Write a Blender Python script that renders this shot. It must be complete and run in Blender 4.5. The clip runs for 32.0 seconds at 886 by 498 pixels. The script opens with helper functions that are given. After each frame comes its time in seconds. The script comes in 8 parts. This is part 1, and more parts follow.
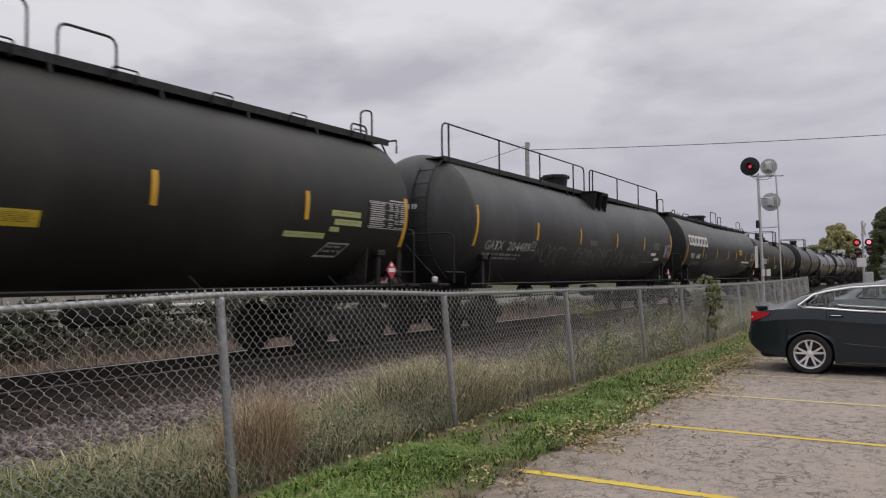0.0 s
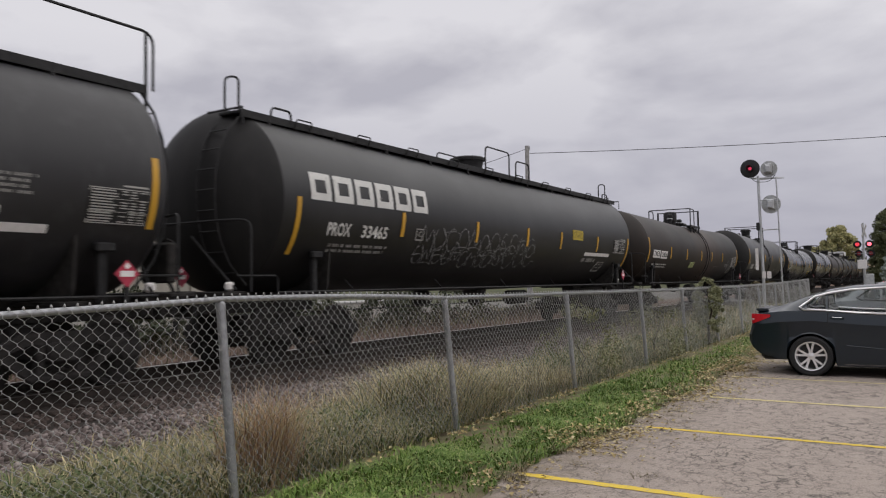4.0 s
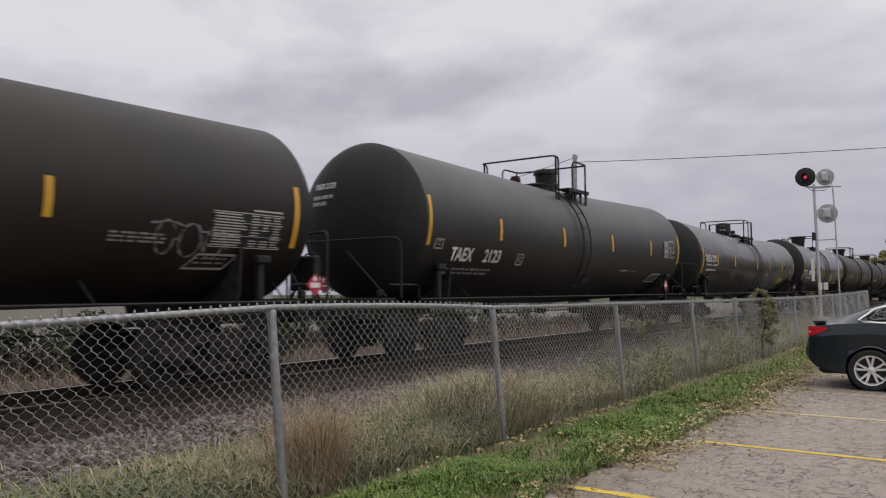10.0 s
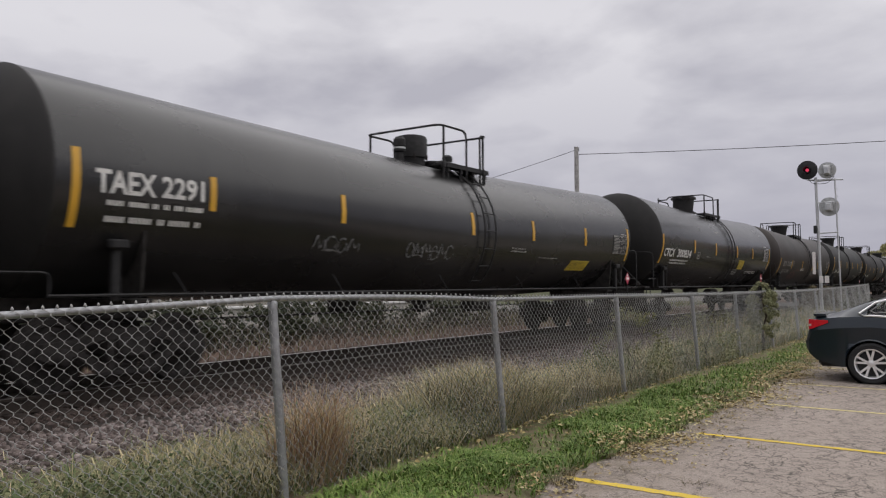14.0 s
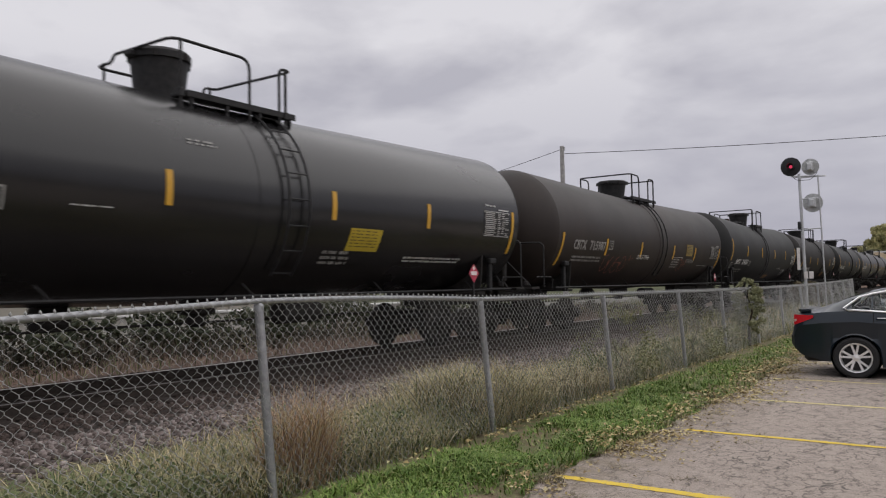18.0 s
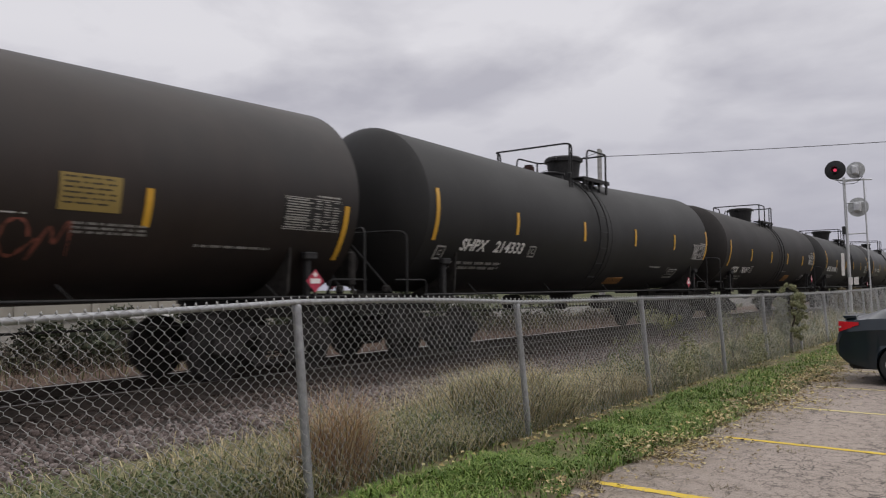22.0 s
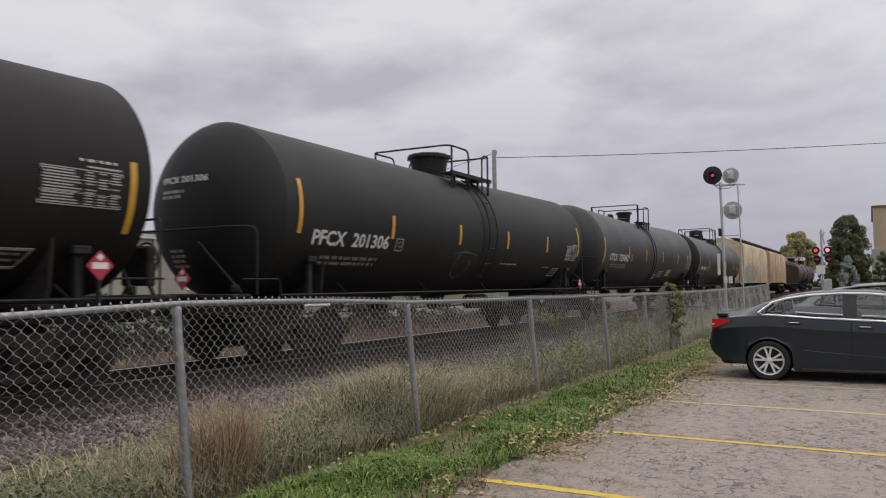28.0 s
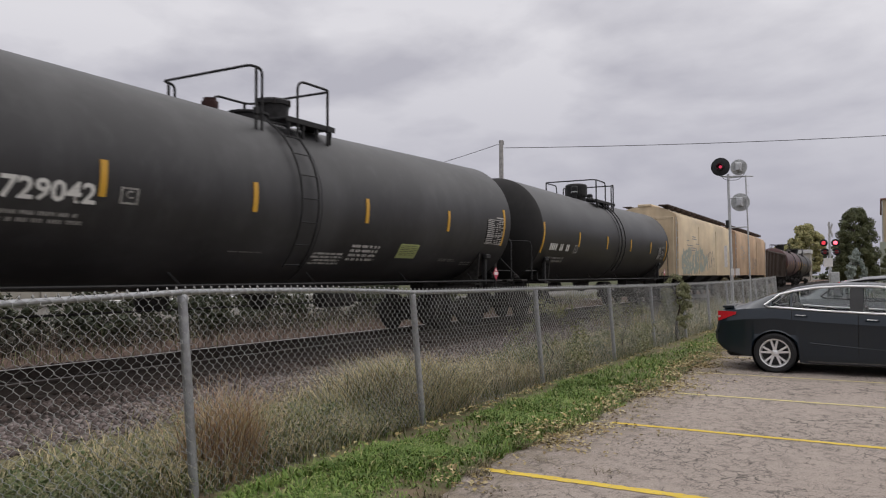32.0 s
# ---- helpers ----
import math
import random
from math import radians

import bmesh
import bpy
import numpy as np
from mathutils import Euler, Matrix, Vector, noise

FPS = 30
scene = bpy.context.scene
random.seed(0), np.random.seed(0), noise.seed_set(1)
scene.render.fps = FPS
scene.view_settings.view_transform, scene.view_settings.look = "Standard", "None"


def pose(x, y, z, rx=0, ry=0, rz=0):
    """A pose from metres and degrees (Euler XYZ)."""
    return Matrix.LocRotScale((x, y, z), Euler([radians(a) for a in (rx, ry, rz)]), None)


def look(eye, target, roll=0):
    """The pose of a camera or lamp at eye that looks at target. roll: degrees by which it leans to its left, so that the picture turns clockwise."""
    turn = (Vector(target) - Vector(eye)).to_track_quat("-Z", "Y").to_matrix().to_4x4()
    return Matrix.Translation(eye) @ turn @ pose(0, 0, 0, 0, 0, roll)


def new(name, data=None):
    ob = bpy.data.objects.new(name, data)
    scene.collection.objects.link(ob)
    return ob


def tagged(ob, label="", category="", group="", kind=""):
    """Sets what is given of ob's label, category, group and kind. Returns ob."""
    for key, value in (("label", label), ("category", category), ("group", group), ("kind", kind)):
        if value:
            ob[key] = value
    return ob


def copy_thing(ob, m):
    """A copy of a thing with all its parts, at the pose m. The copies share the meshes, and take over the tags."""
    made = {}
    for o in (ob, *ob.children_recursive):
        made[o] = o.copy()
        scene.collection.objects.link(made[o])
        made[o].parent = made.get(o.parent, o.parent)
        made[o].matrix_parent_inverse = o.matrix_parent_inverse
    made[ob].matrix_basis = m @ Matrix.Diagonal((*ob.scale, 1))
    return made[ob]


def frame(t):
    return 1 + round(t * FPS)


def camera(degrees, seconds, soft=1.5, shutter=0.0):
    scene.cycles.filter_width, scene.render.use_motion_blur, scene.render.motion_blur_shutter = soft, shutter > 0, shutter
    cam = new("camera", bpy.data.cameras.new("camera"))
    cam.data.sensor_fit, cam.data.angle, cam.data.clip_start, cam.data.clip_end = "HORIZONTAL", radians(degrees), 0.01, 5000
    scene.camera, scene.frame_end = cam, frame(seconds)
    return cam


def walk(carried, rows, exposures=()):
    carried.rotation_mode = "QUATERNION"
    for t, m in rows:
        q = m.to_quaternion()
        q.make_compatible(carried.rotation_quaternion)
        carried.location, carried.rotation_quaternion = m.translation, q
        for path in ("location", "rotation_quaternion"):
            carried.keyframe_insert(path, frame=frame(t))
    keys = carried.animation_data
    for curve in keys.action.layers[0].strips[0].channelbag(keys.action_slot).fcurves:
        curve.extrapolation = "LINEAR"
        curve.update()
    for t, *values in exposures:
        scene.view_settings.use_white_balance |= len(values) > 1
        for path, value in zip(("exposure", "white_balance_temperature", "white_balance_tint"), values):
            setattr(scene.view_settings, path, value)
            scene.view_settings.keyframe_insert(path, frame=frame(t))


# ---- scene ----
# The camera stands in a car park and looks over a fence at a passing train.
# World: y runs along the track, x to the camera's right of it, z = 0 on the asphalt.
cam = camera(60.016, 32.0, soft=1.15, shutter=0.3)
PATH = [
    (0, 0.002, -0.009, 1.550, 2.307, 0.628, 31.526), (0.5, 0.002, -0.011, 1.545, 2.228, 0.441, 31.809),
    (1, -0.014, 0.002, 1.548, 2.191, 0.141, 31.613), (1.5, -0.006, -0.001, 1.550, 2.029, -0.018, 31.900),
    (2, -0.007, 0.002, 1.548, 2.092, -0.029, 31.794), (2.5, -0.007, -0.003, 1.548, 2.274, 0.424, 31.680),
    (3, -0.002, -0.003, 1.548, 2.510, 0.898, 31.384), (3.5, 0.001, -0.006, 1.551, 2.680, 1.076, 31.537),
    (4, 0.002, -0.009, 1.548, 2.594, 0.900, 31.573), (4.5, 0.007, -0.016, 1.545, 2.792, 0.843, 32.146),
    (6.5, -0.005, -0.018, 1.549, 2.938, 0.290, 34.019), (7, -0.010, -0.007, 1.545, 2.790, 0.345, 34.103),
    (7.5, -0.012, -0.004, 1.549, 2.992, 0.240, 34.194), (8, -0.004, -0.008, 1.544, 3.229, 0.379, 34.369),
    (8.5, -0.012, -0.004, 1.551, 3.668, 0.664, 34.578), (9, -0.007, -0.015, 1.550, 3.834, 0.720, 34.915),
    (9.5, -0.013, -0.013, 1.550, 3.705, 0.640, 35.365), (10, -0.016, -0.012, 1.552, 3.311, 0.517, 35.009),
    (10.5, -0.020, -0.007, 1.554, 3.348, 0.220, 34.536), (11, -0.011, -0.010, 1.548, 3.508, 0.189, 34.254),
    (11.5, -0.007, -0.016, 1.548, 3.359, 0.419, 34.328), (12, -0.006, -0.015, 1.550, 3.298, 0.535, 34.526),
    (12.5, 0.000, -0.020, 1.544, 3.233, 0.691, 34.649), (13, -0.001, -0.020, 1.549, 3.140, 0.545, 35.066),
    (13.5, -0.037, 0.012, 1.541, 2.862, 0.548, 34.917), (14, -0.010, -0.017, 1.552, 2.698, 0.295, 35.085),
    (14.5, -0.017, -0.005, 1.551, 2.528, 0.341, 34.985), (16.5, -0.010, -0.007, 1.549, 2.419, 0.662, 33.984),
    (17, -0.007, -0.010, 1.544, 2.796, 0.849, 34.001), (17.5, -0.005, -0.009, 1.549, 2.825, 0.845, 33.899),
    (18, -0.007, -0.009, 1.547, 2.747, 1.084, 34.177), (18.5, -0.010, -0.009, 1.545, 2.476, 0.926, 34.702),
    (19, -0.009, -0.011, 1.543, 2.594, 1.089, 35.525), (19.5, -0.019, -0.003, 1.544, 2.498, 0.885, 36.003),
    (20, -0.025, -0.002, 1.545, 2.656, 0.915, 36.404), (20.5, -0.022, -0.005, 1.541, 3.021, 1.424, 37.337),
    (21, -0.017, -0.008, 1.542, 2.882, 1.040, 37.780), (21.5, -0.014, -0.012, 1.544, 3.049, 0.899, 37.437),
    (22, -0.021, -0.008, 1.545, 2.998, 0.588, 36.804), (22.5, -0.013, -0.009, 1.544, 2.665, 0.734, 35.830),
    (23, -0.011, -0.010, 1.548, 2.820, 0.541, 35.016), (23.5, -0.011, -0.008, 1.541, 2.813, 0.757, 34.528),
    (24, -0.014, 0.000, 1.542, 2.802, 0.991, 34.646), (24.5, -0.018, 0.002, 1.549, 2.655, 1.201, 34.026),
    (25, -0.014, -0.004, 1.551, 2.877, 1.108, 33.489), (25.5, -0.020, 0.001, 1.549, 2.802, 0.985, 32.810),
    (27.5, 0.045, 0.035, 1.579, 2.701, -0.180, 30.476), (28, 0.037, 0.032, 1.563, 2.799, 0.644, 29.142),
    (28.5, 0.044, 0.037, 1.560, 1.865, -0.251, 29.590), (29, 0.048, 0.043, 1.557, 1.738, -0.386, 29.024),
    (29.5, 0.054, 0.038, 1.560, 1.704, -0.233, 28.853), (30, 0.055, 0.035, 1.559, 1.901, -0.084, 28.759),
    (30.5, 0.054, 0.033, 1.557, 2.219, 0.146, 28.843), (31, 0.046, 0.039, 1.564, 1.849, -0.088, 29.050),
    (31.5, 0.048, 0.032, 1.564, 2.056, 0.244, 29.203), (32, 0.039, 0.039, 1.563, 2.066, 0.258, 29.599),
]
walk(cam, [(t, pose(x, y, z, 90 + pitch, roll, yaw)) for t, x, y, z, pitch, roll, yaw in PATH], exposures=[(0, 0.0), (32, 0.0)])

# ---------------------------------------------------------------- light
world = bpy.data.worlds.new("overcast_sky")
scene.world = world
world.use_nodes = True
SUN_ELEV, SUN_AZ = 70.0, 50.0


def sky():
    nt = world.node_tree
    nt.nodes.clear()
    N, L = nt.nodes.new, nt.links.new
    out, back = N("ShaderNodeOutputWorld"), N("ShaderNodeBackground")
    tex = N("ShaderNodeTexSky")
    tex.sky_type, tex.sun_disc = "NISHITA", False
    tex.sun_elevation, tex.sun_rotation = radians(SUN_ELEV), radians(SUN_AZ)
    tex.air_density, tex.dust_density = 1.0, 4.0
    scale = N("ShaderNodeVectorMath")
    scale.operation = "SCALE"
    scale.inputs[3].default_value = 0.07
    L(tex.outputs[0], scale.inputs[0])
    co, mp = N("ShaderNodeTexCoord"), N("ShaderNodeMapping")
    sep = N("ShaderNodeSeparateXYZ")
    L(co.outputs["Generated"], sep.inputs[0])
    # project the cloud layer on a flat deck overhead
    den = N("ShaderNodeMath")
    den.operation = "ADD"
    den.inputs[1].default_value = 0.22
    absz = N("ShaderNodeMath")
    absz.operation = "ABSOLUTE"
    L(sep.outputs[2], absz.inputs[0])
    L(absz.outputs[0], den.inputs[0])
    div = N("ShaderNodeVectorMath")
    div.operation = "DIVIDE"
    comb = N("ShaderNodeCombineXYZ")
    for i in range(3):
        L(den.outputs[0], comb.inputs[i])
    L(co.outputs["Generated"], div.inputs[0])
    L(comb.outputs[0], div.inputs[1])
    mp.inputs["Scale"].default_value = (0.85, 0.8, 0.2)
    mp.inputs["Rotation"].default_value = (0, 0, 0.5)
    L(div.outputs[0], mp.inputs[0])
    n1, n2 = N("ShaderNodeTexNoise"), N("ShaderNodeTexNoise")
    n1.inputs["Scale"].default_value, n1.inputs["Detail"].default_value, n1.inputs["Roughness"].default_value = 1.7, 6, 0.5
    n1.inputs["Distortion"].default_value = 0.35
    n2.inputs["Scale"].default_value, n2.inputs["Detail"].default_value = 4.5, 7
    L(mp.outputs[0], n1.inputs["Vector"])
    L(mp.outputs[0], n2.inputs["Vector"])
    mixn = N("ShaderNodeMix")
    mixn.inputs[0].default_value = 0.28
    L(n1.outputs[0], mixn.inputs[2])
    L(n2.outputs[0], mixn.inputs[3])
    ramp = N("ShaderNodeValToRGB")
    e = ramp.color_ramp.elements
    e[0].position, e[0].color = 0.38, (0.50, 0.49, 0.545, 1)
    e[1].position, e[1].color = 0.56, (0.76, 0.745, 0.785, 1)
    L(mixn.outputs[0], ramp.inputs[0])
    # the deck is darker and bluer near the horizon
    hz = N("ShaderNodeMapRange")
    hz.inputs[1].default_value, hz.inputs[2].default_value = 0.0, 0.30
    L(sep.outputs[2], hz.inputs[0])
    low = N("ShaderNodeMix")
    low.data_type = "RGBA"
    low.inputs[6].default_value = (0.42, 0.415, 0.495, 1)
    L(hz.outputs[0], low.inputs[0])
    L(ramp.outputs[0], low.inputs[7])
    mix = N("ShaderNodeMix")
    mix.data_type = "RGBA"
    mix.inputs[0].default_value = 0.93
    L(scale.outputs[0], mix.inputs[6])
    L(low.outputs[2], mix.inputs[7])
    L(mix.outputs[2], back.inputs[0])
    back.inputs[1].default_value = 1.0
    L(back.outputs[0], out.inputs[0])


sky()
sun = new("sun", bpy.data.lights.new("sun", "SUN"))
sun.data.energy, sun.data.angle, sun.data.color = 1.62, radians(105), (1.0, 0.97, 0.94)
sun.matrix_world = look((40 * math.sin(radians(SUN_AZ)), 40 * math.cos(radians(SUN_AZ)), 40 * math.tan(radians(SUN_ELEV))), (0, 0, 0))


# ---------------------------------------------------------------- materials
class Mat:
    """A node material with a few short hands."""

    def __init__(self, name, rough=0.6, metal=0.0, spec=0.5):
        self.m = bpy.data.materials.new(name)
        self.m.use_nodes = True
        self.nt = self.m.node_tree
        self.b = self.nt.nodes["Principled BSDF"]
        self.b.inputs["Roughness"].default_value = rough
        self.b.inputs["Metallic"].default_value = metal
        self.b.inputs["Specular IOR Level"].default_value = spec
        self.co = None

    def node(self, kind, **inputs):
        n = self.nt.nodes.new(kind)
        for k, v in inputs.items():
            n.inputs[k].default_value = v
        return n

    def link(self, a, b):
        self.nt.links.new(a, b)

    def coords(self, scale=(1, 1, 1), kind="Object"):
        if self.co is None:
            self.co = self.node("ShaderNodeTexCoord")
        mp = self.node("ShaderNodeMapping", Scale=scale)
        self.link(self.co.outputs[kind], mp.inputs[0])
        return mp.outputs[0]

    def noise(self, scale, detail=4, stretch=(1, 1, 1), rough=0.55, kind="Object"):
        n = self.node("ShaderNodeTexNoise", Scale=scale, Detail=detail, Roughness=rough)
        self.link(self.coords(stretch, kind), n.inputs["Vector"])
        return n.outputs[0]

    def ramp(self, src, *stops):
        r = self.node("ShaderNodeValToRGB")
        e = r.color_ramp.elements
        while len(e) < len(stops):
            e.new(0.5)
        for s, (p, c) in zip(e, stops):
            s.position, s.color = p, (*c, 1) if len(c) == 3 else c
        self.link(src, r.inputs[0])
        return r.outputs[0]

    def mask(self, src, lo, hi):
        r = self.node("ShaderNodeMapRange")
        r.inputs[1].default_value, r.inputs[2].default_value = lo, hi
        self.link(src, r.inputs[0])
        return r.outputs[0]

    def mul(self, a, b):
        n = self.node("ShaderNodeMath")
        n.operation = "MULTIPLY"
        for i, v in enumerate((a, b)):
            if isinstance(v, (int, float)):
                n.inputs[i].default_value = v
            else:
                self.link(v, n.inputs[i])
        return n.outputs[0]

    def mix(self, fac, a, b):
        n = self.node("ShaderNodeMix")
        n.data_type = "RGBA"
        for i, v in ((0, fac), (6, a), (7, b)):
            if isinstance(v, (int, float)):
                n.inputs[i].default_value = v
            elif isinstance(v, tuple):
                n.inputs[i].default_value = (*v, 1)
            else:
                self.link(v, n.inputs[i])
        return n.outputs[2]

    def colour(self, v):
        if isinstance(v, tuple):
            self.b.inputs["Base Color"].default_value = (*v, 1)
        else:
            self.link(v, self.b.inputs["Base Color"])
        return self

    def rough(self, v):
        self.link(v, self.b.inputs["Roughness"])
        return self

    def bump(self, src, strength=0.3, dist=0.01):
        n = self.node("ShaderNodeBump", Strength=strength, Distance=dist)
        self.link(src, n.inputs["Height"])
        self.link(n.outputs[0], self.b.inputs["Normal"])
        return self

    def random(self, kind="Object Info"):
        n = self.node("ShaderNodeObjectInfo" if kind == "Object Info" else "ShaderNodeNewGeometry")
        return n.outputs["Random"] if kind == "Object Info" else n.outputs["Random Per Island"]


def tank_paint(name, base, dust=(0.16, 0.15, 0.14), dusty=0.3, rust=0.0, rough=0.45, spec=0.38, spill=None):
    m = Mat(name, rough, 0.0, spec)
    fine = m.noise(5, 7, (1, 0.6, 0.5))
    broad = m.noise(0.7, 4, (1, 0.5, 1))
    streak = m.noise(1.1, 5, (1, 0.7, 0.22))
    c = m.mix(m.mask(broad, 0.3, 0.75), tuple(v * 0.75 for v in base), tuple(v * 1.25 for v in base))
    c = m.mix(m.mul(m.mask(streak, 0.45, 0.8), dusty), c, dust)
    c = m.mix(m.mul(m.mask(fine, 0.52, 0.8), dusty * 0.5), c, dust)
    if rust:
        r = m.noise(0.55, 5, (1, 0.8, 0.6))
        c = m.mix(m.mul(m.mask(r, 0.42, 0.66), rust), c, (0.075, 0.038, 0.02))
    if spill:  # rusty spillage below the fittings: place along the car, reach, strength
        sep = m.node("ShaderNodeSeparateXYZ")
        m.link(m.coords(), sep.inputs[0])
        run = m.mul(m.mask(sep.outputs[1], spill[0] - spill[1], spill[0]), m.mask(sep.outputs[1], spill[0] + spill[1] * 1.5, spill[0] + 0.2))
        wet = m.mask(m.noise(0.8, 5, (1, 1, 0.25)), 0.25, 0.62)
        c = m.mix(m.mul(m.mul(run, wet), spill[2]), c, (0.062, 0.038, 0.026))
    m.colour(c)
    rr = m.node("ShaderNodeMapRange")
    rr.inputs[3].default_value, rr.inputs[4].default_value = rough - 0.07, rough + 0.16
    m.link(broad, rr.inputs[0])
    m.rough(rr.outputs[0])
    m.bump(m.noise(1.1, 2), 0.04, 0.03)
    return m.m


def plain(name, base, rough=0.5, metal=0.0, vary=0.25, scale=8.0, bump=0.0, spec=0.5):
    m = Mat(name, rough, metal, spec)
    n = m.noise(scale, 5)
    m.colour(m.mix(m.mask(n, 0.3, 0.7), tuple(v * (1 - vary) for v in base), tuple(min(1, v * (1 + vary)) for v in base)))
    if bump:
        m.bump(m.noise(scale * 4, 4), bump, 0.01)
    return m.m


def worn(name, base, under, lo=0.55, hi=0.68, scale=14, rough=0.6):
    """Paint worn through to what lies under it."""
    m = Mat(name, rough)
    n, big = m.noise(scale, 6, rough=0.7), m.noise(scale * 0.14, 3)
    c = m.mix(m.mask(big, 0.3, 0.7), tuple(v * 0.85 for v in base), base)
    m.colour(m.mix(m.mask(n, lo, hi), c, under))
    m.bump(n, 0.2, 0.005)
    return m.m


M = {}
M["first"] = tank_paint("weathered olive black", (0.0134, 0.0128, 0.0111), dust=(0.065, 0.062, 0.054), dusty=0.28, spec=0.34, rough=0.5)
M["grey"] = tank_paint("faded grey black", (0.0260, 0.0252, 0.0268), dust=(0.10, 0.10, 0.103), dusty=0.40, spec=0.41)
M["black"] = tank_paint("black tank paint", (0.0118, 0.0114, 0.0114), dust=(0.056, 0.055, 0.054), dusty=0.20, rough=0.38, spec=0.46)
M["matt"] = tank_paint("matt black paint", (0.0129, 0.0126, 0.0126), dust=(0.05, 0.05, 0.049), dusty=0.18, rough=0.55, spec=0.30)
M["brown_matt"] = tank_paint("matt brown-black paint", (0.0143, 0.0123, 0.0116), dust=(0.055, 0.045, 0.04), dusty=0.2, rough=0.58, spec=0.25)
M["gloss"] = tank_paint("newer black paint", (0.0118, 0.0113, 0.0118), dust=(0.05, 0.05, 0.05), dusty=0.12, rough=0.20, spec=0.50)
M["dusty"] = tank_paint("dusty black", (0.0121, 0.0118, 0.0118), dust=(0.06, 0.058, 0.056), dusty=0.25, rough=0.22, spec=0.55)
M["rusty"] = tank_paint("rust-stained black", (0.0112, 0.0098, 0.0086), dust=(0.048, 0.036, 0.029), dusty=0.18, rust=0.16, rough=0.5, spec=0.32, spill=(0.9, 2.3, 0.95))
M["brown"] = tank_paint("brown-black paint", (0.0123, 0.0095, 0.0088), dust=(0.058, 0.043, 0.037), dusty=0.25, rust=0.12, rough=0.5, spec=0.39, spill=(0.9, 1.6, 0.3))
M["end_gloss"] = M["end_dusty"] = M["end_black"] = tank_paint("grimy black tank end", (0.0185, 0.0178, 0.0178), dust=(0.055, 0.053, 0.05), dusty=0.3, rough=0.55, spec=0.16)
M["rust_cap"] = plain("rusty valve cap", (0.05, 0.026, 0.024), 0.8, 0.0, 0.4, 12, 0.2, 0.2)
M["fitting"] = plain("black fittings", (0.020, 0.0195, 0.020), 0.6, 0.0, 0.4, 12, 0.1, 0.25)
M["under"] = plain("grimy underframe", (0.027, 0.0245, 0.023), 0.8, 0.0, 0.5, 9, 0.3, 0.25)
M["cast"] = plain("cast truck steel", (0.028, 0.025, 0.024), 0.85, 0.0, 0.45, 11, 0.3, 0.2)
M["strap"] = worn("yellow reflective strip", (0.62, 0.34, 0.03), (0.16, 0.10, 0.03), 0.62, 0.8, 16, 0.4)
M["white"] = worn("white stencil paint", (0.66, 0.65, 0.62), (0.14, 0.13, 0.12), 0.58, 0.74, 22)
M["dim"] = worn("faded white stencil", (0.34, 0.33, 0.31), (0.06, 0.055, 0.05), 0.5, 0.66, 26)
M["table"] = worn("grey-white table print", (0.48, 0.47, 0.45), (0.14, 0.13, 0.12), 0.56, 0.72, 26)
M["sticker"] = worn("yellow warning decal", (0.52, 0.38, 0.03), (0.18, 0.14, 0.05), 0.62, 0.8, 12)
M["mustard"] = worn("faded mustard decal", (0.27, 0.19, 0.05), (0.12, 0.085, 0.035), 0.6, 0.8, 12)
M["amber"] = worn("faded orange decal", (0.30, 0.135, 0.03), (0.12, 0.06, 0.025), 0.6, 0.8, 12)
M["lime"] = worn("lime decal", (0.42, 0.46, 0.19), (0.16, 0.17, 0.10), 0.6, 0.75, 14)
M["placard"] = plain("red placard", (0.42, 0.03, 0.065), 0.5, 0, 0.2, 14)
M["card"] = plain("white card", (0.75, 0.72, 0.70), 0.5, 0, 0.1, 12)
M["graffiti"] = worn("pale spray paint", (0.22, 0.22, 0.22), (0.03, 0.03, 0.03), 0.46, 0.62, 18)
M["graffiti_red"] = worn("rust red spray paint", (0.24, 0.075, 0.05), (0.03, 0.02, 0.02), 0.5, 0.68, 18)
M["graffiti_teal"] = worn("faded blue-green spray paint", (0.30, 0.34, 0.30), (0.45, 0.38, 0.26), 0.5, 0.66, 10)
M["graffiti_green"] = worn("green grey spray paint", (0.14, 0.19, 0.13), (0.03, 0.03, 0.03), 0.48, 0.66, 18)
M["galv"] = plain("galvanised steel", (0.33, 0.335, 0.345), 0.42, 0.6, 0.18, 22, 0.05)
M["wire"] = plain("dull galvanised wire", (0.33, 0.33, 0.32), 0.55, 0.2, 0.2, 30)
M["rail_side"] = plain("rusty rail", (0.026, 0.018, 0.014), 0.8, 0.1, 0.4, 14, 0.2)
M["rail_top"] = plain("polished rail head", (0.55, 0.53, 0.52), 0.28, 1.0, 0.15, 20)
M["rail_dull"] = plain("dull rail head", (0.10, 0.085, 0.078), 0.5, 0.5, 0.3, 16)
M["tie"] = plain("weathered tie", (0.036, 0.025, 0.020), 0.9, 0, 0.5, 7, 0.5)
M["alu"] = plain("aluminium paint", (0.50, 0.51, 0.52), 0.45, 0.5, 0.12, 14)
M["alu_dull"] = plain("dull light grey paint", (0.42, 0.43, 0.43), 0.6, 0.1, 0.2, 9)
M["dark"] = plain("matt black", (0.012, 0.012, 0.013), 0.6, 0, 0.2, 12)
M["pole"] = plain("grey weathered pole", (0.34, 0.33, 0.32), 0.85, 0, 0.25, 6, 0.3)


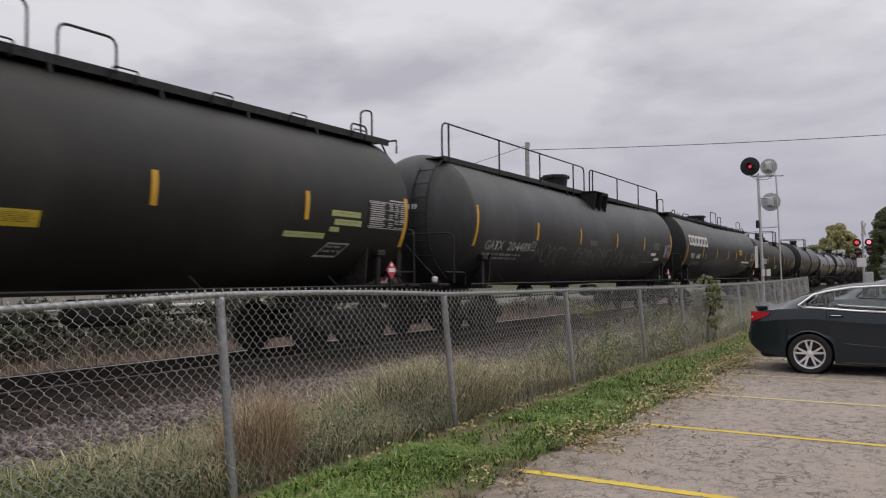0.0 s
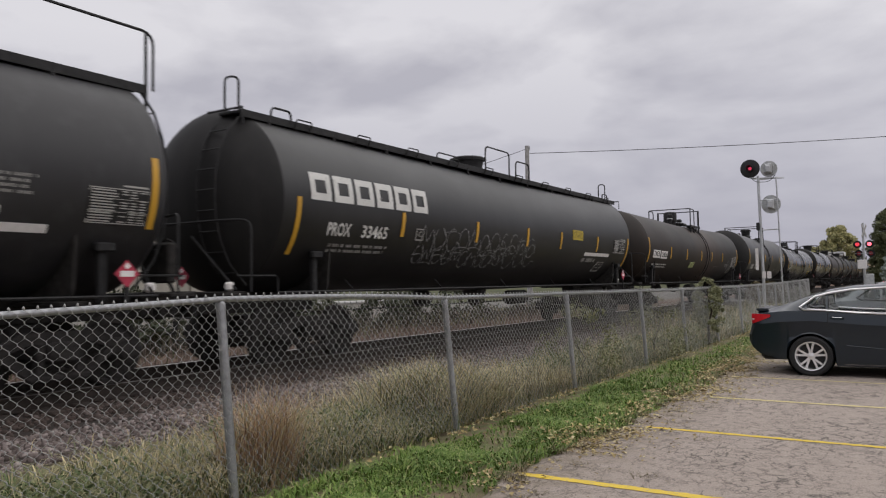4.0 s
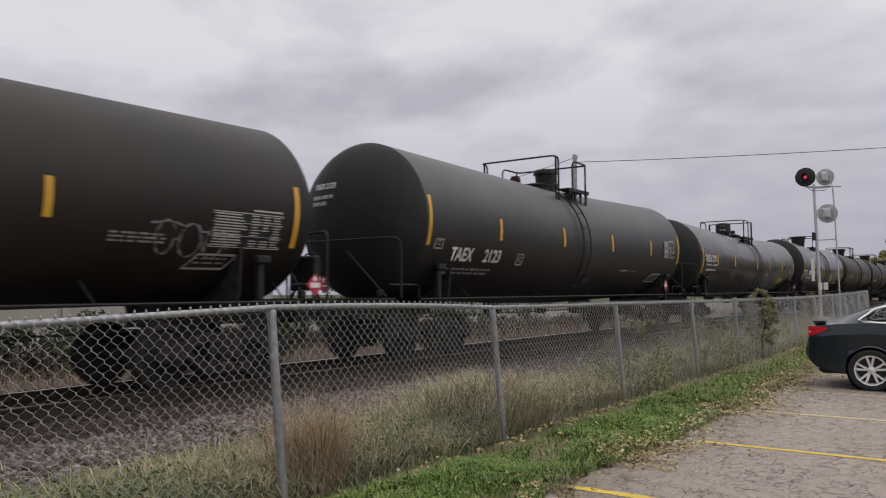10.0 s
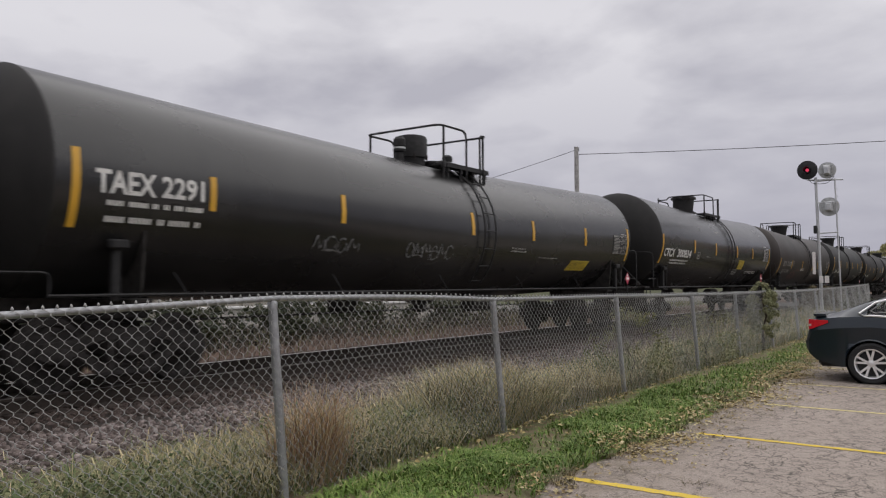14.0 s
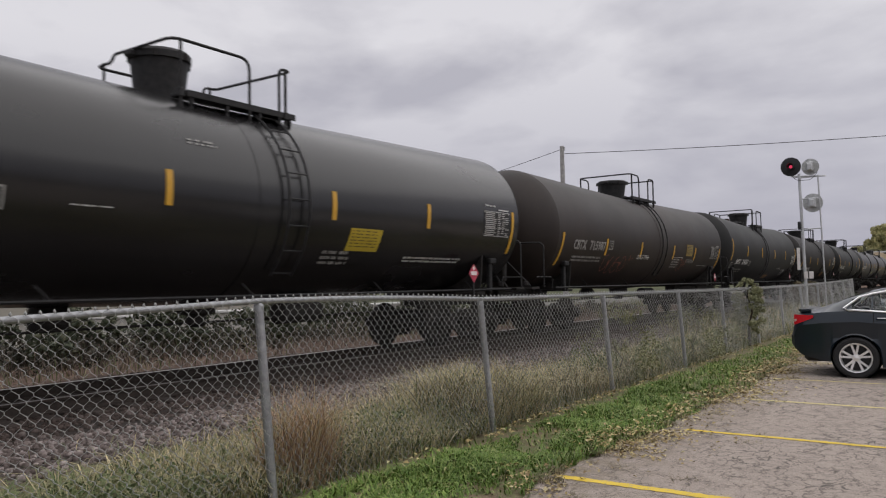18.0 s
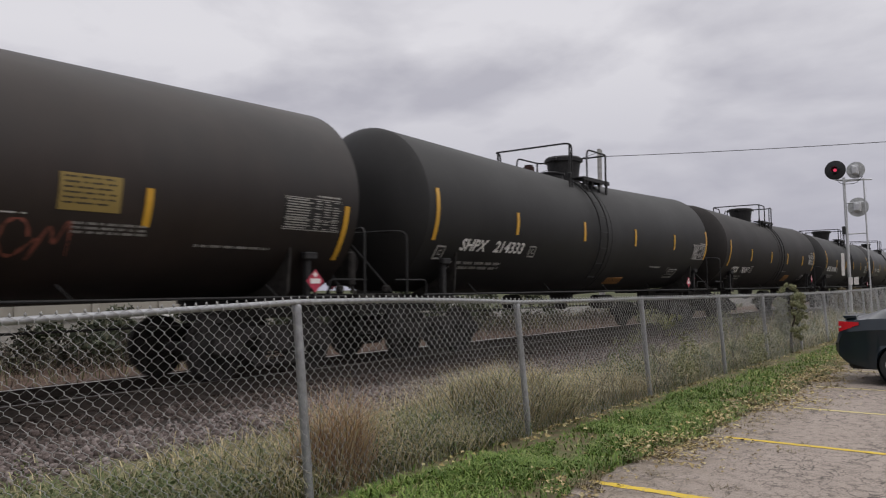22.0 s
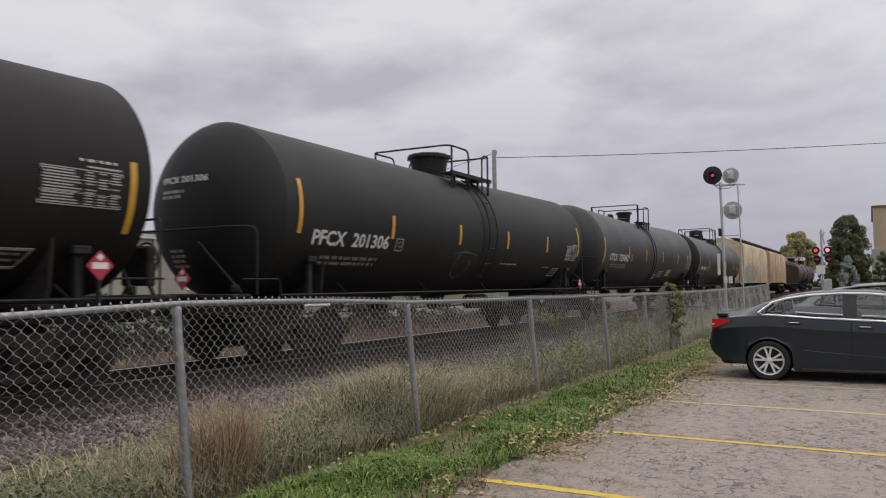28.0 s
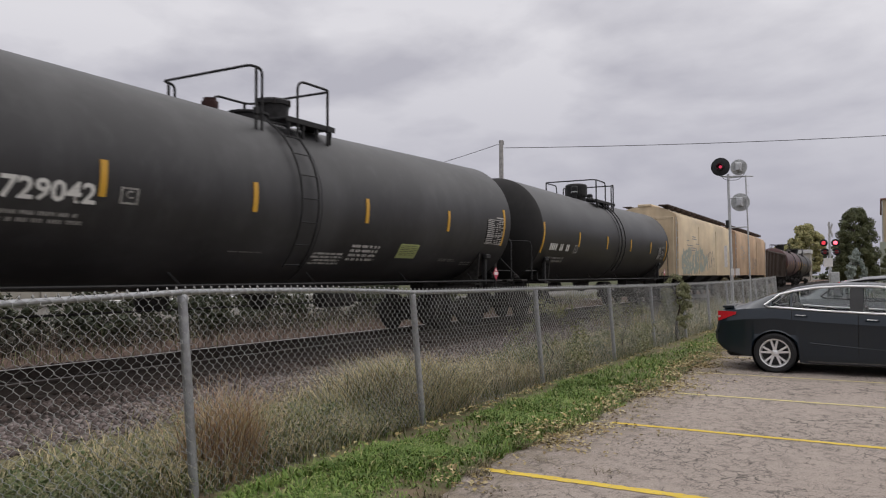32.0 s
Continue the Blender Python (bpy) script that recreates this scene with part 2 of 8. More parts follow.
def glow(name, colour, strength):
    m = Mat(name, 0.3)
    m.colour(tuple(v * 0.5 for v in colour))
    m.b.inputs["Emission Color"].default_value = (*colour, 1)
    m.b.inputs["Emission Strength"].default_value = strength
    return m.m


M["lamp_red"] = glow("red signal light", (1.0, 0.10, 0.14), 3.5)
M["lamp_half"] = glow("half-lit red light", (1.0, 0.07, 0.10), 0.9)
M["lamp_dim"] = glow("dimmer red light", (0.8, 0.05, 0.08), 0.06)
M["lamp_signal"] = glow("small red light", (0.9, 0.06, 0.14), 0.7)


# ---------------------------------------------------------------- mesh tools
class MB:
    """Collects vertices and faces of one mesh."""

    def __init__(self):
        self.v, self.f = [], []

    def add(self, vs, fs):
        o = len(self.v)
        self.v.extend(tuple(p) for p in vs)
        self.f.extend([i + o for i in f] for f in fs)
        return self

    def box(self, cx, cy, cz, dx, dy, dz, bev=0.0, m=None):
        hx, hy, hz = dx / 2, dy / 2, dz / 2
        b = min(bev, hx * 0.8, hy * 0.8, hz * 0.8)
        vs, fs = [], []
        if b <= 0:
            vs = [(x, y, z) for x in (-hx, hx) for y in (-hy, hy) for z in (-hz, hz)]
            fs = [(0, 1, 3, 2), (4, 6, 7, 5), (0, 4, 5, 1), (2, 3, 7, 6), (0, 2, 6, 4), (1, 5, 7, 3)]
        else:
            idx = {}
            for sx in (-1, 1):
                for sy in (-1, 1):
                    for sz in (-1, 1):
                        for a in range(3):
                            p = [sx * (hx - b), sy * (hy - b), sz * (hz - b)]
                            p[a] += (sx, sy, sz)[a] * b
                            idx[sx, sy, sz, a] = len(vs)
                            vs.append(tuple(p))
            S = (-1, 1)
            for s in S:
                fs.append([idx[s, y, z, 0] for y, z in ((-1, -1), (1, -1), (1, 1), (-1, 1))][::s])
                fs.append([idx[x, s, z, 1] for x, z in ((-1, -1), (-1, 1), (1, 1), (1, -1))][::s])
                fs.append([idx[x, y, s, 2] for x, y in ((-1, -1), (1, -1), (1, 1), (-1, 1))][::s])
                for u in S:
                    fs.append([idx[s, u, -1, 0], idx[s, u, 1, 0], idx[s, u, 1, 1], idx[s, u, -1, 1]][:: -s * u])
                    fs.append([idx[s, -1, u, 0], idx[s, 1, u, 0], idx[s, 1, u, 2], idx[s, -1, u, 2]][:: s * u])
                    fs.append([idx[-1, s, u, 1], idx[1, s, u, 1], idx[1, s, u, 2], idx[-1, s, u, 2]][:: -s * u])
                    for w in S:
                        fs.append([idx[s, u, w, 0], idx[s, u, w, 1], idx[s, u, w, 2]][:: s * u * w])
        if m is not None:
            vs = [m @ Vector(p) for p in vs]
        return self.add([(p[0] + cx, p[1] + cy, p[2] + cz) for p in vs], fs)

    def rings(self, rings, cap0=True, cap1=True, closed=True):
        n = len(rings[0])
        vs = [p for r in rings for p in r]
        fs = []
        for i in range(len(rings) - 1):
            for j in range(n if closed else n - 1):
                k = (j + 1) % n
                fs.append((i * n + j, i * n + k, (i + 1) * n + k, (i + 1) * n + j))
        if cap0:
            fs.append(tuple(range(n))[::-1])
        if cap1:
            fs.append(tuple((len(rings) - 1) * n + j for j in range(n)))
        return self.add(vs, fs)

    def tube(self, pts, r, n=6, caps=True):
        pts = [Vector(p) for p in pts]
        up, out = None, []
        for i, p in enumerate(pts):
            d = (pts[min(i + 1, len(pts) - 1)] - pts[max(i - 1, 0)]).normalized()
            if up is None:
                up = Vector((0, 0, 1)) if abs(d.z) < 0.9 else Vector((1, 0, 0))
            a = d.cross(up).normalized()
            up = a.cross(d).normalized()
            out.append([p + r * (math.cos(t) * a + math.sin(t) * up) for t in (2 * math.pi * k / n for k in range(n))])
        return self.rings(out, caps, caps)

    def cyl(self, p0, p1, r0, r1=None, n=16):
        p0, p1 = Vector(p0), Vector(p1)
        d = (p1 - p0).normalized()
        a = d.cross(Vector((0, 0, 1)) if abs(d.z) < 0.9 else Vector((1, 0, 0))).normalized()
        b = a.cross(d)
        r1 = r0 if r1 is None else r1
        return self.rings([[p + r * (math.cos(t) * a + math.sin(t) * b) for t in (2 * math.pi * k / n for k in range(n))] for p, r in ((p0, r0), (p1, r1))])

    def lathe(self, origin, axis, profile, n=20, cap0=True, cap1=True):
        """profile: (along the axis, radius)."""
        o, d = Vector(origin), Vector(axis).normalized()
        a = d.cross(Vector((0, 0, 1)) if abs(d.z) < 0.9 else Vector((1, 0, 0))).normalized()
        b = a.cross(d)
        return self.rings([[o + d * h + r * (math.cos(t) * a + math.sin(t) * b) for t in (2 * math.pi * k / n for k in range(n))] for h, r in profile], cap0, cap1)

    def prism(self, poly, axis, lo, hi):
        """A polygon of two coordinates pushed along an axis."""
        def p(u, v, w):
            return {"x": (w, u, v), "y": (u, w, v), "z": (u, v, w)}[axis]
        return self.rings([[p(u, v, lo) for u, v in poly], [p(u, v, hi) for u, v in poly]])

    def mesh(self, name, mat, smooth=None):
        me = bpy.data.meshes.new(name)
        me.from_pydata(self.v, [], self.f)
        if mat is not None:
            me.materials.append(mat)
        if smooth:
            me.polygons.foreach_set("use_smooth", [True] * len(me.polygons))
            me.set_sharp_from_angle(angle=radians(smooth))
        me.update()
        return me


def bend(pts, r, steps=4):
    """Rounds the corners of a pipe's path."""
    pts = [Vector(p) for p in pts]
    out = [pts[0]]
    for a, b, c in zip(pts, pts[1:], pts[2:]):
        u, w = (a - b), (c - b)
        k = min(r, u.length * 0.45, w.length * 0.45)
        u, w = u.normalized() * k, w.normalized() * k
        for i in range(steps + 1):
            t = i / steps
            out.append(b + u * (1 - t) ** 2 + w * t ** 2)
    out.append(pts[-1])
    return out


def part(name, mb, mat, parent=None, label="", smooth=None, m=None):
    me = mb if isinstance(mb, bpy.types.Mesh) else mb.mesh(name, mat, smooth)
    ob = new(name, me)
    ob.parent = parent
    if m is not None:
        ob.matrix_basis = m
    if label:
        ob["label"] = label
    if name in ("print", "small_print"):
        ob["kind"] = "stuff"
    return ob


def thing(name, label, category, m=None, group="", kind=""):
    ob = new(name)
    ob.empty_display_size = 0.2
    if m is not None:
        ob.matrix_basis = m
    return tagged(ob, label, category, group, kind)


def flat_mesh(name, verts, faces, mat, smooth=False):
    """A mesh from numpy arrays of vertices and of equal-sized faces."""
    me = bpy.data.meshes.new(name)
    nv, nf, k = len(verts), len(faces), faces.shape[1]
    me.vertices.add(nv)
    me.vertices.foreach_set("co", np.asarray(verts, np.float32).ravel())
    me.loops.add(nf * k)
    me.loops.foreach_set("vertex_index", np.asarray(faces, np.int32).ravel())
    me.polygons.add(nf)
    me.polygons.foreach_set("loop_start", np.arange(0, nf * k, k, dtype=np.int32))
    if smooth:
        me.polygons.foreach_set("use_smooth", np.ones(nf, bool))
    me.materials.append(mat)
    me.update(calc_edges=True)
    me.validate()
    return me


# ---------------------------------------------------------------- ground
RAIL_TOP, TRACK_X = 0.42, -10.12
FENCE_X = -4.14
PROFILE = [(-4000, 0.0), (-60, 0.0), (-24, 0.02), (-17, 0.0), (-14.2, 0.02), (-13.2, 0.04), (-12.1, 0.03), (-11.6, 0.04), (-8.6, 0.04),
           (-8.2, 0.035), (-6.8, 0.01), (-5.8, -0.02), (-4.6, 0.0), (-3.8, 0.03), (-3.1, 0.02), (-2.8, -0.01), (-2.6, -0.06), (4000, -0.06)]


def ground_z(x, y):
    base = float(np.interp(x, [p[0] for p in PROFILE], [p[1] for p in PROFILE]))
    if -17 < x < -2.85 and not -11.7 < x < -8.5:
        base += 0.05 * noise.noise((x * 0.7, y * 0.7, 3.1)) + 0.025 * noise.noise((x * 2.3, y * 2.3, 8.0))
    return base


def ground_material():
    m = Mat("ground", 0.95, 0, 0.2)
    co = m.node("ShaderNodeTexCoord")
    sep = m.node("ShaderNodeSeparateXYZ")
    m.link(co.outputs["Object"], sep.inputs[0])
    wob = m.noise(0.9, 4)
    add = m.node("ShaderNodeMath")
    add.operation = "MULTIPLY_ADD"
    m.link(wob, add.inputs[0])
    add.inputs[1].default_value = 1.4
    m.link(sep.outputs[0], add.inputs[2])
    x = add.outputs[0]
    fine, mid, big = m.noise(42, 5), m.noise(6, 5), m.noise(0.25, 3)
    soil = m.ramp(mid, (0.3, (0.085, 0.068, 0.045)), (0.5, (0.13, 0.115, 0.065)), (0.72, (0.19, 0.165, 0.11)))
    vor = m.node("ShaderNodeTexVoronoi", Scale=17.0)
    m.link(m.coords(), vor.inputs["Vector"])
    stone = m.mix(m.mask(fine, 0.3, 0.7), (0.085, 0.072, 0.068), (0.19, 0.17, 0.165))
    # train's shade and oil grime, both put into the stone colour
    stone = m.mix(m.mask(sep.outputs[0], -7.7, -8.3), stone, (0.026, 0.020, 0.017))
    stone = m.mix(m.mask(vor.outputs["Distance"], 0.25, 0.55), stone, (0.045, 0.038, 0.034))
    red = m.ramp(mid, (0.3, (0.075, 0.05, 0.038)), (0.55, (0.15, 0.10, 0.075)), (0.75, (0.19, 0.15, 0.11)))
    yard = m.ramp(mid, (0.3, (0.13, 0.125, 0.115)), (0.7, (0.20, 0.19, 0.175)))
    green = m.mix(m.mask(big, 0.35, 0.65), (0.045, 0.06, 0.025), (0.10, 0.095, 0.05))
    c = m.mix(m.mask(x, -29.5, -27.5), green, yard)
    c = m.mix(m.mask(x, -17.0, -15.5), c, red)
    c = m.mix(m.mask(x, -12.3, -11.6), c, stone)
    c = m.mix(m.mask(x, -6.3, -5.8), c, soil)
    verge = m.mix(m.mask(mid, 0.42, 0.62), (0.17, 0.13, 0.085), (0.12, 0.135, 0.06))
    c = m.mix(m.mask(x, -3.7, -3.3), c, verge)
    m.colour(c)
    m.bump(fine, 0.6, 0.02)
    return m.m


def make_ground():
    xs = sorted({*[p[0] for p in PROFILE], *np.arange(-17, -2.6, 0.25).round(3).tolist(), -2000, -800, -300, -120, -45, -35, 60, 200, 700, 2000})
    ys = sorted({*np.arange(-6, 40, 0.35).round(3).tolist(), *np.arange(40, 120, 5).tolist(), -4000, -1500, -400, -100, -30, -12, 160, 260, 500, 1000, 2000, 4000})
    V = np.array([(x, y, ground_z(x, y) if -8 < y < 120 else float(np.interp(x, [p[0] for p in PROFILE], [p[1] for p in PROFILE]))) for x in xs for y in ys])
    n = len(ys)
    F = np.array([(i * n + j, (i + 1) * n + j, (i + 1) * n + j + 1, i * n + j + 1) for i in range(len(xs) - 1) for j in range(n - 1)])
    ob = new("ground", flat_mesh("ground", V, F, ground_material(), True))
    return tagged(ob, "uneven soil, ballast and yard ground around the track", "ground", kind="structure")


make_ground()


def asphalt_material():
    m = Mat("old asphalt", 0.88, 0, 0.3)
    grit, mid, big = m.noise(75, 5, rough=0.75), m.noise(9, 6), m.noise(0.5, 4)
    c = m.mix(m.mask(grit, 0.32, 0.68), (0.172, 0.145, 0.127), (0.555, 0.468, 0.405))
    c = m.mix(m.mul(m.mask(big, 0.35, 0.7), 0.5), c, (0.41, 0.348, 0.305))
    c = m.mix(m.mul(m.mask(mid, 0.5, 0.75), 0.35), c, (0.19, 0.175, 0.162))
    wob = m.noise(2.5, 4)
    warp = m.node("ShaderNodeVectorMath")
    warp.operation = "MULTIPLY_ADD"
    comb = m.node("ShaderNodeCombineXYZ")
    m.link(wob, comb.inputs[0])
    m.link(mid, comb.inputs[1])
    m.link(comb.outputs[0], warp.inputs[0])
    warp.inputs[1].default_value = (0.5, 0.35, 0)
    m.link(m.coords(), warp.inputs[2])
    crack = m.node("ShaderNodeTexVoronoi", Scale=1.9)
    crack.feature = "DISTANCE_TO_EDGE"
    m.link(warp.outputs[0], crack.inputs["Vector"])
    hair = m.node("ShaderNodeTexVoronoi", Scale=6.5)
    hair.feature = "DISTANCE_TO_EDGE"
    m.link(warp.outputs[0], hair.inputs["Vector"])
    gate = m.mask(m.noise(0.8, 2), 0.36, 0.55)
    k1 = m.mul(m.mul(m.mask(crack.outputs[0], 0.016, 0.005), m.mask(m.noise(1.3, 3), 0.38, 0.6)), 0.6)
    k2 = m.mul(m.mul(m.mask(hair.outputs[0], 0.045, 0.012), gate), 0.85)
    c = m.mix(k1, c, (0.05, 0.045, 0.04))
    c = m.mix(k2, c, (0.07, 0.064, 0.058))
    short = m.node("ShaderNodeTexVoronoi", Scale=13.0)
    short.feature = "DISTANCE_TO_EDGE"
    m.link(warp.outputs[0], short.inputs["Vector"])
    k3 = m.mul(m.mul(m.mask(short.outputs[0], 0.06, 0.015), m.mask(m.noise(7, 3), 0.47, 0.57)), 0.75)
    c = m.mix(k3, c, (0.085, 0.074, 0.066))
    pale = m.noise(38, 4, rough=0.7)
    c = m.mix(m.mul(m.mask(pale, 0.62, 0.72), 0.6), c, (0.62, 0.55, 0.47))
    blot = m.noise(1.7, 5, rough=0.65)
    c = m.mix(m.mul(m.mask(blot, 0.58, 0.72), 0.4), c, (0.11, 0.098, 0.085))
    sep = m.node("ShaderNodeSeparateXYZ")
    m.link(m.coords(), sep.inputs[0])
    edge = m.mul(m.mask(sep.outputs[0], -1.9, -2.7), m.mask(m.noise(5, 5), 0.35, 0.65))
    c = m.mix(m.mul(edge, 0.8), c, (0.17, 0.14, 0.095))
    m.colour(c)
    m.bump(grit, 0.8, 0.012)
    return m.m


def lot_edge(y):
    return -2.72 - 0.14 * max(0.0, min(1.0, (8.0 - y) / 2.0)) + 0.16 * noise.noise((0.0, y * 0.55, 1.0)) + 0.10 * noise.noise((4.0, y * 1.9, 1.0)) + 0.05 * noise.noise((7.0, y * 6.0, 1.0))


def make_lot():
    """The car park: a slab with a crumbled edge."""
    ys = [-30, -12] + np.arange(-6, 34, 0.12).tolist() + [38, 42.0]
    mb = MB()
    left = [(lot_edge(y), y) for y in ys]
    rows = []
    for x, y in left:
        k = 0.01 * noise.noise((x * 3, y * 3, 0))
        rows.append([(x - 0.05, y, -0.05), (x, y, -0.012 + k), (x + 0.10, y, 0.0), (x + 0.6, y, 0.0), (6.0, y, 0.0), (40.0, y, 0.0), (40.0, y, -0.3), (x - 0.05, y, -0.3)])
    mb.rings(rows)
    ob = part("pavement", mb, asphalt_material())
    return tagged(ob, "worn grey cracked asphalt of a car park", "car park", kind="structure")


make_lot()

M["line"] = worn("worn yellow line paint", (0.70, 0.50, 0.05), (0.34, 0.29, 0.22), 0.54, 0.68, 30, 0.8)

M["line_faded"] = worn("faded pale yellow paint", (0.66, 0.56, 0.24), (0.38, 0.32, 0.26), 0.5, 0.64, 30, 0.8)


def make_lines():
    rng = random.Random(4)
    root = thing("parking_line", "worn yellow painted parking bay line on asphalt", "road marking")
    mb = MB()
    n = 110
    top, bot = [], []
    for i in range(n + 1):
        x = 5.35 * i / n
        top.append((x, 0.05 + rng.uniform(-0.011, 0.011), 0.004))
        bot.append((x, -0.05 + rng.uniform(-0.011, 0.011), 0.004))
    mb.add(top + bot, [(i + n + 1, i + n + 2, i + 1, i) for i in range(n)])
    part("paint", mb, M["line"], root)
    spots = [(-2.78, 5.66), (-2.48, 8.08)]
    faded = [(-2.36, 10.5), (-2.55, 12.86), (-2.5, 15.55), (-2.5, 18.05), (-2.5, 20.6)]
    root["group"] = "parking bay lines"
    root.matrix_basis = pose(spots[0][0], spots[0][1], 0, 0, 0, -0.3)
    copy_thing(root, pose(*spots[1], 0, 0, 0, -0.6) @ Matrix.Diagonal((1, 0.85, 1, 1)))
    old = thing("parking_line", "faded pale yellow parking bay line on asphalt", "road marking", group="parking bay lines")
    part("paint", mb, M["line_faded"], old)
    old.matrix_basis = pose(*faded[0], 0, 0, 0, -0.6) @ Matrix.Diagonal((1, 0.85, 1, 1))
    for x, y in faded[1:]:
        copy_thing(old, pose(x, y, 0, 0, 0, -0.6) @ Matrix.Diagonal((1, 0.85, 1, 1)))


make_lines()


# ---------------------------------------------------------------- track
def make_track():
    root = thing("railway_track", "steel rails on dark wooden ties in stone ballast", "railway track", kind="structure")
    tie = MB().box(0, 0, 0, 2.6, 0.22, 0.18, 0.015).mesh("tie", M["tie"])
    rng = random.Random(8)
    for i in range(190):
        y = -8 + 0.52 * i + rng.uniform(-0.03, 0.03)
        part("tie", tie, None, root, m=pose(TRACK_X + rng.uniform(-0.05, 0.05), y, -0.015 + rng.uniform(-0.01, 0.008), 0, 0, rng.uniform(-1, 1)))
    for s in (-1, 1):
        prof = [(-0.076, 0), (0.076, 0), (0.076, 0.012), (0.012, 0.03), (0.010, 0.135), (0.036, 0.145), (0.037, 0.168), (-0.037, 0.168), (-0.036, 0.145), (-0.010, 0.135), (-0.012, 0.03), (-0.076, 0.012)]
        prof = [(TRACK_X + s * 0.753 + u, 0.078 + v) for u, v in prof]
        rail = part("rail", MB().prism(prof[::-1], "y", -330, 600), M["rail_side"], root, "rust-brown steel rail")
        part("railhead", MB().box(TRACK_X + s * 0.753, 135, 0.2485, 0.066, 930, 0.006, 0.002), M["rail_top" if s < 0 else "rail_dull"], rail, "polished running surface" if s < 0 else "dull running surface")
    plate = MB().box(0, 0, 0, 0.18, 0.34, 0.02, 0.004).mesh("tie_plate", M["rail_side"])
    for i in range(0, 60):
        part("tie_plate", plate, None, root, m=pose(TRACK_X + 0.753, -2 + 0.52 * i, 0.074))
    return root


make_track()


def scatter_stones():
    """Ballast stones: joined small rough blocks."""
    rng = np.random.default_rng(5)
    base = np.array([(-1, -1, -1), (1, -1, -1), (1, 1, -1), (-1, 1, -1), (-0.6, -0.7, 1), (0.7, -0.5, 0.9), (0.6, 0.7, 1), (-0.7, 0.6, 0.8)], float)
    fc = np.array([(0, 3, 2, 1), (4, 5, 6, 7), (0, 1, 5, 4), (1, 2, 6, 5), (2, 3, 7, 6), (3, 0, 4, 7)])
    pts = []
    for _ in range(30000):
        y = rng.uniform(-1, 30) if rng.random() < 0.55 else rng.uniform(0, 13)
        x = rng.uniform(-9.35, -6.5) if rng.random() < 0.8 else rng.uniform(-12.6, -9.4)
        if x > -6.9 and rng.random() < 0.6:
            continue
        if x < -7.95 + 0.2 * math.sin(y * 1.3) and rng.random() < 0.5:
            continue
        pts.append((x, y))
    n = len(pts)
    P = np.array([(x, y, ground_z(x, y)) for x, y in pts])
    size = rng.uniform(0.014, 0.034, (n, 1)) * np.array([1, 1, 0.7]) * rng.uniform(0.75, 1.3, (n, 3))
    a = rng.uniform(0, 6.28, n)
    b = rng.uniform(-0.5, 0.5, n)
    jit = base[None] * rng.uniform(0.7, 1.15, (n, 8, 3)) * size[:, None]
    ca, sa, cb, sb = np.cos(a)[:, None], np.sin(a)[:, None], np.cos(b)[:, None], np.sin(b)[:, None]
    x, y, z = jit[..., 0], jit[..., 1], jit[..., 2]
    y, z = cb * y - sb * z, sb * y + cb * z
    x, y = ca * x - sa * y, sa * x + ca * y
    V = np.stack([x, y, z], -1) + P[:, None] + np.array([0, 0, 0.008])
    F = fc[None] + 8 * np.arange(n)[:, None, None]
    m = Mat("ballast stone", 0.9, 0, 0.3)
    r = m.random("island")
    c = m.ramp(r, (0.0, (0.055, 0.041, 0.036)), (0.35, (0.115, 0.09, 0.083)), (0.7, (0.19, 0.153, 0.142)), (1.0, (0.36, 0.31, 0.295)))
    c = m.mix(m.mul(m.mask(m.noise(30, 4), 0.4, 0.7), 0.5), c, (0.10, 0.082, 0.072))
    # stones darken towards the rails: painted shade of the train plus oil
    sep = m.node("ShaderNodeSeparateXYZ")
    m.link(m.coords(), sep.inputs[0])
    oil_and_shade = m.mul(m.mask(sep.outputs[0], -7.9, -8.5), m.mask(m.noise(1.2, 4), 0.2, 0.5))
    m.colour(m.mix(m.mul(oil_and_shade, 0.85), c, (0.045, 0.030, 0.024)))
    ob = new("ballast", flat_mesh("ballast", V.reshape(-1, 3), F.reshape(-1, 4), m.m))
    tagged(ob, "grey brown crushed stone ballast beside the rails", "ballast", kind="stuff")


scatter_stones()


def near_stones():
    """Larger loose stones on the shoulder, one by one."""
    rng = random.Random(15)
    root = thing("ballast_shoulder", "loose grey crushed stones on the ballast shoulder", "ballast", kind="structure")
    m = Mat("loose ballast stone", 0.9, 0, 0.3)
    c = m.ramp(m.random(), (0.0, (0.06, 0.047, 0.042)), (0.4, (0.125, 0.10, 0.093)), (0.75, (0.20, 0.165, 0.155)), (1.0, (0.36, 0.31, 0.295)))
    m.colour(m.mix(m.mul(m.mask(m.noise(40, 4), 0.4, 0.7), 0.4), c, (0.10, 0.082, 0.072)))
    shapes = []
    for k in range(8):
        rings = [[((r + rng.uniform(-0.2, 0.2)) * math.cos(a), (r + rng.uniform(-0.2, 0.2)) * math.sin(a) * 0.8, z + rng.uniform(-0.12, 0.12)) for a in (i * math.pi / 3 for i in range(6))] for r, z in ((0.7, -0.5), (1.0, 0.0), (0.55, 0.5))]
        shapes.append(MB().rings(rings).mesh("stone", m.m))
    for _ in range(300):
        x, y = rng.uniform(-7.7, -6.35), rng.uniform(0.6, 7.5)
        q = rng.uniform(0.022, 0.042)
        part("stone", shapes[rng.randrange(8)], None, root, m=pose(x, y, ground_z(x, y) + q * 0.35, rng.uniform(-25, 25), rng.uniform(-25, 25), rng.uniform(0, 360)) @ Matrix.Diagonal((q, q, q * 0.8, 1)))


near_stones()

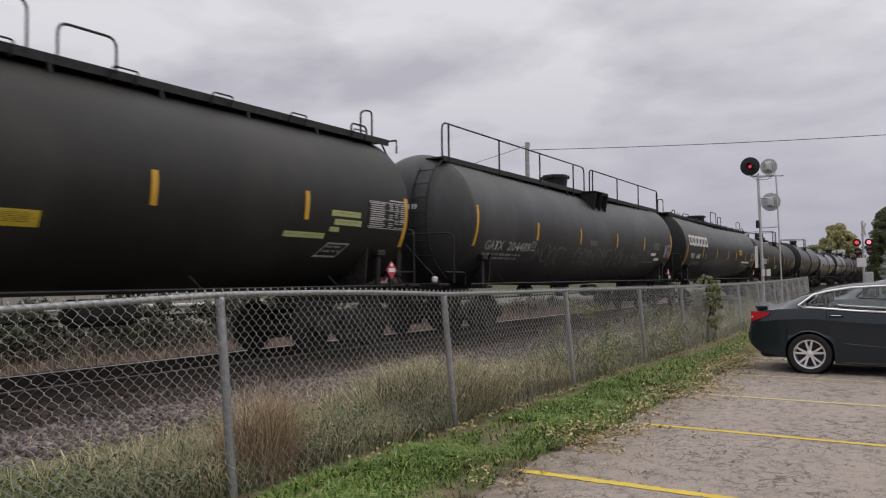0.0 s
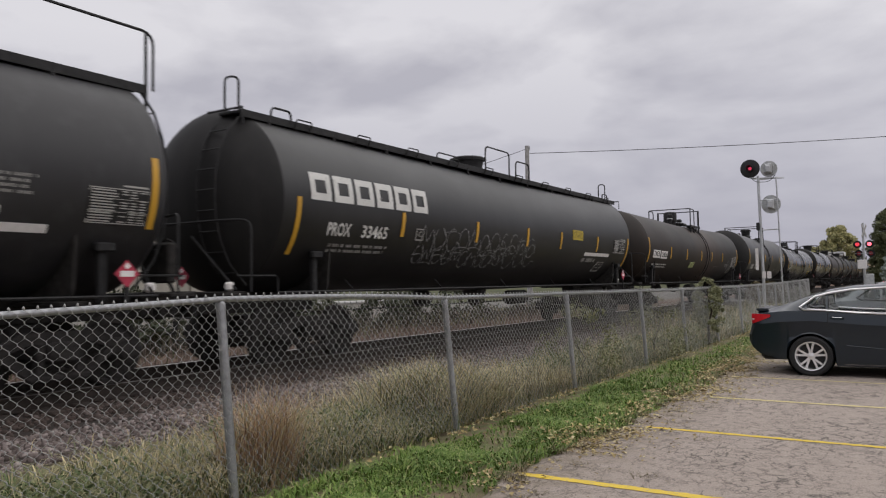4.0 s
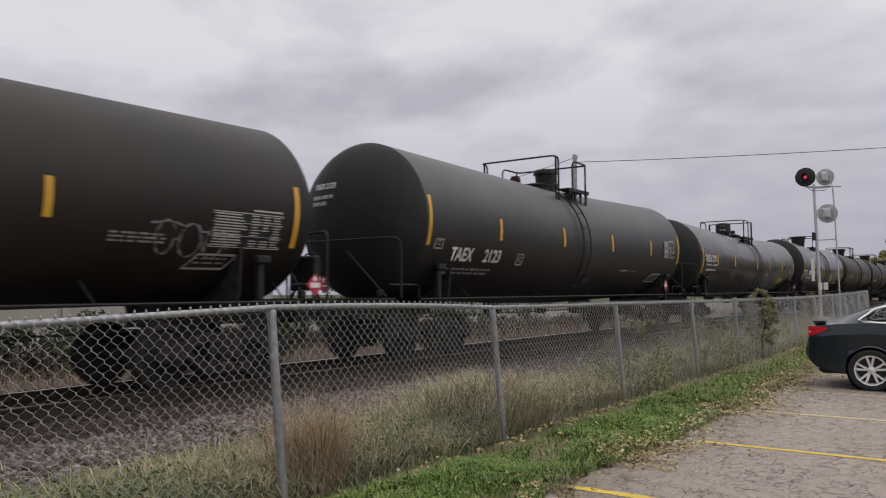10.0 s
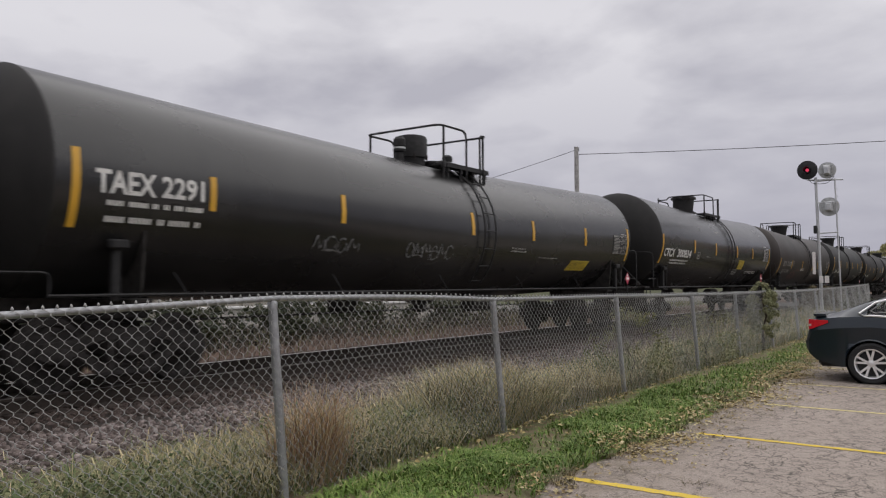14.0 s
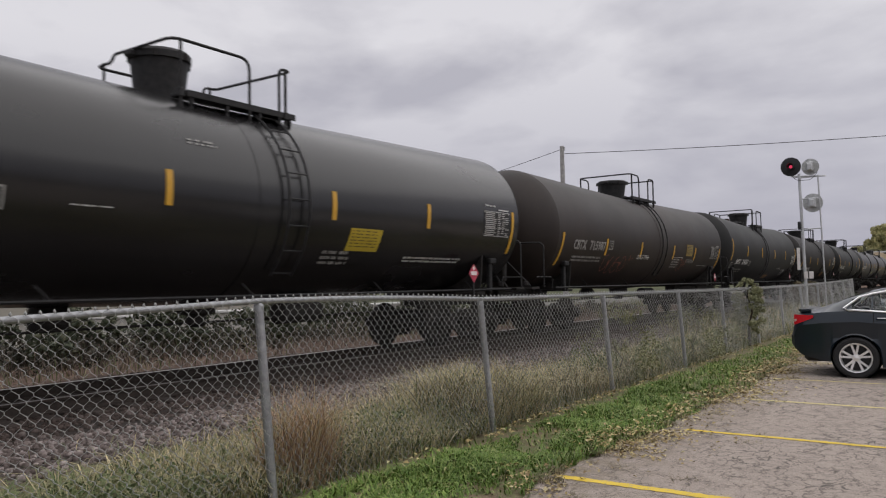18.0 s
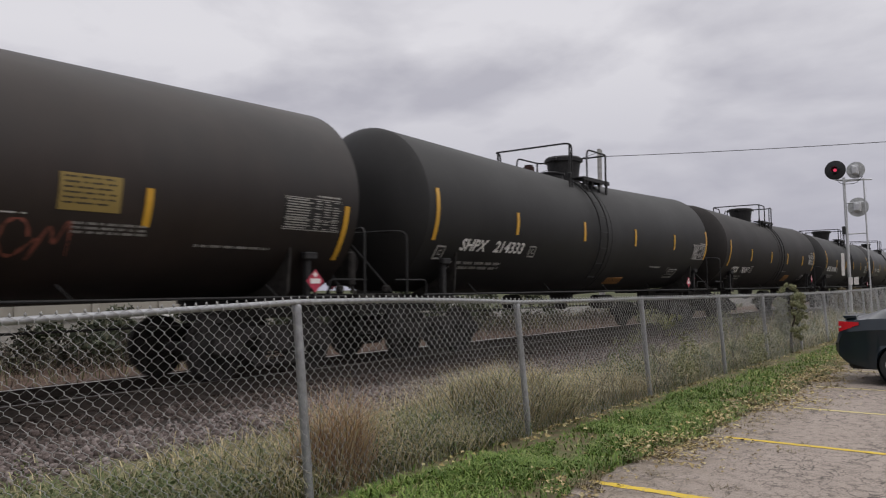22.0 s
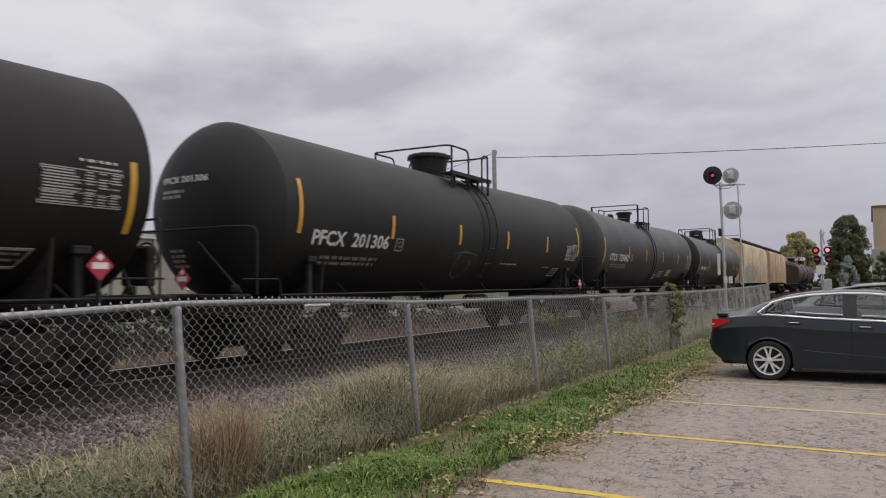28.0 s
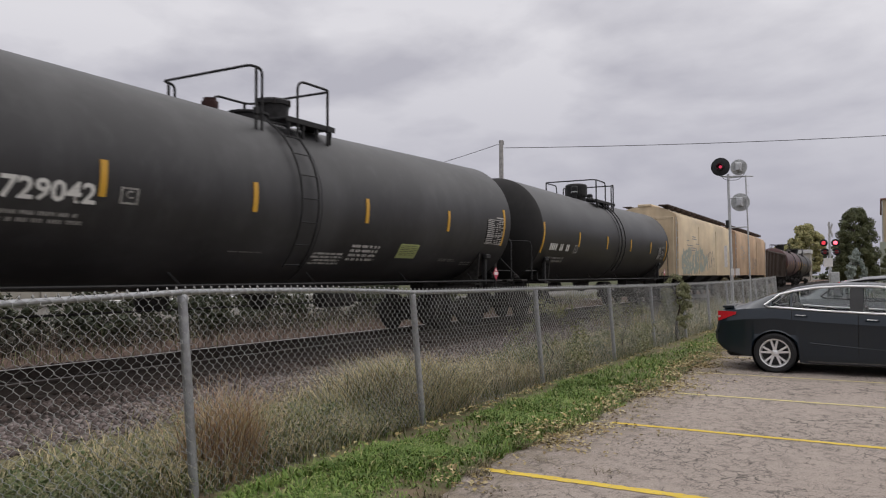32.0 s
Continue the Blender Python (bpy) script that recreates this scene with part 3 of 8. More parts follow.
# ---------------------------------------------------------------- fence
POSTS = [(-5.5, 1.42), (-2.4, 1.43), (0.7, 1.375), (3.84, 1.462), (6.9, 1.400), (10.2, 1.385), (13.65, 1.365), (16.5, 1.35), (19.55, 1.35), (22.7, 1.345), (25.9, 1.355), (29.2, 1.375), (32.5, 1.40), (36.0, 1.44), (39.4, 1.49)]
LEAN = 0.055


def fence_top(y):
    """Height of the top rail, which sags a little between the posts."""
    ys, zs = [p[0] for p in POSTS], [p[1] for p in POSTS]
    z = float(np.interp(y, ys, zs))
    for a, b in zip(ys, ys[1:]):
        if a <= y <= b:
            t = (y - a) / (b - a)
            return z + (0.018 if a == 3.84 else -0.004) * math.sin(math.pi * t)
    return z


def fence_x(y, z):
    return FENCE_X - LEAN * z + 0.012 * math.sin(y * 0.9)


def make_fence():
    root = thing("chain_link_fence", "galvanised steel chain link fence beside the track", "fence")
    D = 0.081
    rng, jit = random.Random(3), np.random.default_rng(3)
    for k, (y, zt) in enumerate(POSTS):
        lean = rng.uniform(-0.012, 0.012) + (0.08 if k == 4 else 0.09 if k == 5 else 0.05)
        top = (fence_x(y, zt) - 0.01, y, zt - 0.03)
        mb = MB().tube([(FENCE_X + 0.008, y + lean, -0.2), (FENCE_X - 0.01 - LEAN * 0.6, y + lean * 0.5, 0.6), top], 0.033, 10)
        post = part("post", mb, M["galv"], root, smooth=50)
        cap = MB().lathe((top[0], top[1], zt - 0.07), (0, 0, 1), [(0, 0.037), (0.04, 0.037), (0.055, 0.026)], 10)
        part("post_cap", cap, M["galv"], post, smooth=50)
        for z in (0.35, 0.75, 1.1):
            x = fence_x(y, z)
            part("tie_wire", MB().tube([(x + 0.036, y - 0.036, z), (x - 0.036, y - 0.034, z + 0.01), (x - 0.037, y + 0.034, z), (x + 0.036, y + 0.036, z - 0.01)], 0.003, 4), M["wire"], post)
    for (ya, za), (yb, zb) in zip(POSTS, POSTS[1:]):
        n = 12
        pts = [(fence_x(y, fence_top(y)), y, fence_top(y)) for y in np.linspace(ya, yb, n + 1)]
        part("top_rail", MB().tube(pts, 0.021, 8), M["galv"], root, smooth=60)
        # woven wire of one bay: each picket zigzags between two columns
        cols = int(round((yb - ya) / (D / 2)))
        rows = 36
        near = yb < 17
        sides = 4 if yb < 21 else 3
        V, F = [], []
        ang = np.arange(sides) * 2 * np.pi / sides + 0.4
        rad = 0.0025 if yb < 14 else 0.0024
        cy, cz = np.cos(ang) * rad, np.sin(ang) * rad
        for c in range(cols):
            j = np.repeat(np.arange(rows + 1), 2) if near else np.arange(rows + 1)
            step = np.where(np.arange(len(j)) % 2, 0.0075, -0.0075) * near
            y = ya + (c + 0.04 + 0.92 * ((j + c) % 2)) * (yb - ya) / cols
            zt = np.array([fence_top(v) for v in (y[0], y[-1])]).mean() + 0.030
            low = 0.03 + 0.035 * math.sin(ya + c * 0.07) + 0.02 * math.sin(c * 0.31)
            z = low + (zt - low) * j / rows + step
            y = y + 0.010 * np.sin(z * 5.0 + c * 0.13) * (1 - z / zt) + jit.normal(0, 0.0022, rows + 1)[j]
            z = z + jit.normal(0, 0.002, rows + 1)[j]
            bulge = 0.012 * np.sin(y * 3.1 + z * 4.0)
            x = FENCE_X + 0.026 - LEAN * z + 0.012 * np.sin(y * 0.9) + np.where((j + c) % 2, 0.003, -0.003) + bulge * (z < zt - 0.1)
            ring = np.stack([np.repeat(x[:, None], sides, 1) + cy, np.repeat(y[:, None], sides, 1) + cz * 0.9, np.repeat(z[:, None], sides, 1) + cz * 0.6], -1)
            V.append(ring.reshape(-1, 3))
            F.append((np.arange(len(j) - 1)[:, None] * sides + np.arange(sides)) + c * len(j) * sides)
        base = np.concatenate(F).ravel()
        k = base % sides
        nxt = base - k + (k + 1) % sides
        quads = np.stack([base, nxt, nxt + sides, base + sides], -1)
        V = np.concatenate(V)
        # twisted ends above the rail
        tips, tf = [], []
        for c in range(0, cols + 1, 2):
            y = ya + c * (yb - ya) / cols
            z = fence_top(y) + 0.030
            x = FENCE_X + 0.02 - LEAN * z + 0.012 * math.sin(y * 0.9)
            b = len(tips)
            h, w = 0.015, 0.0105
            tips += [(x - w, y, z), (x, y - w, z), (x + w, y, z), (x, y + w, z), (x + rng.uniform(-0.004, 0.004), y, z + h), (x, y, z - h)]
            tf += [(b + i, b + (i + 1) % 4, b + 4, b + 4) for i in range(4)] + [(b + (i + 1) % 4, b + i, b + 5, b + 5) for i in range(4)]
        tri = np.array([(a, b, c) for a, b, c, _ in tf]) + len(V)
        me = bpy.data.meshes.new("wire_mesh")
        allv = np.concatenate([V, np.array(tips)])
        q2 = np.concatenate([quads[:, [0, 1, 2]], quads[:, [0, 2, 3]], tri])
        part("wire_mesh", flat_mesh("wire_mesh", allv, q2, M["wire"], True), None, root, "woven diamond wire mesh")
    return root


make_fence()


# ---------------------------------------------------------------- plants
def blades(name, label, spots, mat, seed, group=""):
    """spots: x, y, height, width, lean. Two-segment blades, joined."""
    rng = np.random.default_rng(seed)
    S = np.array(spots, float)
    n = len(S)
    z0 = np.array([ground_z(x, y) for x, y in S[:, :2]]) - 0.01
    a = rng.uniform(0, 2 * np.pi, n)
    h, w, lean = S[:, 2], S[:, 3], S[:, 4]
    dx, dy = np.cos(a), np.sin(a)
    b = a + rng.uniform(0.8, 2.3, n)
    wx, wy = np.cos(b) * w / 2, np.sin(b) * w / 2
    base = np.stack([S[:, 0], S[:, 1], z0], -1)
    mid = base + np.stack([dx * lean * h * 0.35, dy * lean * h * 0.35, h * 0.6], -1)
    tip = base + np.stack([dx * lean * h, dy * lean * h, h * (1 - 0.3 * lean)], -1)
    W = np.stack([wx, wy, np.zeros(n)], -1)
    V = np.stack([base - W, base + W, mid + W * 0.8, mid - W * 0.8, tip], 1)
    o = 5 * np.arange(n)[:, None]
    F = np.concatenate([o + np.array([0, 1, 2]), o + np.array([0, 2, 3]), o + np.array([3, 2, 4])])
    ob = new(name, flat_mesh(name, V.reshape(-1, 3), F, mat))
    return tagged(ob, label, "grass", group, "stuff")


def leaf_mat(name, *stops, rough=0.6, trans=0.25):
    m = Mat(name, rough, 0, 0.3)
    r = m.random("island")
    c = m.ramp(r, *stops)
    m.colour(m.mix(m.mul(m.mask(m.noise(0.6, 3), 0.35, 0.65), 0.45), c, tuple(v * 0.7 for v in stops[0][1])))
    return m.m


M["dry"] = leaf_mat("dry grass", (0.0, (0.32, 0.27, 0.14)), (0.3, (0.54, 0.44, 0.26)), (0.6, (0.64, 0.53, 0.33)), (0.85, (0.33, 0.34, 0.14)), (1.0, (0.76, 0.65, 0.46)))
M["rust_grass"] = leaf_mat("reddish dry grass", (0.0, (0.31, 0.18, 0.11)), (0.5, (0.50, 0.34, 0.215)), (1.0, (0.68, 0.53, 0.36)))
M["twig"] = leaf_mat("dead stalks", (0.0, (0.09, 0.066, 0.052)), (0.5, (0.17, 0.128, 0.102)), (1.0, (0.30, 0.245, 0.20)))
M["lush"] = leaf_mat("green weeds", (0.0, (0.078, 0.142, 0.024)), (0.45, (0.138, 0.232, 0.040)), (0.82, (0.225, 0.31, 0.066)), (0.94, (0.32, 0.36, 0.13)), (1.0, (0.48, 0.41, 0.21)))
M["tuft"] = leaf_mat("withered weed", (0.0, (0.12, 0.10, 0.06)), (0.6, (0.22, 0.18, 0.10)), (1.0, (0.30, 0.27, 0.13)))
M["mixed"] = leaf_mat("mixed verge grass", (0.0, (0.085, 0.125, 0.042)), (0.4, (0.15, 0.185, 0.07)), (0.7, (0.28, 0.26, 0.135)), (1.0, (0.48, 0.41, 0.25)))


def make_grass():
    rng = random.Random(11)
    dry, rust, mixed, lush, far, twig = [], [], [], [], [], []
    for _ in range(26000):
        y = rng.uniform(0.5, 26) if rng.random() < 0.6 else rng.uniform(1.0, 10)
        x = FENCE_X - 0.05 - abs(rng.gauss(0, 0.95))
        if x < -7.1 + 0.3 * math.sin(y):
            continue
        den = noise.noise((x * 0.8, y * 0.6, 0))
        tall = 0.30 + 0.30 * max(0, noise.noise((x * 0.9, y * 0.45, 5))) + rng.uniform(0, 0.25)
        if 7.0 < y < 11.0:
            tall *= 1.2
        elif 4.9 < y <= 7.0:
            tall *= 0.78
        if x < -5.6:
            tall *= 0.55
        if x > FENCE_X - 0.35:
            tall *= 0.85
        if y < 3.6 and x > -6.3:
            (mixed if rng.random() < 0.93 else dry).append((x, y, tall * 0.7, 0.012, rng.uniform(0.5, 1.6)))
        elif 4.22 < y < 4.62 and -4.7 < x and rng.random() < 0.6:
            rust.append((x, y, tall * 1.35, 0.009, rng.uniform(0.1, 0.8)))
        elif den > -0.25:
            (dry if rng.random() < 0.5 + 0.5 * noise.noise((x * 0.4, y * 0.5, 7)) + (0.25 if 7 < y < 10.5 else 0) else mixed).append((x, y, tall * (0.8 if y < 5 else 1.0), 0.009, rng.uniform(0.3, 1.7)))
    for _ in range(64000):
        y = rng.uniform(1.5, 30) if rng.random() < 0.5 else rng.uniform(2.5, 11)
        e = lot_edge(y)
        x = rng.uniform(FENCE_X + 0.02, e + 0.04)
        u = (x - FENCE_X) / (e - FENCE_X)
        if u < 0.24 + 0.14 * noise.noise((3.0, y * 0.8, 4)) and rng.random() < 0.96:
            continue
        if noise.noise((x * 1.3, y * 0.9, 6)) + 0.5 * noise.noise((x * 3.1, y * 2.3, 8)) < -0.36 and rng.random() < 0.85:
            continue
        if u > 0.8 and rng.random() < 0.65:
            continue
        if y > 15 and rng.random() < 0.15 + 0.03 * (y - 15):
            continue
        lush.append((x, y, rng.uniform(0.06, 0.16) * (0.75 + 0.6 * noise.noise((x * 1.5, y * 1.2, 2))), rng.uniform(0.006, 0.016), rng.uniform(0.5, 1.7)))
    for _ in range(900):
        x, y = FENCE_X - 0.08 - abs(rng.gauss(0, 0.2)), rng.gauss(4.40, 0.12)
        (rust if rng.random() < 0.6 else dry).append((x, y, rng.uniform(0.4, 0.95), 0.007, rng.uniform(0.15, 0.9)))
    for _ in range(2600):
        y = rng.uniform(0, 26)
        mixed.append((FENCE_X + rng.uniform(-0.35, 0.08), y, rng.uniform(0.08, 0.30), 0.007, rng.uniform(0.2, 1.0)))
    for _ in range(11000):
        y = rng.uniform(-1, 45)
        x = rng.uniform(-17.5, -12.6)
        t = noise.noise((x * 0.5, y * 0.3, 9))
        (twig if rng.random() < 0.85 + t else mixed).append((x, y, rng.uniform(0.12, 0.5) * (1.5 if x < -15 else 1), 0.012, rng.uniform(0.2, 1.1)))
    for _ in range(5000):
        y = rng.uniform(0, 60)
        x = rng.uniform(-19.5, -16.5)
        far.append((x, y, rng.uniform(0.2, 0.9) * (0.5 + max(0, noise.noise((0, y * 0.3, 4)))), 0.02, rng.uniform(0.2, 0.8)))
    for _ in range(2500):
        y = rng.uniform(22, 46)
        x = rng.uniform(-7.5, FENCE_X + 0.3)
        (mixed if rng.random() < 0.6 else dry).append((x, y, rng.uniform(0.3, 0.75), 0.014, rng.uniform(0.2, 0.7)))
    blades("tall_dry_grass", "tall straw-coloured dry grass along the fence", dry, M["dry"], 1)
    blades("reddish_dry_grass", "reddish brown dried grass clumps by the track", rust, M["rust_grass"], 2)
    blades("dead_stalks", "grey-brown dead stalks and grass beyond the rails", twig, M["twig"], 5)
    blades("verge_grass", "mixed green and straw verge grass", mixed, M["mixed"], 3)
    blades("green_weeds", "short bright green weeds at the asphalt edge", lush, M["lush"], 4)
    tufts = []
    for _ in range(46):
        y = rng.uniform(4.5, 20)
        cx, r = lot_edge(y) + abs(rng.gauss(0.15, 0.45)), rng.uniform(0.04, 0.13)
        for _ in range(int(900 * r)):
            tufts.append((cx + rng.gauss(0, r * 0.7), y + rng.gauss(0, r * 0.5), rng.uniform(0.09, 0.13), 0.007, rng.uniform(0.4, 1.6)))
    blades("lot_weeds", "brown-green weed tufts in the asphalt cracks", tufts, M["tuft"], 7)
    blades("far_weeds", "green weeds on the far side of the track", far, M["mixed"], 6)


make_grass()


def leaf_cloud(centres, per, size, seed, flat=0.4, spread=1.0):
    """Small bent leaves scattered about many clump centres (x, y, z, radius)."""
    rng = np.random.default_rng(seed)
    C = np.repeat(np.array(centres, float), per, 0)
    n = len(C)
    d = rng.normal(size=(n, 3))
    d /= np.linalg.norm(d, axis=1)[:, None]
    P = C[:, :3] + d * (C[:, 3] * rng.uniform(0.35, 1.0, n) ** 0.6 * spread)[:, None]
    a = rng.normal(size=(n, 3))
    a /= np.linalg.norm(a, axis=1)[:, None]
    b = np.cross(a, d + 0.01)
    b /= np.linalg.norm(b, axis=1)[:, None] + 1e-9
    s = size * rng.uniform(0.6, 1.35, n)[:, None]
    a, b = a * s, b * s * 0.6
    nrm = np.cross(a, b)
    nrm /= np.linalg.norm(nrm, axis=1)[:, None] + 1e-9
    V = np.stack([P - a, P + b + nrm * s * flat, P + a, P - b + nrm * s * flat], 1)
    F = np.stack([4 * np.arange(n) + i for i in range(4)], -1)
    return V.reshape(-1, 3), np.concatenate([F[:, [0, 1, 2]], F[:, [0, 2, 3]]])


def make_fallen_leaves():
    rng = np.random.default_rng(21)
    pts = []
    for _ in range(16000):
        y = rng.uniform(6.5, 26) if rng.random() < 0.6 else rng.uniform(11, 24) if rng.random() < 0.75 else rng.uniform(5.0, 10)
        e = lot_edge(y)
        x = e + rng.normal(0.08, 0.22) if rng.random() < 0.84 else FENCE_X + 0.12 + abs(rng.normal(0, 0.12)) if rng.random() < 0.5 else rng.uniform(FENCE_X + 0.1, e + 0.9)
        if noise.noise((x * 1.1, y * 0.9, 12)) < -0.05 and rng.random() < 0.8:
            continue
        pts.append((x, y))
    n = len(pts)
    P = np.array([(x, y, max(0.0 if x > lot_edge(y) else -1, ground_z(x, y) + 0.05 * (x < lot_edge(y))) + 0.012) for x, y in pts])
    a = rng.uniform(0, 6.28, n)
    s = rng.uniform(0.009, 0.028, n)[:, None]
    u = np.stack([np.cos(a), np.sin(a), rng.uniform(-0.4, 0.4, n)], -1) * s
    w = np.stack([-np.sin(a), np.cos(a), rng.uniform(-0.4, 0.4, n)], -1) * s * 0.7
    up = np.array([0, 0, 1]) * s * 0.4
    V = np.stack([P - u, P + w + up, P + u, P - w + up], 1)
    F = np.stack([4 * np.arange(n) + i for i in range(4)], -1)
    mat = leaf_mat("fallen leaves", (0.0, (0.22, 0.15, 0.07)), (0.35, (0.42, 0.33, 0.13)), (0.65, (0.53, 0.44, 0.20)), (0.85, (0.62, 0.55, 0.32)), (1.0, (0.30, 0.19, 0.09)))
    tagged(new("fallen_leaves", flat_mesh("fallen_leaves", V.reshape(-1, 3), np.concatenate([F[:, [0, 1, 2]], F[:, [0, 2, 3]]]), mat)), "fallen yellow and tan leaves along the asphalt edge", "leaves", kind="stuff")


make_fallen_leaves()


def make_broad_weeds():
    """Leafy weeds among the grass behind the fence."""
    rng = random.Random(31)
    cs = []
    for _ in range(300):
        y = rng.choice((rng.uniform(0.8, 3.7), rng.uniform(4.6, 7.5), rng.uniform(10, 15), rng.uniform(15, 24)))
        x = FENCE_X - 0.12 - abs(rng.gauss(0, 0.7))
        top = 0.42 if y < 8 else 0.62
        cs.append((x, y, ground_z(x, y) + rng.uniform(0.08, top) * (0.75 + 0.5 * noise.noise((x, y * 0.6, 1))), rng.uniform(0.06, 0.15)))
    v, f = leaf_cloud(cs, 30, 0.019, 77)
    tagged(new("leafy_weeds", flat_mesh("leafy_weeds", v, f, leaf_mat("weed leaves", (0.0, (0.105, 0.14, 0.058)), (0.6, (0.18, 0.22, 0.095)), (1.0, (0.36, 0.33, 0.18))))), "dull green leafy weeds growing behind the fence", "weeds", kind="stuff")


make_broad_weeds()

M["bark"] = plain("bark", (0.075, 0.06, 0.048), 0.9, 0, 0.4, 14, 0.5)


def tree(name, label, x, y, height, crown_w, crown_lo, mat, seed, clumps=90, per=70, leaf=0.16, limbs=7, trunk=0.22, cone=False, category="tree"):
    rng = random.Random(seed)
    root = thing(name, label, category, pose(x, y, 0))
    pts = [(0, 0, -0.2)]
    for i in range(1, 6):
        pts.append((rng.uniform(-0.1, 0.1) * i * 0.4, rng.uniform(-0.1, 0.1) * i * 0.4, height * 0.85 * i / 5))
    mb = MB()
    rings = []
    for i, p in enumerate(pts):
        r = trunk * (1 - 0.85 * i / 5)
        rings.append([(p[0] + r * math.cos(k * math.pi / 4), p[1] + r * math.sin(k * math.pi / 4), p[2]) for k in range(8)])
    mb.rings(rings)
    tr = part("trunk", mb, M["bark"], root, smooth=60)
    for i in range(limbs):
        a, h = rng.uniform(0, 6.28), rng.uniform(crown_lo + 0.1 * height, height * 0.75)
        l = crown_w * rng.uniform(0.25, 0.45) * (1 - h / height * 0.6 if cone else 1)
        p = [(0, 0, h), (math.cos(a) * l * 0.5, math.sin(a) * l * 0.5, h + l * (0.1 if cone else 0.35)), (math.cos(a) * l, math.sin(a) * l, h + l * (0.0 if cone else 0.6))]
        part("limb", MB().tube(p, trunk * 0.22, 5), M["bark"], tr)
    cs = []
    for _ in range(clumps):
        t = rng.random()
        z = crown_lo + (height - crown_lo) * t
        if cone:
            w = crown_w / 2 * (1 - t) ** 0.8 + 0.1
        else:
            w = crown_w / 2 * math.sqrt(max(0.05, 1 - (2 * t - 0.85) ** 2 / 1.35))
        a, r = rng.uniform(0, 6.28), w * math.sqrt(rng.uniform(0.25, 1.0))
        cs.append((r * math.cos(a), r * math.sin(a), z, crown_w * rng.uniform(0.07, 0.14) * (0.7 if cone else 1)))
    v, f = leaf_cloud(cs, per, leaf, seed)
    part("crown", flat_mesh("crown", v, f, mat), None, root, "clustered leaves")
    return root


# ---------------------------------------------------------------- train
WHEEL_R = 0.457


# every four seconds from the start
RUN = (-100.719, -75.248, -49.79, -24.656, 0.0, 24.672, 49.282, 74.019, 98.728)


def train_run(t):
    """Metres that the train has run, counted from t = 16 s."""
    i = max(0, min(7, int(t // 4)))
    f = t / 4 - i
    p = RUN
    a = p[i - 1] if i else 2 * p[0] - p[1]
    d = p[i + 2] if i < 7 else 2 * p[8] - p[7]
    return 0.5 * (2 * p[i] + (p[i + 1] - a) * f + (2 * a - 5 * p[i] + 4 * p[i + 1] - d) * f * f + (3 * p[i] - a - 3 * p[i + 1] + d) * f ** 3)


CACHE = {}


def cached(key, make):
    if key not in CACHE:
        CACHE[key] = make()
    return CACHE[key]


def wheelset_mesh():
    mb = MB()
    mb.cyl((-1.02, 0, 0), (1.02, 0, 0), 0.085, n=12)
    for s in (-1, 1):
        o = s * 0.753
        mb.lathe((o, 0, 0), (s, 0, 0), [(-0.075, 0.10), (-0.075, 0.485), (-0.045, 0.485), (-0.035, 0.457), (0.06, 0.450), (0.06, 0.385), (0.02, 0.36), (0.005, 0.20), (0.03, 0.14), (0.075, 0.12), (0.075, 0.08)], 28)
        for k in range(6):  # cast marks so that the turning shows
            a = k * math.pi / 3
            mb.box(o + s * 0.012, 0.27 * math.cos(a), 0.27 * math.sin(a), 0.03, 0.05, 0.05, 0.01)
    return mb.mesh("wheelset", M["cast"], 40)


def side_frame_mesh():
    # cast side frame: arched top chord, lower tension member, two windows
    mb = MB()
    mb.prism([(y, z) for y, z in [(-1.18, -0.02), (-1.12, 0.15), (-0.72, 0.18), (-0.42, 0.30), (0.42, 0.30), (0.72, 0.18), (1.12, 0.15), (1.18, -0.02), (1.02, -0.10), (0.72, 0.05), (0.40, 0.16), (-0.40, 0.16), (-0.72, 0.05), (-1.02, -0.10)]], "x", -0.06, 0.06)
    for s in (-1, 1):
        mb.prism([(s * 0.80, 0.03), (s * 0.66, 0.06), (s * 0.26, -0.23), (s * 0.40, -0.27)][::s], "x", -0.055, 0.055)
        mb.prism([(s * 0.30, 0.17), (s * 0.21, 0.17), (s * 0.21, -0.22), (s * 0.30, -0.22)][::s], "x", -0.055, 0.055)
        mb.box(0, s * 0.89, -0.02, 0.15, 0.28, 0.20, 0.03)
    mb.box(0, 0, -0.265, 0.15, 0.82, 0.10, 0.03)
    return mb.mesh("side_frame", M["cast"], 40)


def spring_mesh():
    mb = MB()
    pts = [(0.045 * math.cos(a), 0.045 * math.sin(a), -0.21 + 0.30 * a / (2 * math.pi * 5)) for a in np.arange(0, 2 * math.pi * 5 + 0.1, math.pi / 3)]
    mb.tube(pts, 0.013, 4)
    return mb.mesh("spring", M["cast"])


WHEELS = []


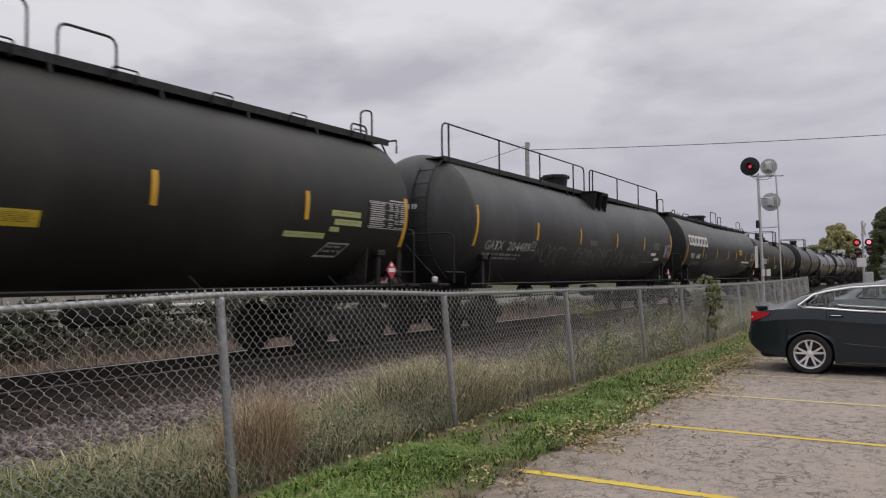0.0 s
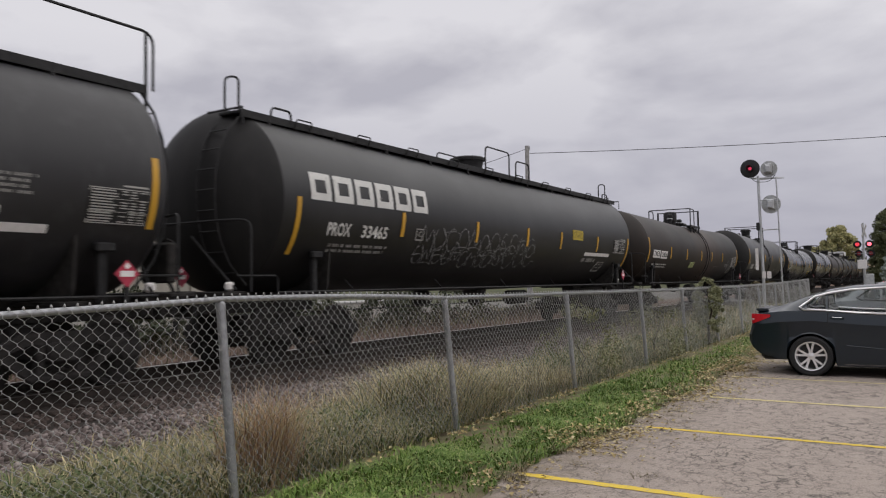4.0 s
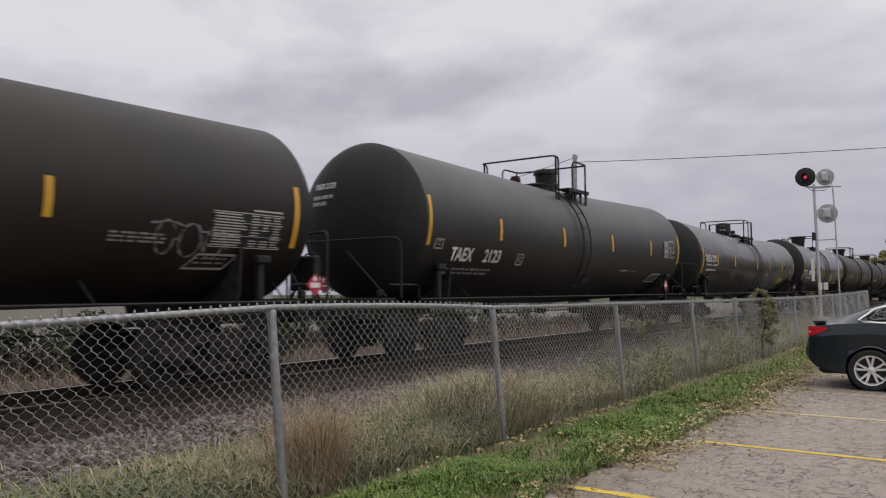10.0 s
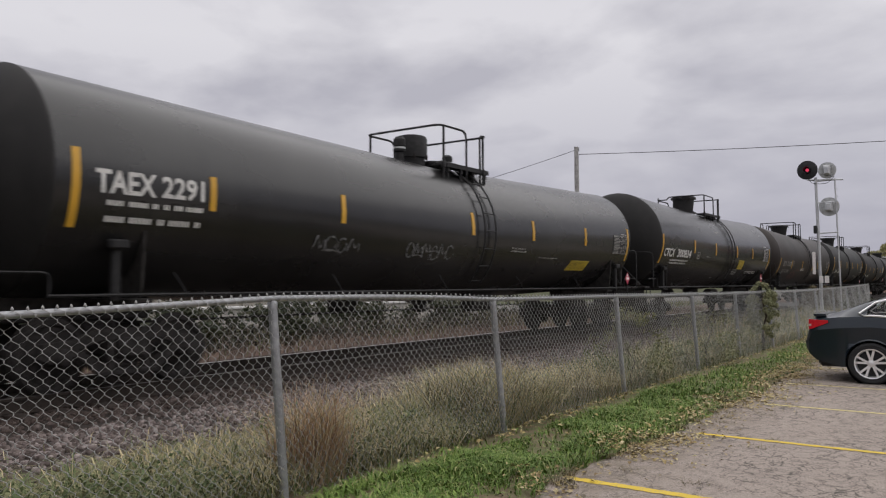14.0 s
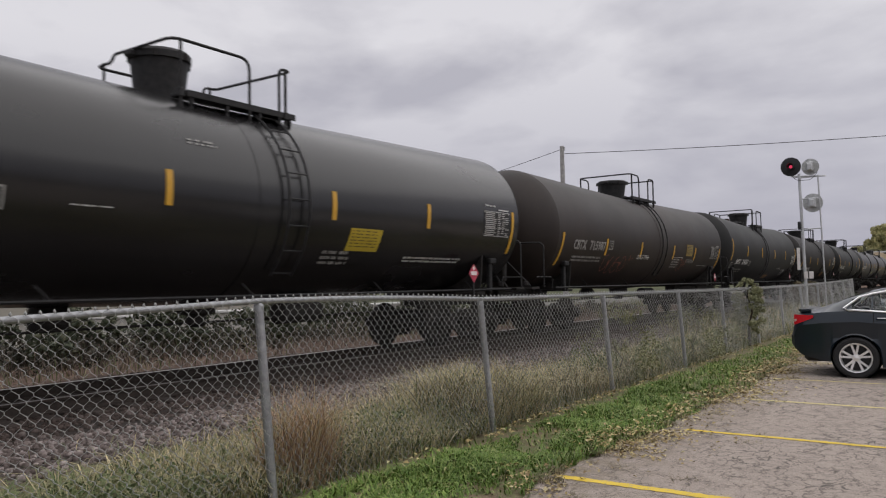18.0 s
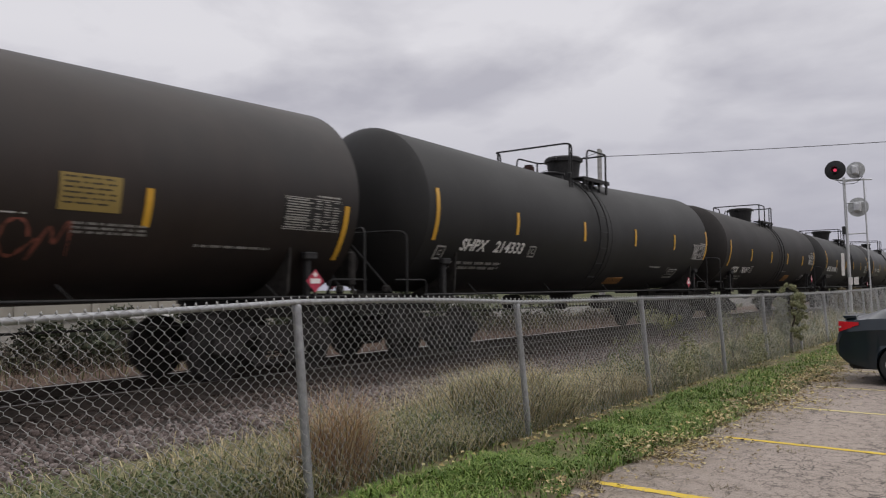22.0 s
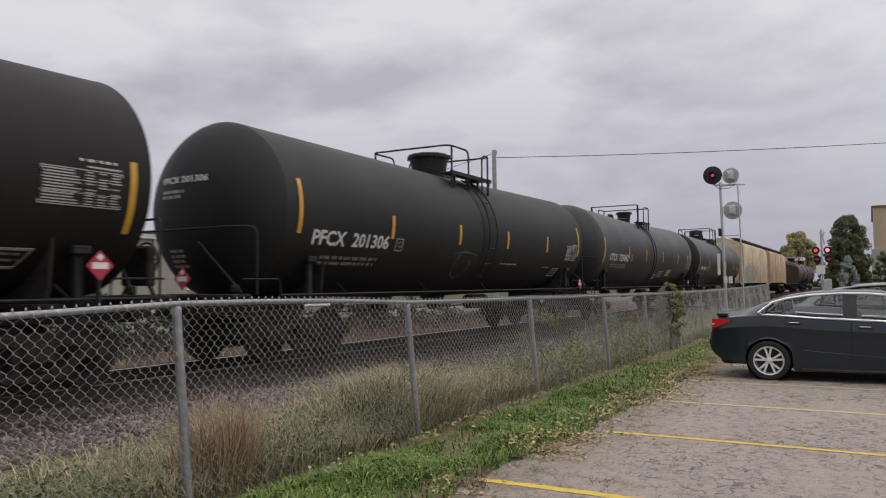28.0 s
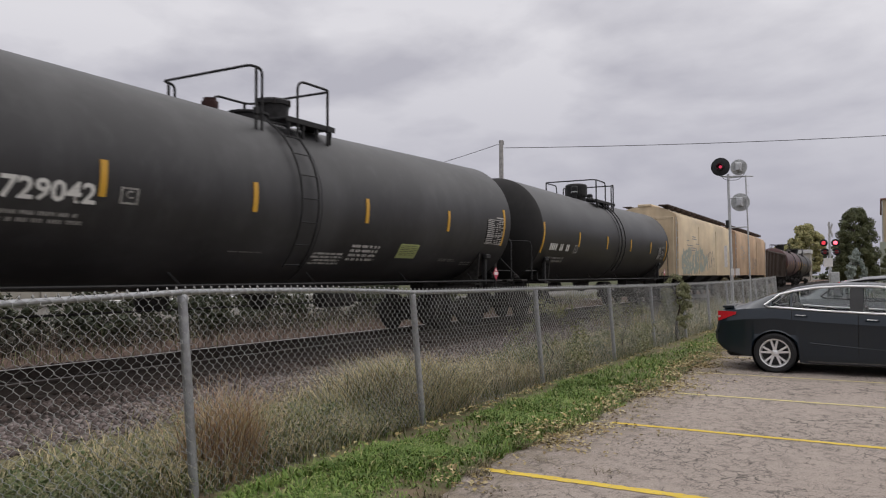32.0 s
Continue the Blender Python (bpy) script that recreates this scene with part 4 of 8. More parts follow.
def truck(parent, y):
    b = MB().box(0, 0, 0.52, 2.3, 0.36, 0.26, 0.04).box(0, 0, 0.73, 0.7, 0.5, 0.22, 0.03)
    me = cached("bolster", lambda: b.mesh("truck", M["cast"], 40))
    tk = part("truck", me, None, parent, "grimy cast steel two-axle truck", m=pose(0, y, -0.17))
    for s in (-1, 1):
        part("side_frame", cached("frame", side_frame_mesh), None, tk, m=pose(s * 1.0, 0, WHEEL_R + 0.02))
        for dy in (-0.12, 0.0, 0.12):
            part("spring", cached("spring", spring_mesh), None, tk, m=pose(s * 1.04, dy, WHEEL_R))
        for e in (-1, 1):
            part("bearing_cap", cached("cap", lambda: MB().lathe((0, 0, 0), (1, 0, 0), [(-0.06, 0.10), (0.06, 0.10), (0.075, 0.08), (0.075, 0.05), (0.095, 0.045)], 14).mesh("bearing_cap", M["cast"], 40)), None, tk, m=pose(s * 1.06, e * 0.89, WHEEL_R, 0, 0, 0 if s > 0 else 180))
        part("brake_shoe", cached("shoe", lambda: MB().box(0, 0, 0, 0.1, 0.06, 0.3, 0.02).mesh("brake_shoe", M["under"])), None, tk, m=pose(s * 0.753, 0.36, WHEEL_R - 0.02))
    for e in (-1, 1):
        ws = part("wheelset", cached("wheelset", wheelset_mesh), None, tk, m=pose(0, e * 0.89, WHEEL_R))
        WHEELS.append((ws, e * 0.89))
    return tk


def coupler_mesh():
    mb = MB()
    mb.box(0, 0.25, 0, 0.14, 0.7, 0.18, 0.03)
    mb.prism([(-0.14, 0.55), (0.16, 0.55), (0.20, 0.78), (0.10, 0.86), (0.03, 0.74), (-0.08, 0.72), (-0.12, 0.84), (-0.19, 0.80)], "z", -0.14, 0.14)
    return mb.mesh("coupler", M["cast"], 40)


def wrap(mb_pts, R, zc, lift=0.007):
    """Lays flat points (y along, z as true height at the surface, arc up) on the near side of a tank."""
    out = []
    for y, z0, v in mb_pts:
        a = math.asin(max(-0.99, min(0.99, (z0 - zc) / R))) + v / R
        out.append(((R + lift) * math.cos(a), y, zc + (R + lift) * math.sin(a)))
    return out


def patch(y0, y1, z0, z1, R, zc, lift=0.007, skew=0.0, n=3):
    """A thin curved plate between two heights."""
    a0, a1 = math.asin((z0 - zc) / R), math.asin((z1 - zc) / R)
    mb, V = MB(), []
    for l in (lift, -0.01):
        for i in range(n + 1):
            a = a0 + (a1 - a0) * i / n
            s = skew * (i / n - 0.5)
            V += [((R + l) * math.cos(a), y0 + s, zc + (R + l) * math.sin(a)), ((R + l) * math.cos(a), y1 + s, zc + (R + l) * math.sin(a))]
    F = []
    k = 2 * (n + 1)
    for i in range(n):
        F.append((2 * i, 2 * i + 1, 2 * i + 3, 2 * i + 2))
    F += [(0, k, k + 1, 1), (k - 2, k - 1, 2 * k - 1, 2 * k - 2)]
    for i in range(n):
        F += [(2 * i, 2 * i + 2, k + 2 * i + 2, k + 2 * i), (2 * i + 1, k + 2 * i + 1, k + 2 * i + 3, 2 * i + 3)]
    return mb.add(V, F)


def bars(y0, y1, z0, z1, lines, R, zc, seed, fill=0.6, lift=0.008, cover=0.9):
    """Rows of small writing that cannot be read, as short plain bars in word-long runs."""
    rng = random.Random(seed)
    mb = MB()
    a0, a1 = math.asin((z0 - zc) / R), math.asin((z1 - zc) / R)
    pitch = max(0.03, (a1 - a0) * R * fill / lines * 0.72)
    for i in range(lines):
        lo = a1 - (a1 - a0) * (i + fill) / lines
        hi = a1 - (a1 - a0) * i / lines
        y, end = y0, y0 + (y1 - y0) * rng.uniform(cover, 1)
        run = rng.randint(2, 7)
        while y < end - 0.015:
            w = min(pitch * 0.74, end - y)
            V = [((R + lift) * math.cos(a), yy, zc + (R + lift) * math.sin(a)) for yy, a in ((y, lo), (y + w, lo), (y + w, hi), (y, hi))]
            mb.add(V, [(0, 1, 2, 3)])
            y += pitch
            run -= 1
            if run == 0:
                run = rng.randint(2, 7)
                y += pitch * rng.uniform(0.8, 1.6)
    return mb


def table_print(y0, y1, z0, z1, R, zc, seed):
    """A ruled data table: outline, rules and columns of small print as bars."""
    rng = random.Random(seed)
    mb = MB()
    a0, a1 = math.asin((z0 - zc) / R), math.asin((z1 - zc) / R)

    def cell(u0, u1, v0, v1):
        V = [((R + 0.014) * math.cos(a), y0 + (y1 - y0) * u, zc + (R + 0.014) * math.sin(a)) for u, a in ((u0, a0 + (a1 - a0) * v0), (u1, a0 + (a1 - a0) * v0), (u1, a0 + (a1 - a0) * v1), (u0, a0 + (a1 - a0) * v1))]
        mb.add(V, [(0, 1, 2, 3)])

    t = 0.026
    cell(0.55, 0.98, 1.06, 1.11)
    for c in ((0, 1, 0, t), (0, 1, 1 - t, 1), (0, t * 0.6, 0, 1), (1 - t * 0.6, 1, 0, 1), (0, 1, 0.34, 0.355), (0, 1, 0.70, 0.715)):
        cell(*c)
    for r in range(12):
        v = 0.055 + 0.078 * r
        cell(0.03, rng.uniform(0.38, 0.48), v, v + 0.036)
        for c in range(3):
            if rng.random() < 0.85:
                cell(0.52 + 0.16 * c + rng.uniform(0, 0.02), 0.52 + 0.16 * c + rng.uniform(0.10, 0.145), v, v + 0.032)
    return mb


def letters(text, y0, y1, z0, h, R, zc, weight=0.026, lift=0.009, slant=0.0):
    """Lettering between y0 and y1, its foot at the height z0, h tall along the shell."""
    cu = bpy.data.curves.new("lettering", "FONT")
    cu.body, cu.size, cu.offset, cu.resolution_u, cu.shear = text, 1.0, weight, 2, slant
    ob = bpy.data.objects.new("lettering", cu)
    me = bpy.data.meshes.new_from_object(ob)
    bpy.data.objects.remove(ob)
    co = np.empty(len(me.vertices) * 3, np.float32)
    me.vertices.foreach_get("co", co)
    co = co.reshape(-1, 3)
    u = (co[:, 0] - co[:, 0].min()) / (co[:, 0].max() - co[:, 0].min())
    v = (co[:, 1] - co[:, 1].min()) / (co[:, 1].max() - co[:, 1].min())
    out = wrap([(y0 + (y1 - y0) * a, z0, h * b) for a, b in zip(u, v)], R, zc, lift)
    me.vertices.foreach_set("co", np.array(out, np.float32).ravel())
    me.update()
    return me


def scrawl(y0, y1, z0, z1, R, zc, seed, loops=5, width=0.02, lift=0.006):
    """Spray-painted strokes in a row, bent and crossing, that spell nothing: one mesh each."""
    rng = random.Random(seed)
    out = []
    loops = max(1, round((y1 - y0) / (0.85 * (z1 - z0))))
    cell = (y1 - y0) / loops

    def at(y, z):
        a = math.asin(max(-0.99, min(0.99, (z - zc) / R)))
        return ((R + lift) * math.cos(a), y, zc + (R + lift) * math.sin(a))

    def stroke(pts, w):
        P = [Vector(p) for p in pts]
        P = [2 * P[0] - P[1]] + P + [2 * P[-1] - P[-2]]
        line = []
        for a, b, c, d in zip(P, P[1:], P[2:], P[3:]):
            for k in range(5):
                t = k / 5
                line.append(0.5 * (2 * b + (c - a) * t + (2 * a - 5 * b + 4 * c - d) * t * t + (3 * b - a - 3 * c + d) * t ** 3))
        line.append(P[-2])
        n, prev, mb = len(line), None, MB()
        for i, p in enumerate(line):
            d = (line[min(i + 1, n - 1)] - line[max(i - 1, 0)]).normalized()
            q = Vector((-d.y, d.x)) * w * 0.5 * (0.75 + 0.4 * math.sin(i * 0.9 + seed))
            cur = [at(*(p - q)), at(*(p + q))]
            if prev:
                mb.add([prev[0], cur[0], cur[1], prev[1]], [(0, 1, 2, 3)])
            prev = cur
        out.append(mb)

    for k in range(loops):
        c, hgt = y0 + (k + 0.5) * cell, (z1 - z0)
        lean = rng.uniform(-0.1, 0.25) * cell
        if rng.random() < 0.6:  # a round loop with a tail
            r0, v0, t0 = cell * rng.uniform(0.34, 0.5), rng.uniform(0.4, 0.6), rng.uniform(0.0, 2.2)
            ring = [(c + r0 * math.cos(t), z0 + hgt * (v0 + 0.4 * math.sin(t))) for t in np.linspace(t0, t0 + rng.uniform(4.6, 6.6), 10)]
            stroke(ring + [(c + 0.62 * cell, z0 + hgt * rng.uniform(0.1, 0.5))], width)
        else:
            zs = [rng.uniform(0.0, 0.3), rng.uniform(0.75, 1.0), rng.uniform(0.3, 0.5), rng.uniform(0.55, 0.9), rng.uniform(0.0, 0.25)]
            us = [-0.5, -0.3 + rng.uniform(-0.1, 0.1), rng.uniform(-0.05, 0.1), 0.3 + rng.uniform(-0.05, 0.15), 0.55]
            stroke([(c + u * cell + lean * v, z0 + hgt * v) for u, v in zip(us, zs)], width)
        if rng.random() < 0.4:
            v = rng.uniform(0.1, 0.9)
            stroke([(c - cell * 0.6, z0 + hgt * v), (c + cell * 0.1, z0 + hgt * (v + 0.06)), (c + cell * 0.7, z0 + hgt * (v - 0.03))], width * 0.8)
    return out


def diamond(x, y, z, s, facing="x"):
    c = [(0, -s), (s, 0), (0, s), (-s, 0)]
    if facing == "x":
        return MB().rings([[(x - 0.006, y + u, z + v) for u, v in c], [(x, y + u, z + v) for u, v in c]])
    return MB().rings([[(x + u, y, z + v) for u, v in c[::-1]], [(x + u, y - 0.006, z + v) for u, v in c[::-1]]])


def placard(parent, x, y, z, s, facing="x"):
    d = part("placard", diamond(x, y, z, s, facing), M["placard"], parent, "red diamond hazard placard")
    if facing == "x":
        b = MB().box(x + 0.004, y, z, 0.004, s * 1.15, s * 0.42)
        w = diamond(x + 0.003, y, z + s * 0.55, s * 0.26)
    else:
        b = MB().box(x, y - 0.010, z, s * 1.15, 0.004, s * 0.42)
        w = diamond(x, y - 0.009, z + s * 0.55, s * 0.26, facing)
    part("number_panel", b, M["card"], d, "pale blank panel")
    part("symbol", w, M["card"], d, "pale symbol")


def head_depth(k, depth):
    """How far a dished end stands out at k of its radius: shallow with a crisp rim, or deep and round."""
    k = min(1.0, k)
    return depth * (1 - k ** 2.5) if depth < 0.6 else depth * max(0.0, 1 - k ** 2.5) ** 0.78


def head_profile(R, depth, n=10):
    """A dished end: axial distance and radius."""
    ks = [math.cos(math.pi / 2 * i / n) for i in range(n)] + [0.012]
    return [(head_depth(k, depth), R * k) for k in ks]


def tank_car(spec):
    """One tank car; local origin on the rail top at mid length, y along the track, front towards -y."""
    D, R, mat = spec["D"], spec.get("R", 1.585), M[spec["mat"]]
    top_end, top_mid = spec.get("tops", (4.14, 4.06))
    zc = top_end - R
    half, shift = D / 2, spec.get("shift", 0.0)
    hd = spec.get("head", 0.52)
    hf = spec.get("head_front", hd if hd >= 0.6 else 0.72)  # front end is dished deeper
    bl, br = half + 0.13 + spec.get("nose", 0.0), half + spec.get("tail", 0.40 if hd < 0.6 else 0.2)  # barrel before and behind the middle
    end = half + 1.42  # coupler plane
    f = M["fitting"]
    sag = top_end - top_mid
    root = thing("tank_car", spec["label"], "tank car", group="tank cars of the train")
    seed = spec["seed"]

    def drop(y):
        return -sag * (1 - min(1, abs(y) / bl))

    def Y(v):  # distance behind the front strip
        return v - half + shift

    # shell, lower at mid length, and two dished ends
    n = 64
    mb, rings = MB(), []
    ys = [-bl, -bl + 0.02]
    k = 10
    for i in range(1, k):
        y = -bl + (bl + br) * i / k
        ys += [y]
    ys += [br - 0.02, br]
    for j, y in enumerate(ys):
        r = R
        rings.append([(r * math.cos(2 * math.pi * q / n), y, zc + drop(y) + r * math.sin(2 * math.pi * q / n)) for q in range(n)][::-1])
    mb.rings(rings, False, False)
    part("tank_shell", mb, mat, root, smooth=30)
    lip = 0.001
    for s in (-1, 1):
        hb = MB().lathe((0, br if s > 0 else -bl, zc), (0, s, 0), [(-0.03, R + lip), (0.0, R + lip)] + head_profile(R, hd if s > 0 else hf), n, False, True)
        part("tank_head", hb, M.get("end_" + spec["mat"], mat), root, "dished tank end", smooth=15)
    # centre band of jacketed cars
    if spec.get("band", True):
        mb = MB()
        rr = [[((R + l) * math.cos(2 * math.pi * q / n), y, zc + drop(y) + (R + l) * math.sin(2 * math.pi * q / n)) for q in range(n)][::-1] for y, l in ((0.02, -0.01), (0.02, 0.008), (0.66, 0.008), (0.66, -0.01))]
        part("jacket_band", mb.rings(rr, False, False), mat, root, "raised band around the tank", smooth=30)
    # stub sills, saddles, couplers, end steps
    for s in (-1, 1):
        sill = MB().box(0, s * (half - 0.35), 0.86, 0.42, 3.0, 0.36, 0.02).box(0, s * (end - 0.32), 0.86, 0.62, 0.14, 0.42, 0.02)
        sl = part("stub_sill", sill, M["under"], root, "grimy black draft sill")
        part("coupler", cached("coupler", coupler_mesh), None, sl, "steel knuckle coupler", m=pose(0, s * (end - 0.72), 0.84, 0, 0, 0 if s > 0 else 180))
        part("air_hose", MB().tube(bend([(0.28, s * (end - 0.3), 0.80), (0.30, s * (end - 0.08), 0.72), (0.18, s * (end - 0.02), 0.42), (0.05, s * (end + 0.02), 0.40)], 0.12), 0.022, 6), M["dark"], sl)
        ty = s * (half - 1.0)
        sad = MB()
        for x in (-1, 1):
            pl = [(x * 0.25, 0.98), (x * 1.22, 0.92), (x * 1.30, 1.12), (x * 1.36, zc - math.sqrt(R * R - 1.36 ** 2) + 0.02 if R > 1.37 else 1.9), (x * 1.05, zc - math.sqrt(R * R - 1.05 ** 2)), (x * 0.5, zc - math.sqrt(R * R - 0.25)), (x * 0.25, 1.05)]
            sad.prism(pl[::-x], "y", ty - 0.02, ty + 0.02)
            sad.box(x * 0.75, ty, 0.95, 1.1, 0.34, 0.06, 0.01)
        part("saddle", sad, M["under"], root, "steel cradle plate under the tank")
        # jacking post on the near side
        jp = MB().box(1.30, s * (half - 0.62), 1.30, 0.10, 0.12, 0.72, 0.02).box(1.36, s * (half - 0.62), 1.66, 0.12, 0.26, 0.12, 0.02)
        part("support_post", jp, f, root)
        truck(root, ty)
        # end platform with railing
        py = br + hd * 0.85 if s > 0 else -(bl + hf + 0.10)
        plat = part("end_platform", MB().box(0, py, 1.03, 2.7, 0.42, 0.06, 0.01), M["under"], root)
        rail = bend([(1.48, py - s * 0.2, 1.05), (1.48, py - s * 0.2, 2.16), (1.1, py, 2.16), (-1.1, py, 2.16), (-1.48, py - s * 0.2, 2.16), (-1.48, py - s * 0.2, 1.05)], 0.16)
        part("handrail", MB().tube(rail, 0.019, 6), f, plat, "black bent pipe handrail", smooth=60)
        part("handrail", MB().tube(bend([(1.36, py - s * 0.02, 1.30), (1.36, py - s * 0.9, 1.30), (1.36, py - s * 0.9, 1.02)], 0.1), 0.016, 5), f, plat)
        part("brace", MB().tube([(0.25, py - s * 0.10, 1.95), (1.05, py - s * 0.30, 1.08)], 0.022, 5), f, plat)
        part("step", MB().tube([(1.38, py - s * 0.18, 1.0), (1.38, py - s * 0.18, 0.40), (1.38, py + s * 0.18, 0.40), (1.38, py + s * 0.18, 1.0)], 0.016, 5), f, plat)
        part("step", MB().tube([(1.38, py - s * 0.18, 0.70), (1.38, py + s * 0.18, 0.70)], 0.014, 5), f, plat)
        part("uncoupling_lever", MB().tube(bend([(0.1, s * (end - 0.2), 1.02), (0.9, s * (end - 0.2), 0.95), (1.35, s * (end - 0.25), 0.80)], 0.1), 0.014, 5), M["cast"], plat)
        lamp = MB().box(0.95, py - s * 0.25, 1.14, 0.10, 0.16, 0.14, 0.03)
        part("hose_bracket", lamp, M["card"] if spec.get("pale", False) else M["cast"], plat)
    hb_y = br + hd + 0.16
    hbk = part("hand_brake", MB().box(0.5, hb_y, 1.5, 0.62, 0.16, 0.6, 0.03).tube([(0.85, hb_y, 1.05), (0.55, hb_y, 1.5)], 0.03, 5).tube([(0.15, hb_y, 1.05), (0.45, hb_y, 1.5)], 0.03, 5), M["under"], root, "grimy hand brake housing")
    part("brake_wheel", MB().tube([(0.5 + 0.26 * math.cos(t), hb_y + 0.14, 1.6 + 0.26 * math.sin(t)) for t in np.linspace(0, 2 * math.pi, 17)], 0.018, 5).tube([(0.26, hb_y + 0.12, 1.6), (0.74, hb_y + 0.12, 1.6)], 0.015, 4), M["cast"], hbk)
    if spec.get("brake_stand"):
        part("brake_stand", MB().box(-0.40, -(bl + hf + 0.14), 1.9, 0.42, 0.14, 1.75, 0.03), f, root, "tall black brake stand")
    # brake gear and pipework
    part("side_pipe", MB().tube([(1.42, -bl, 1.03), (1.42, bl, 1.03)], 0.022, 6), f, root, "long pipe along the underside")
    for v in np.arange(1.5, D, 3.05):
        part("pipe_bracket", MB().tube([(1.42, Y(v) + 0.10, 1.03), (1.34, Y(v) - 0.06, 1.22 if R > 1.5 else 1.32)], 0.014, 5), f, root)
    bk = MB().lathe((-0.2, -2.4, 0.78), (0, 1, 0), [(0, 0.10), (0.02, 0.19), (0.45, 0.19), (0.5, 0.10)], 14)
    part("brake_cylinder", bk, M["under"], root)
    part("air_reservoir", MB().lathe((0.3, 1.5, 0.72), (0, 1, 0), [(0, 0.10), (0.06, 0.2), (1.0, 0.2), (1.06, 0.1)], 14), M["under"], root)
    part("brake_rod", MB().tube([(0.0, -half + 1.2, 0.62), (0.05, half - 1.2, 0.62)], 0.018, 5), M["under"], root)
    outlet = MB().lathe((0, 0.1, 0.55), (0, 0, 1), [(0, 0.10), (0.05, 0.16), (0.18, 0.16), (0.22, 0.30), (0.5, 0.34)], 16)
    part("outlet_valve", outlet, M["under"], root)
    # top fittings
    zt = zc + R + drop(0)
    if spec.get("walkway"):
        full_walkway(root, spec, bl, zt, f)
    else:
        centre_platform(root, spec, zt, f)
    # reflective strips
    z = spec.get("strip_z", 2.5)
    hz = spec.get("end_strip_z", (1.86, 2.80))
    for v in (spec.get("front_strip", 0.0), D):
        part("reflective_strip", patch(v - half - 0.05, v - half + 0.05, hz[0], hz[1], R, zc, 0.010, n=6), M["strap"], root, "yellow reflective strip")
    for v in spec["strips"]:
        part("reflective_strip", patch(Y(v) - 0.05, Y(v) + 0.05, z - 0.235, z + 0.235, R, zc + drop(Y(v)), 0.012), M["strap"], root, "yellow reflective strip")
    # lettering and marks
    words = []
    for text, a, b, z0, h in spec.get("text", ()):
        n0 = len(text)
        at = 0
        for w in text.split():
            k = text.index(w, at)
            at = k + len(w)
            words.append((w, a + (b - a) * k / n0, a + (b - a) * at / n0, z0, h))
    for i, (text, a, b, z0, h) in enumerate(words):
        me = letters(text, Y(a), Y(b), z0, h, R, zc + drop(Y((a + b) / 2)), slant=spec.get("slant", 0.0))
        me.materials.append(M[spec.get("text_mat", "white")])
        part("lettering", me, None, root, "white stencilled reporting mark")
    for i, (kind, a, b, z0, z1, *rest) in enumerate(spec.get("marks", ())):
        dz = drop(Y((a + b) / 2))
        Rz = (R, zc + dz)
        if kind in ("white", "dim"):
            part("small_print", bars(Y(a), Y(b), z0, z1, rest[0], *Rz, seed * 31 + i, rest[1] if len(rest) > 1 else 0.55, 0.012), M[kind], root, "rows of small stencilled print")
        elif kind == "table":
            brd = part("data_panel", patch(Y(a), Y(b), z0, z1, *Rz, 0.009), M["fitting"], root, "black data panel with pale rows of print")
            part("print", table_print(Y(a), Y(b), z0, z1, *Rz, seed * 17 + i), M["table" if rest[0] > 7 else "dim"], brd)
        elif kind in ("sticker", "mustard", "amber", "lime", "card"):
            st = part("decal", patch(Y(a), Y(b), z0, z1, *Rz, 0.004 if kind == "card" else 0.009, rest[0] if rest else 0.0, 7), M[kind], root, {"sticker": "yellow warning decal", "mustard": "faded mustard warning decal", "amber": "faded orange warning decal", "lime": "lime green decal", "card": "white painted panel"}[kind])
            if kind != "card":
                part("print", bars(Y(a) + 0.05, Y(b) - 0.05, z0 + 0.04, z1 - 0.03, 6, *Rz, seed * 13 + i, 0.35, 0.013), M["dark"], st)
        elif kind == "frame":
            t = 0.025
            mb = MB()
            sk = rest[0] if rest else 0.0
            if not rest:
                a = b - 0.28
            for p in ((a, b, z0, z0 + t), (a, b, z1 - t, z1), (a, a + t, z0, z1), (b - t, b, z0, z1)):
                q = patch(Y(p[0]), Y(p[1]), p[2], p[3], *Rz, 0.010)
                q.v = [(x, y + sk * ((zz - z0) / (z1 - z0) - 0.5), zz) for x, y, zz in q.v]
                mb.add(q.v, q.f)
            fr = part("stencil_frame", mb, M["dim"], root, "pale outlined box")
            if rest:
                part("print", bars(Y(a) + 0.06, Y(b) - 0.06, z0 + 0.05, z1 - 0.05, 2, *Rz, seed * 7 + i, 0.4, 0.012), M["dim"], fr)
            else:
                me = letters("C", Y(a) + 0.08, Y(b) - 0.08, z0 + 0.075, (z1 - z0) * 0.5, *Rz)
                me.materials.append(M["dim"])
                part("class_letter", me, None, fr, "white stencilled letter")
        elif kind == "scrawl":
            for mb in scrawl(Y(a), Y(b), z0, z1, *Rz, seed * 11 + i, rest[0], rest[1]):
                part("graffiti_stroke", mb, M[rest[2]], root, "sprayed stroke of graffiti")
        elif kind == "ring":
            part("stencil_ring", ring_mark(Y((a + b) / 2), (z0 + z1) / 2, (z1 - z0) / 2, *Rz), M["dim"], root)
        elif kind == "logo":
            logo_blocks(root, Y(a), Y(b), z0, z1, *Rz)
        elif kind == "placard":
            placard(root, 1.52, Y(a), z0, z1)
            part("placard_stand", MB().box(1.50, Y(a), z0 - z1 - 0.15, 0.03, 0.05, 0.4), f, root)
    # writing and placard on the front end
    hy = -bl
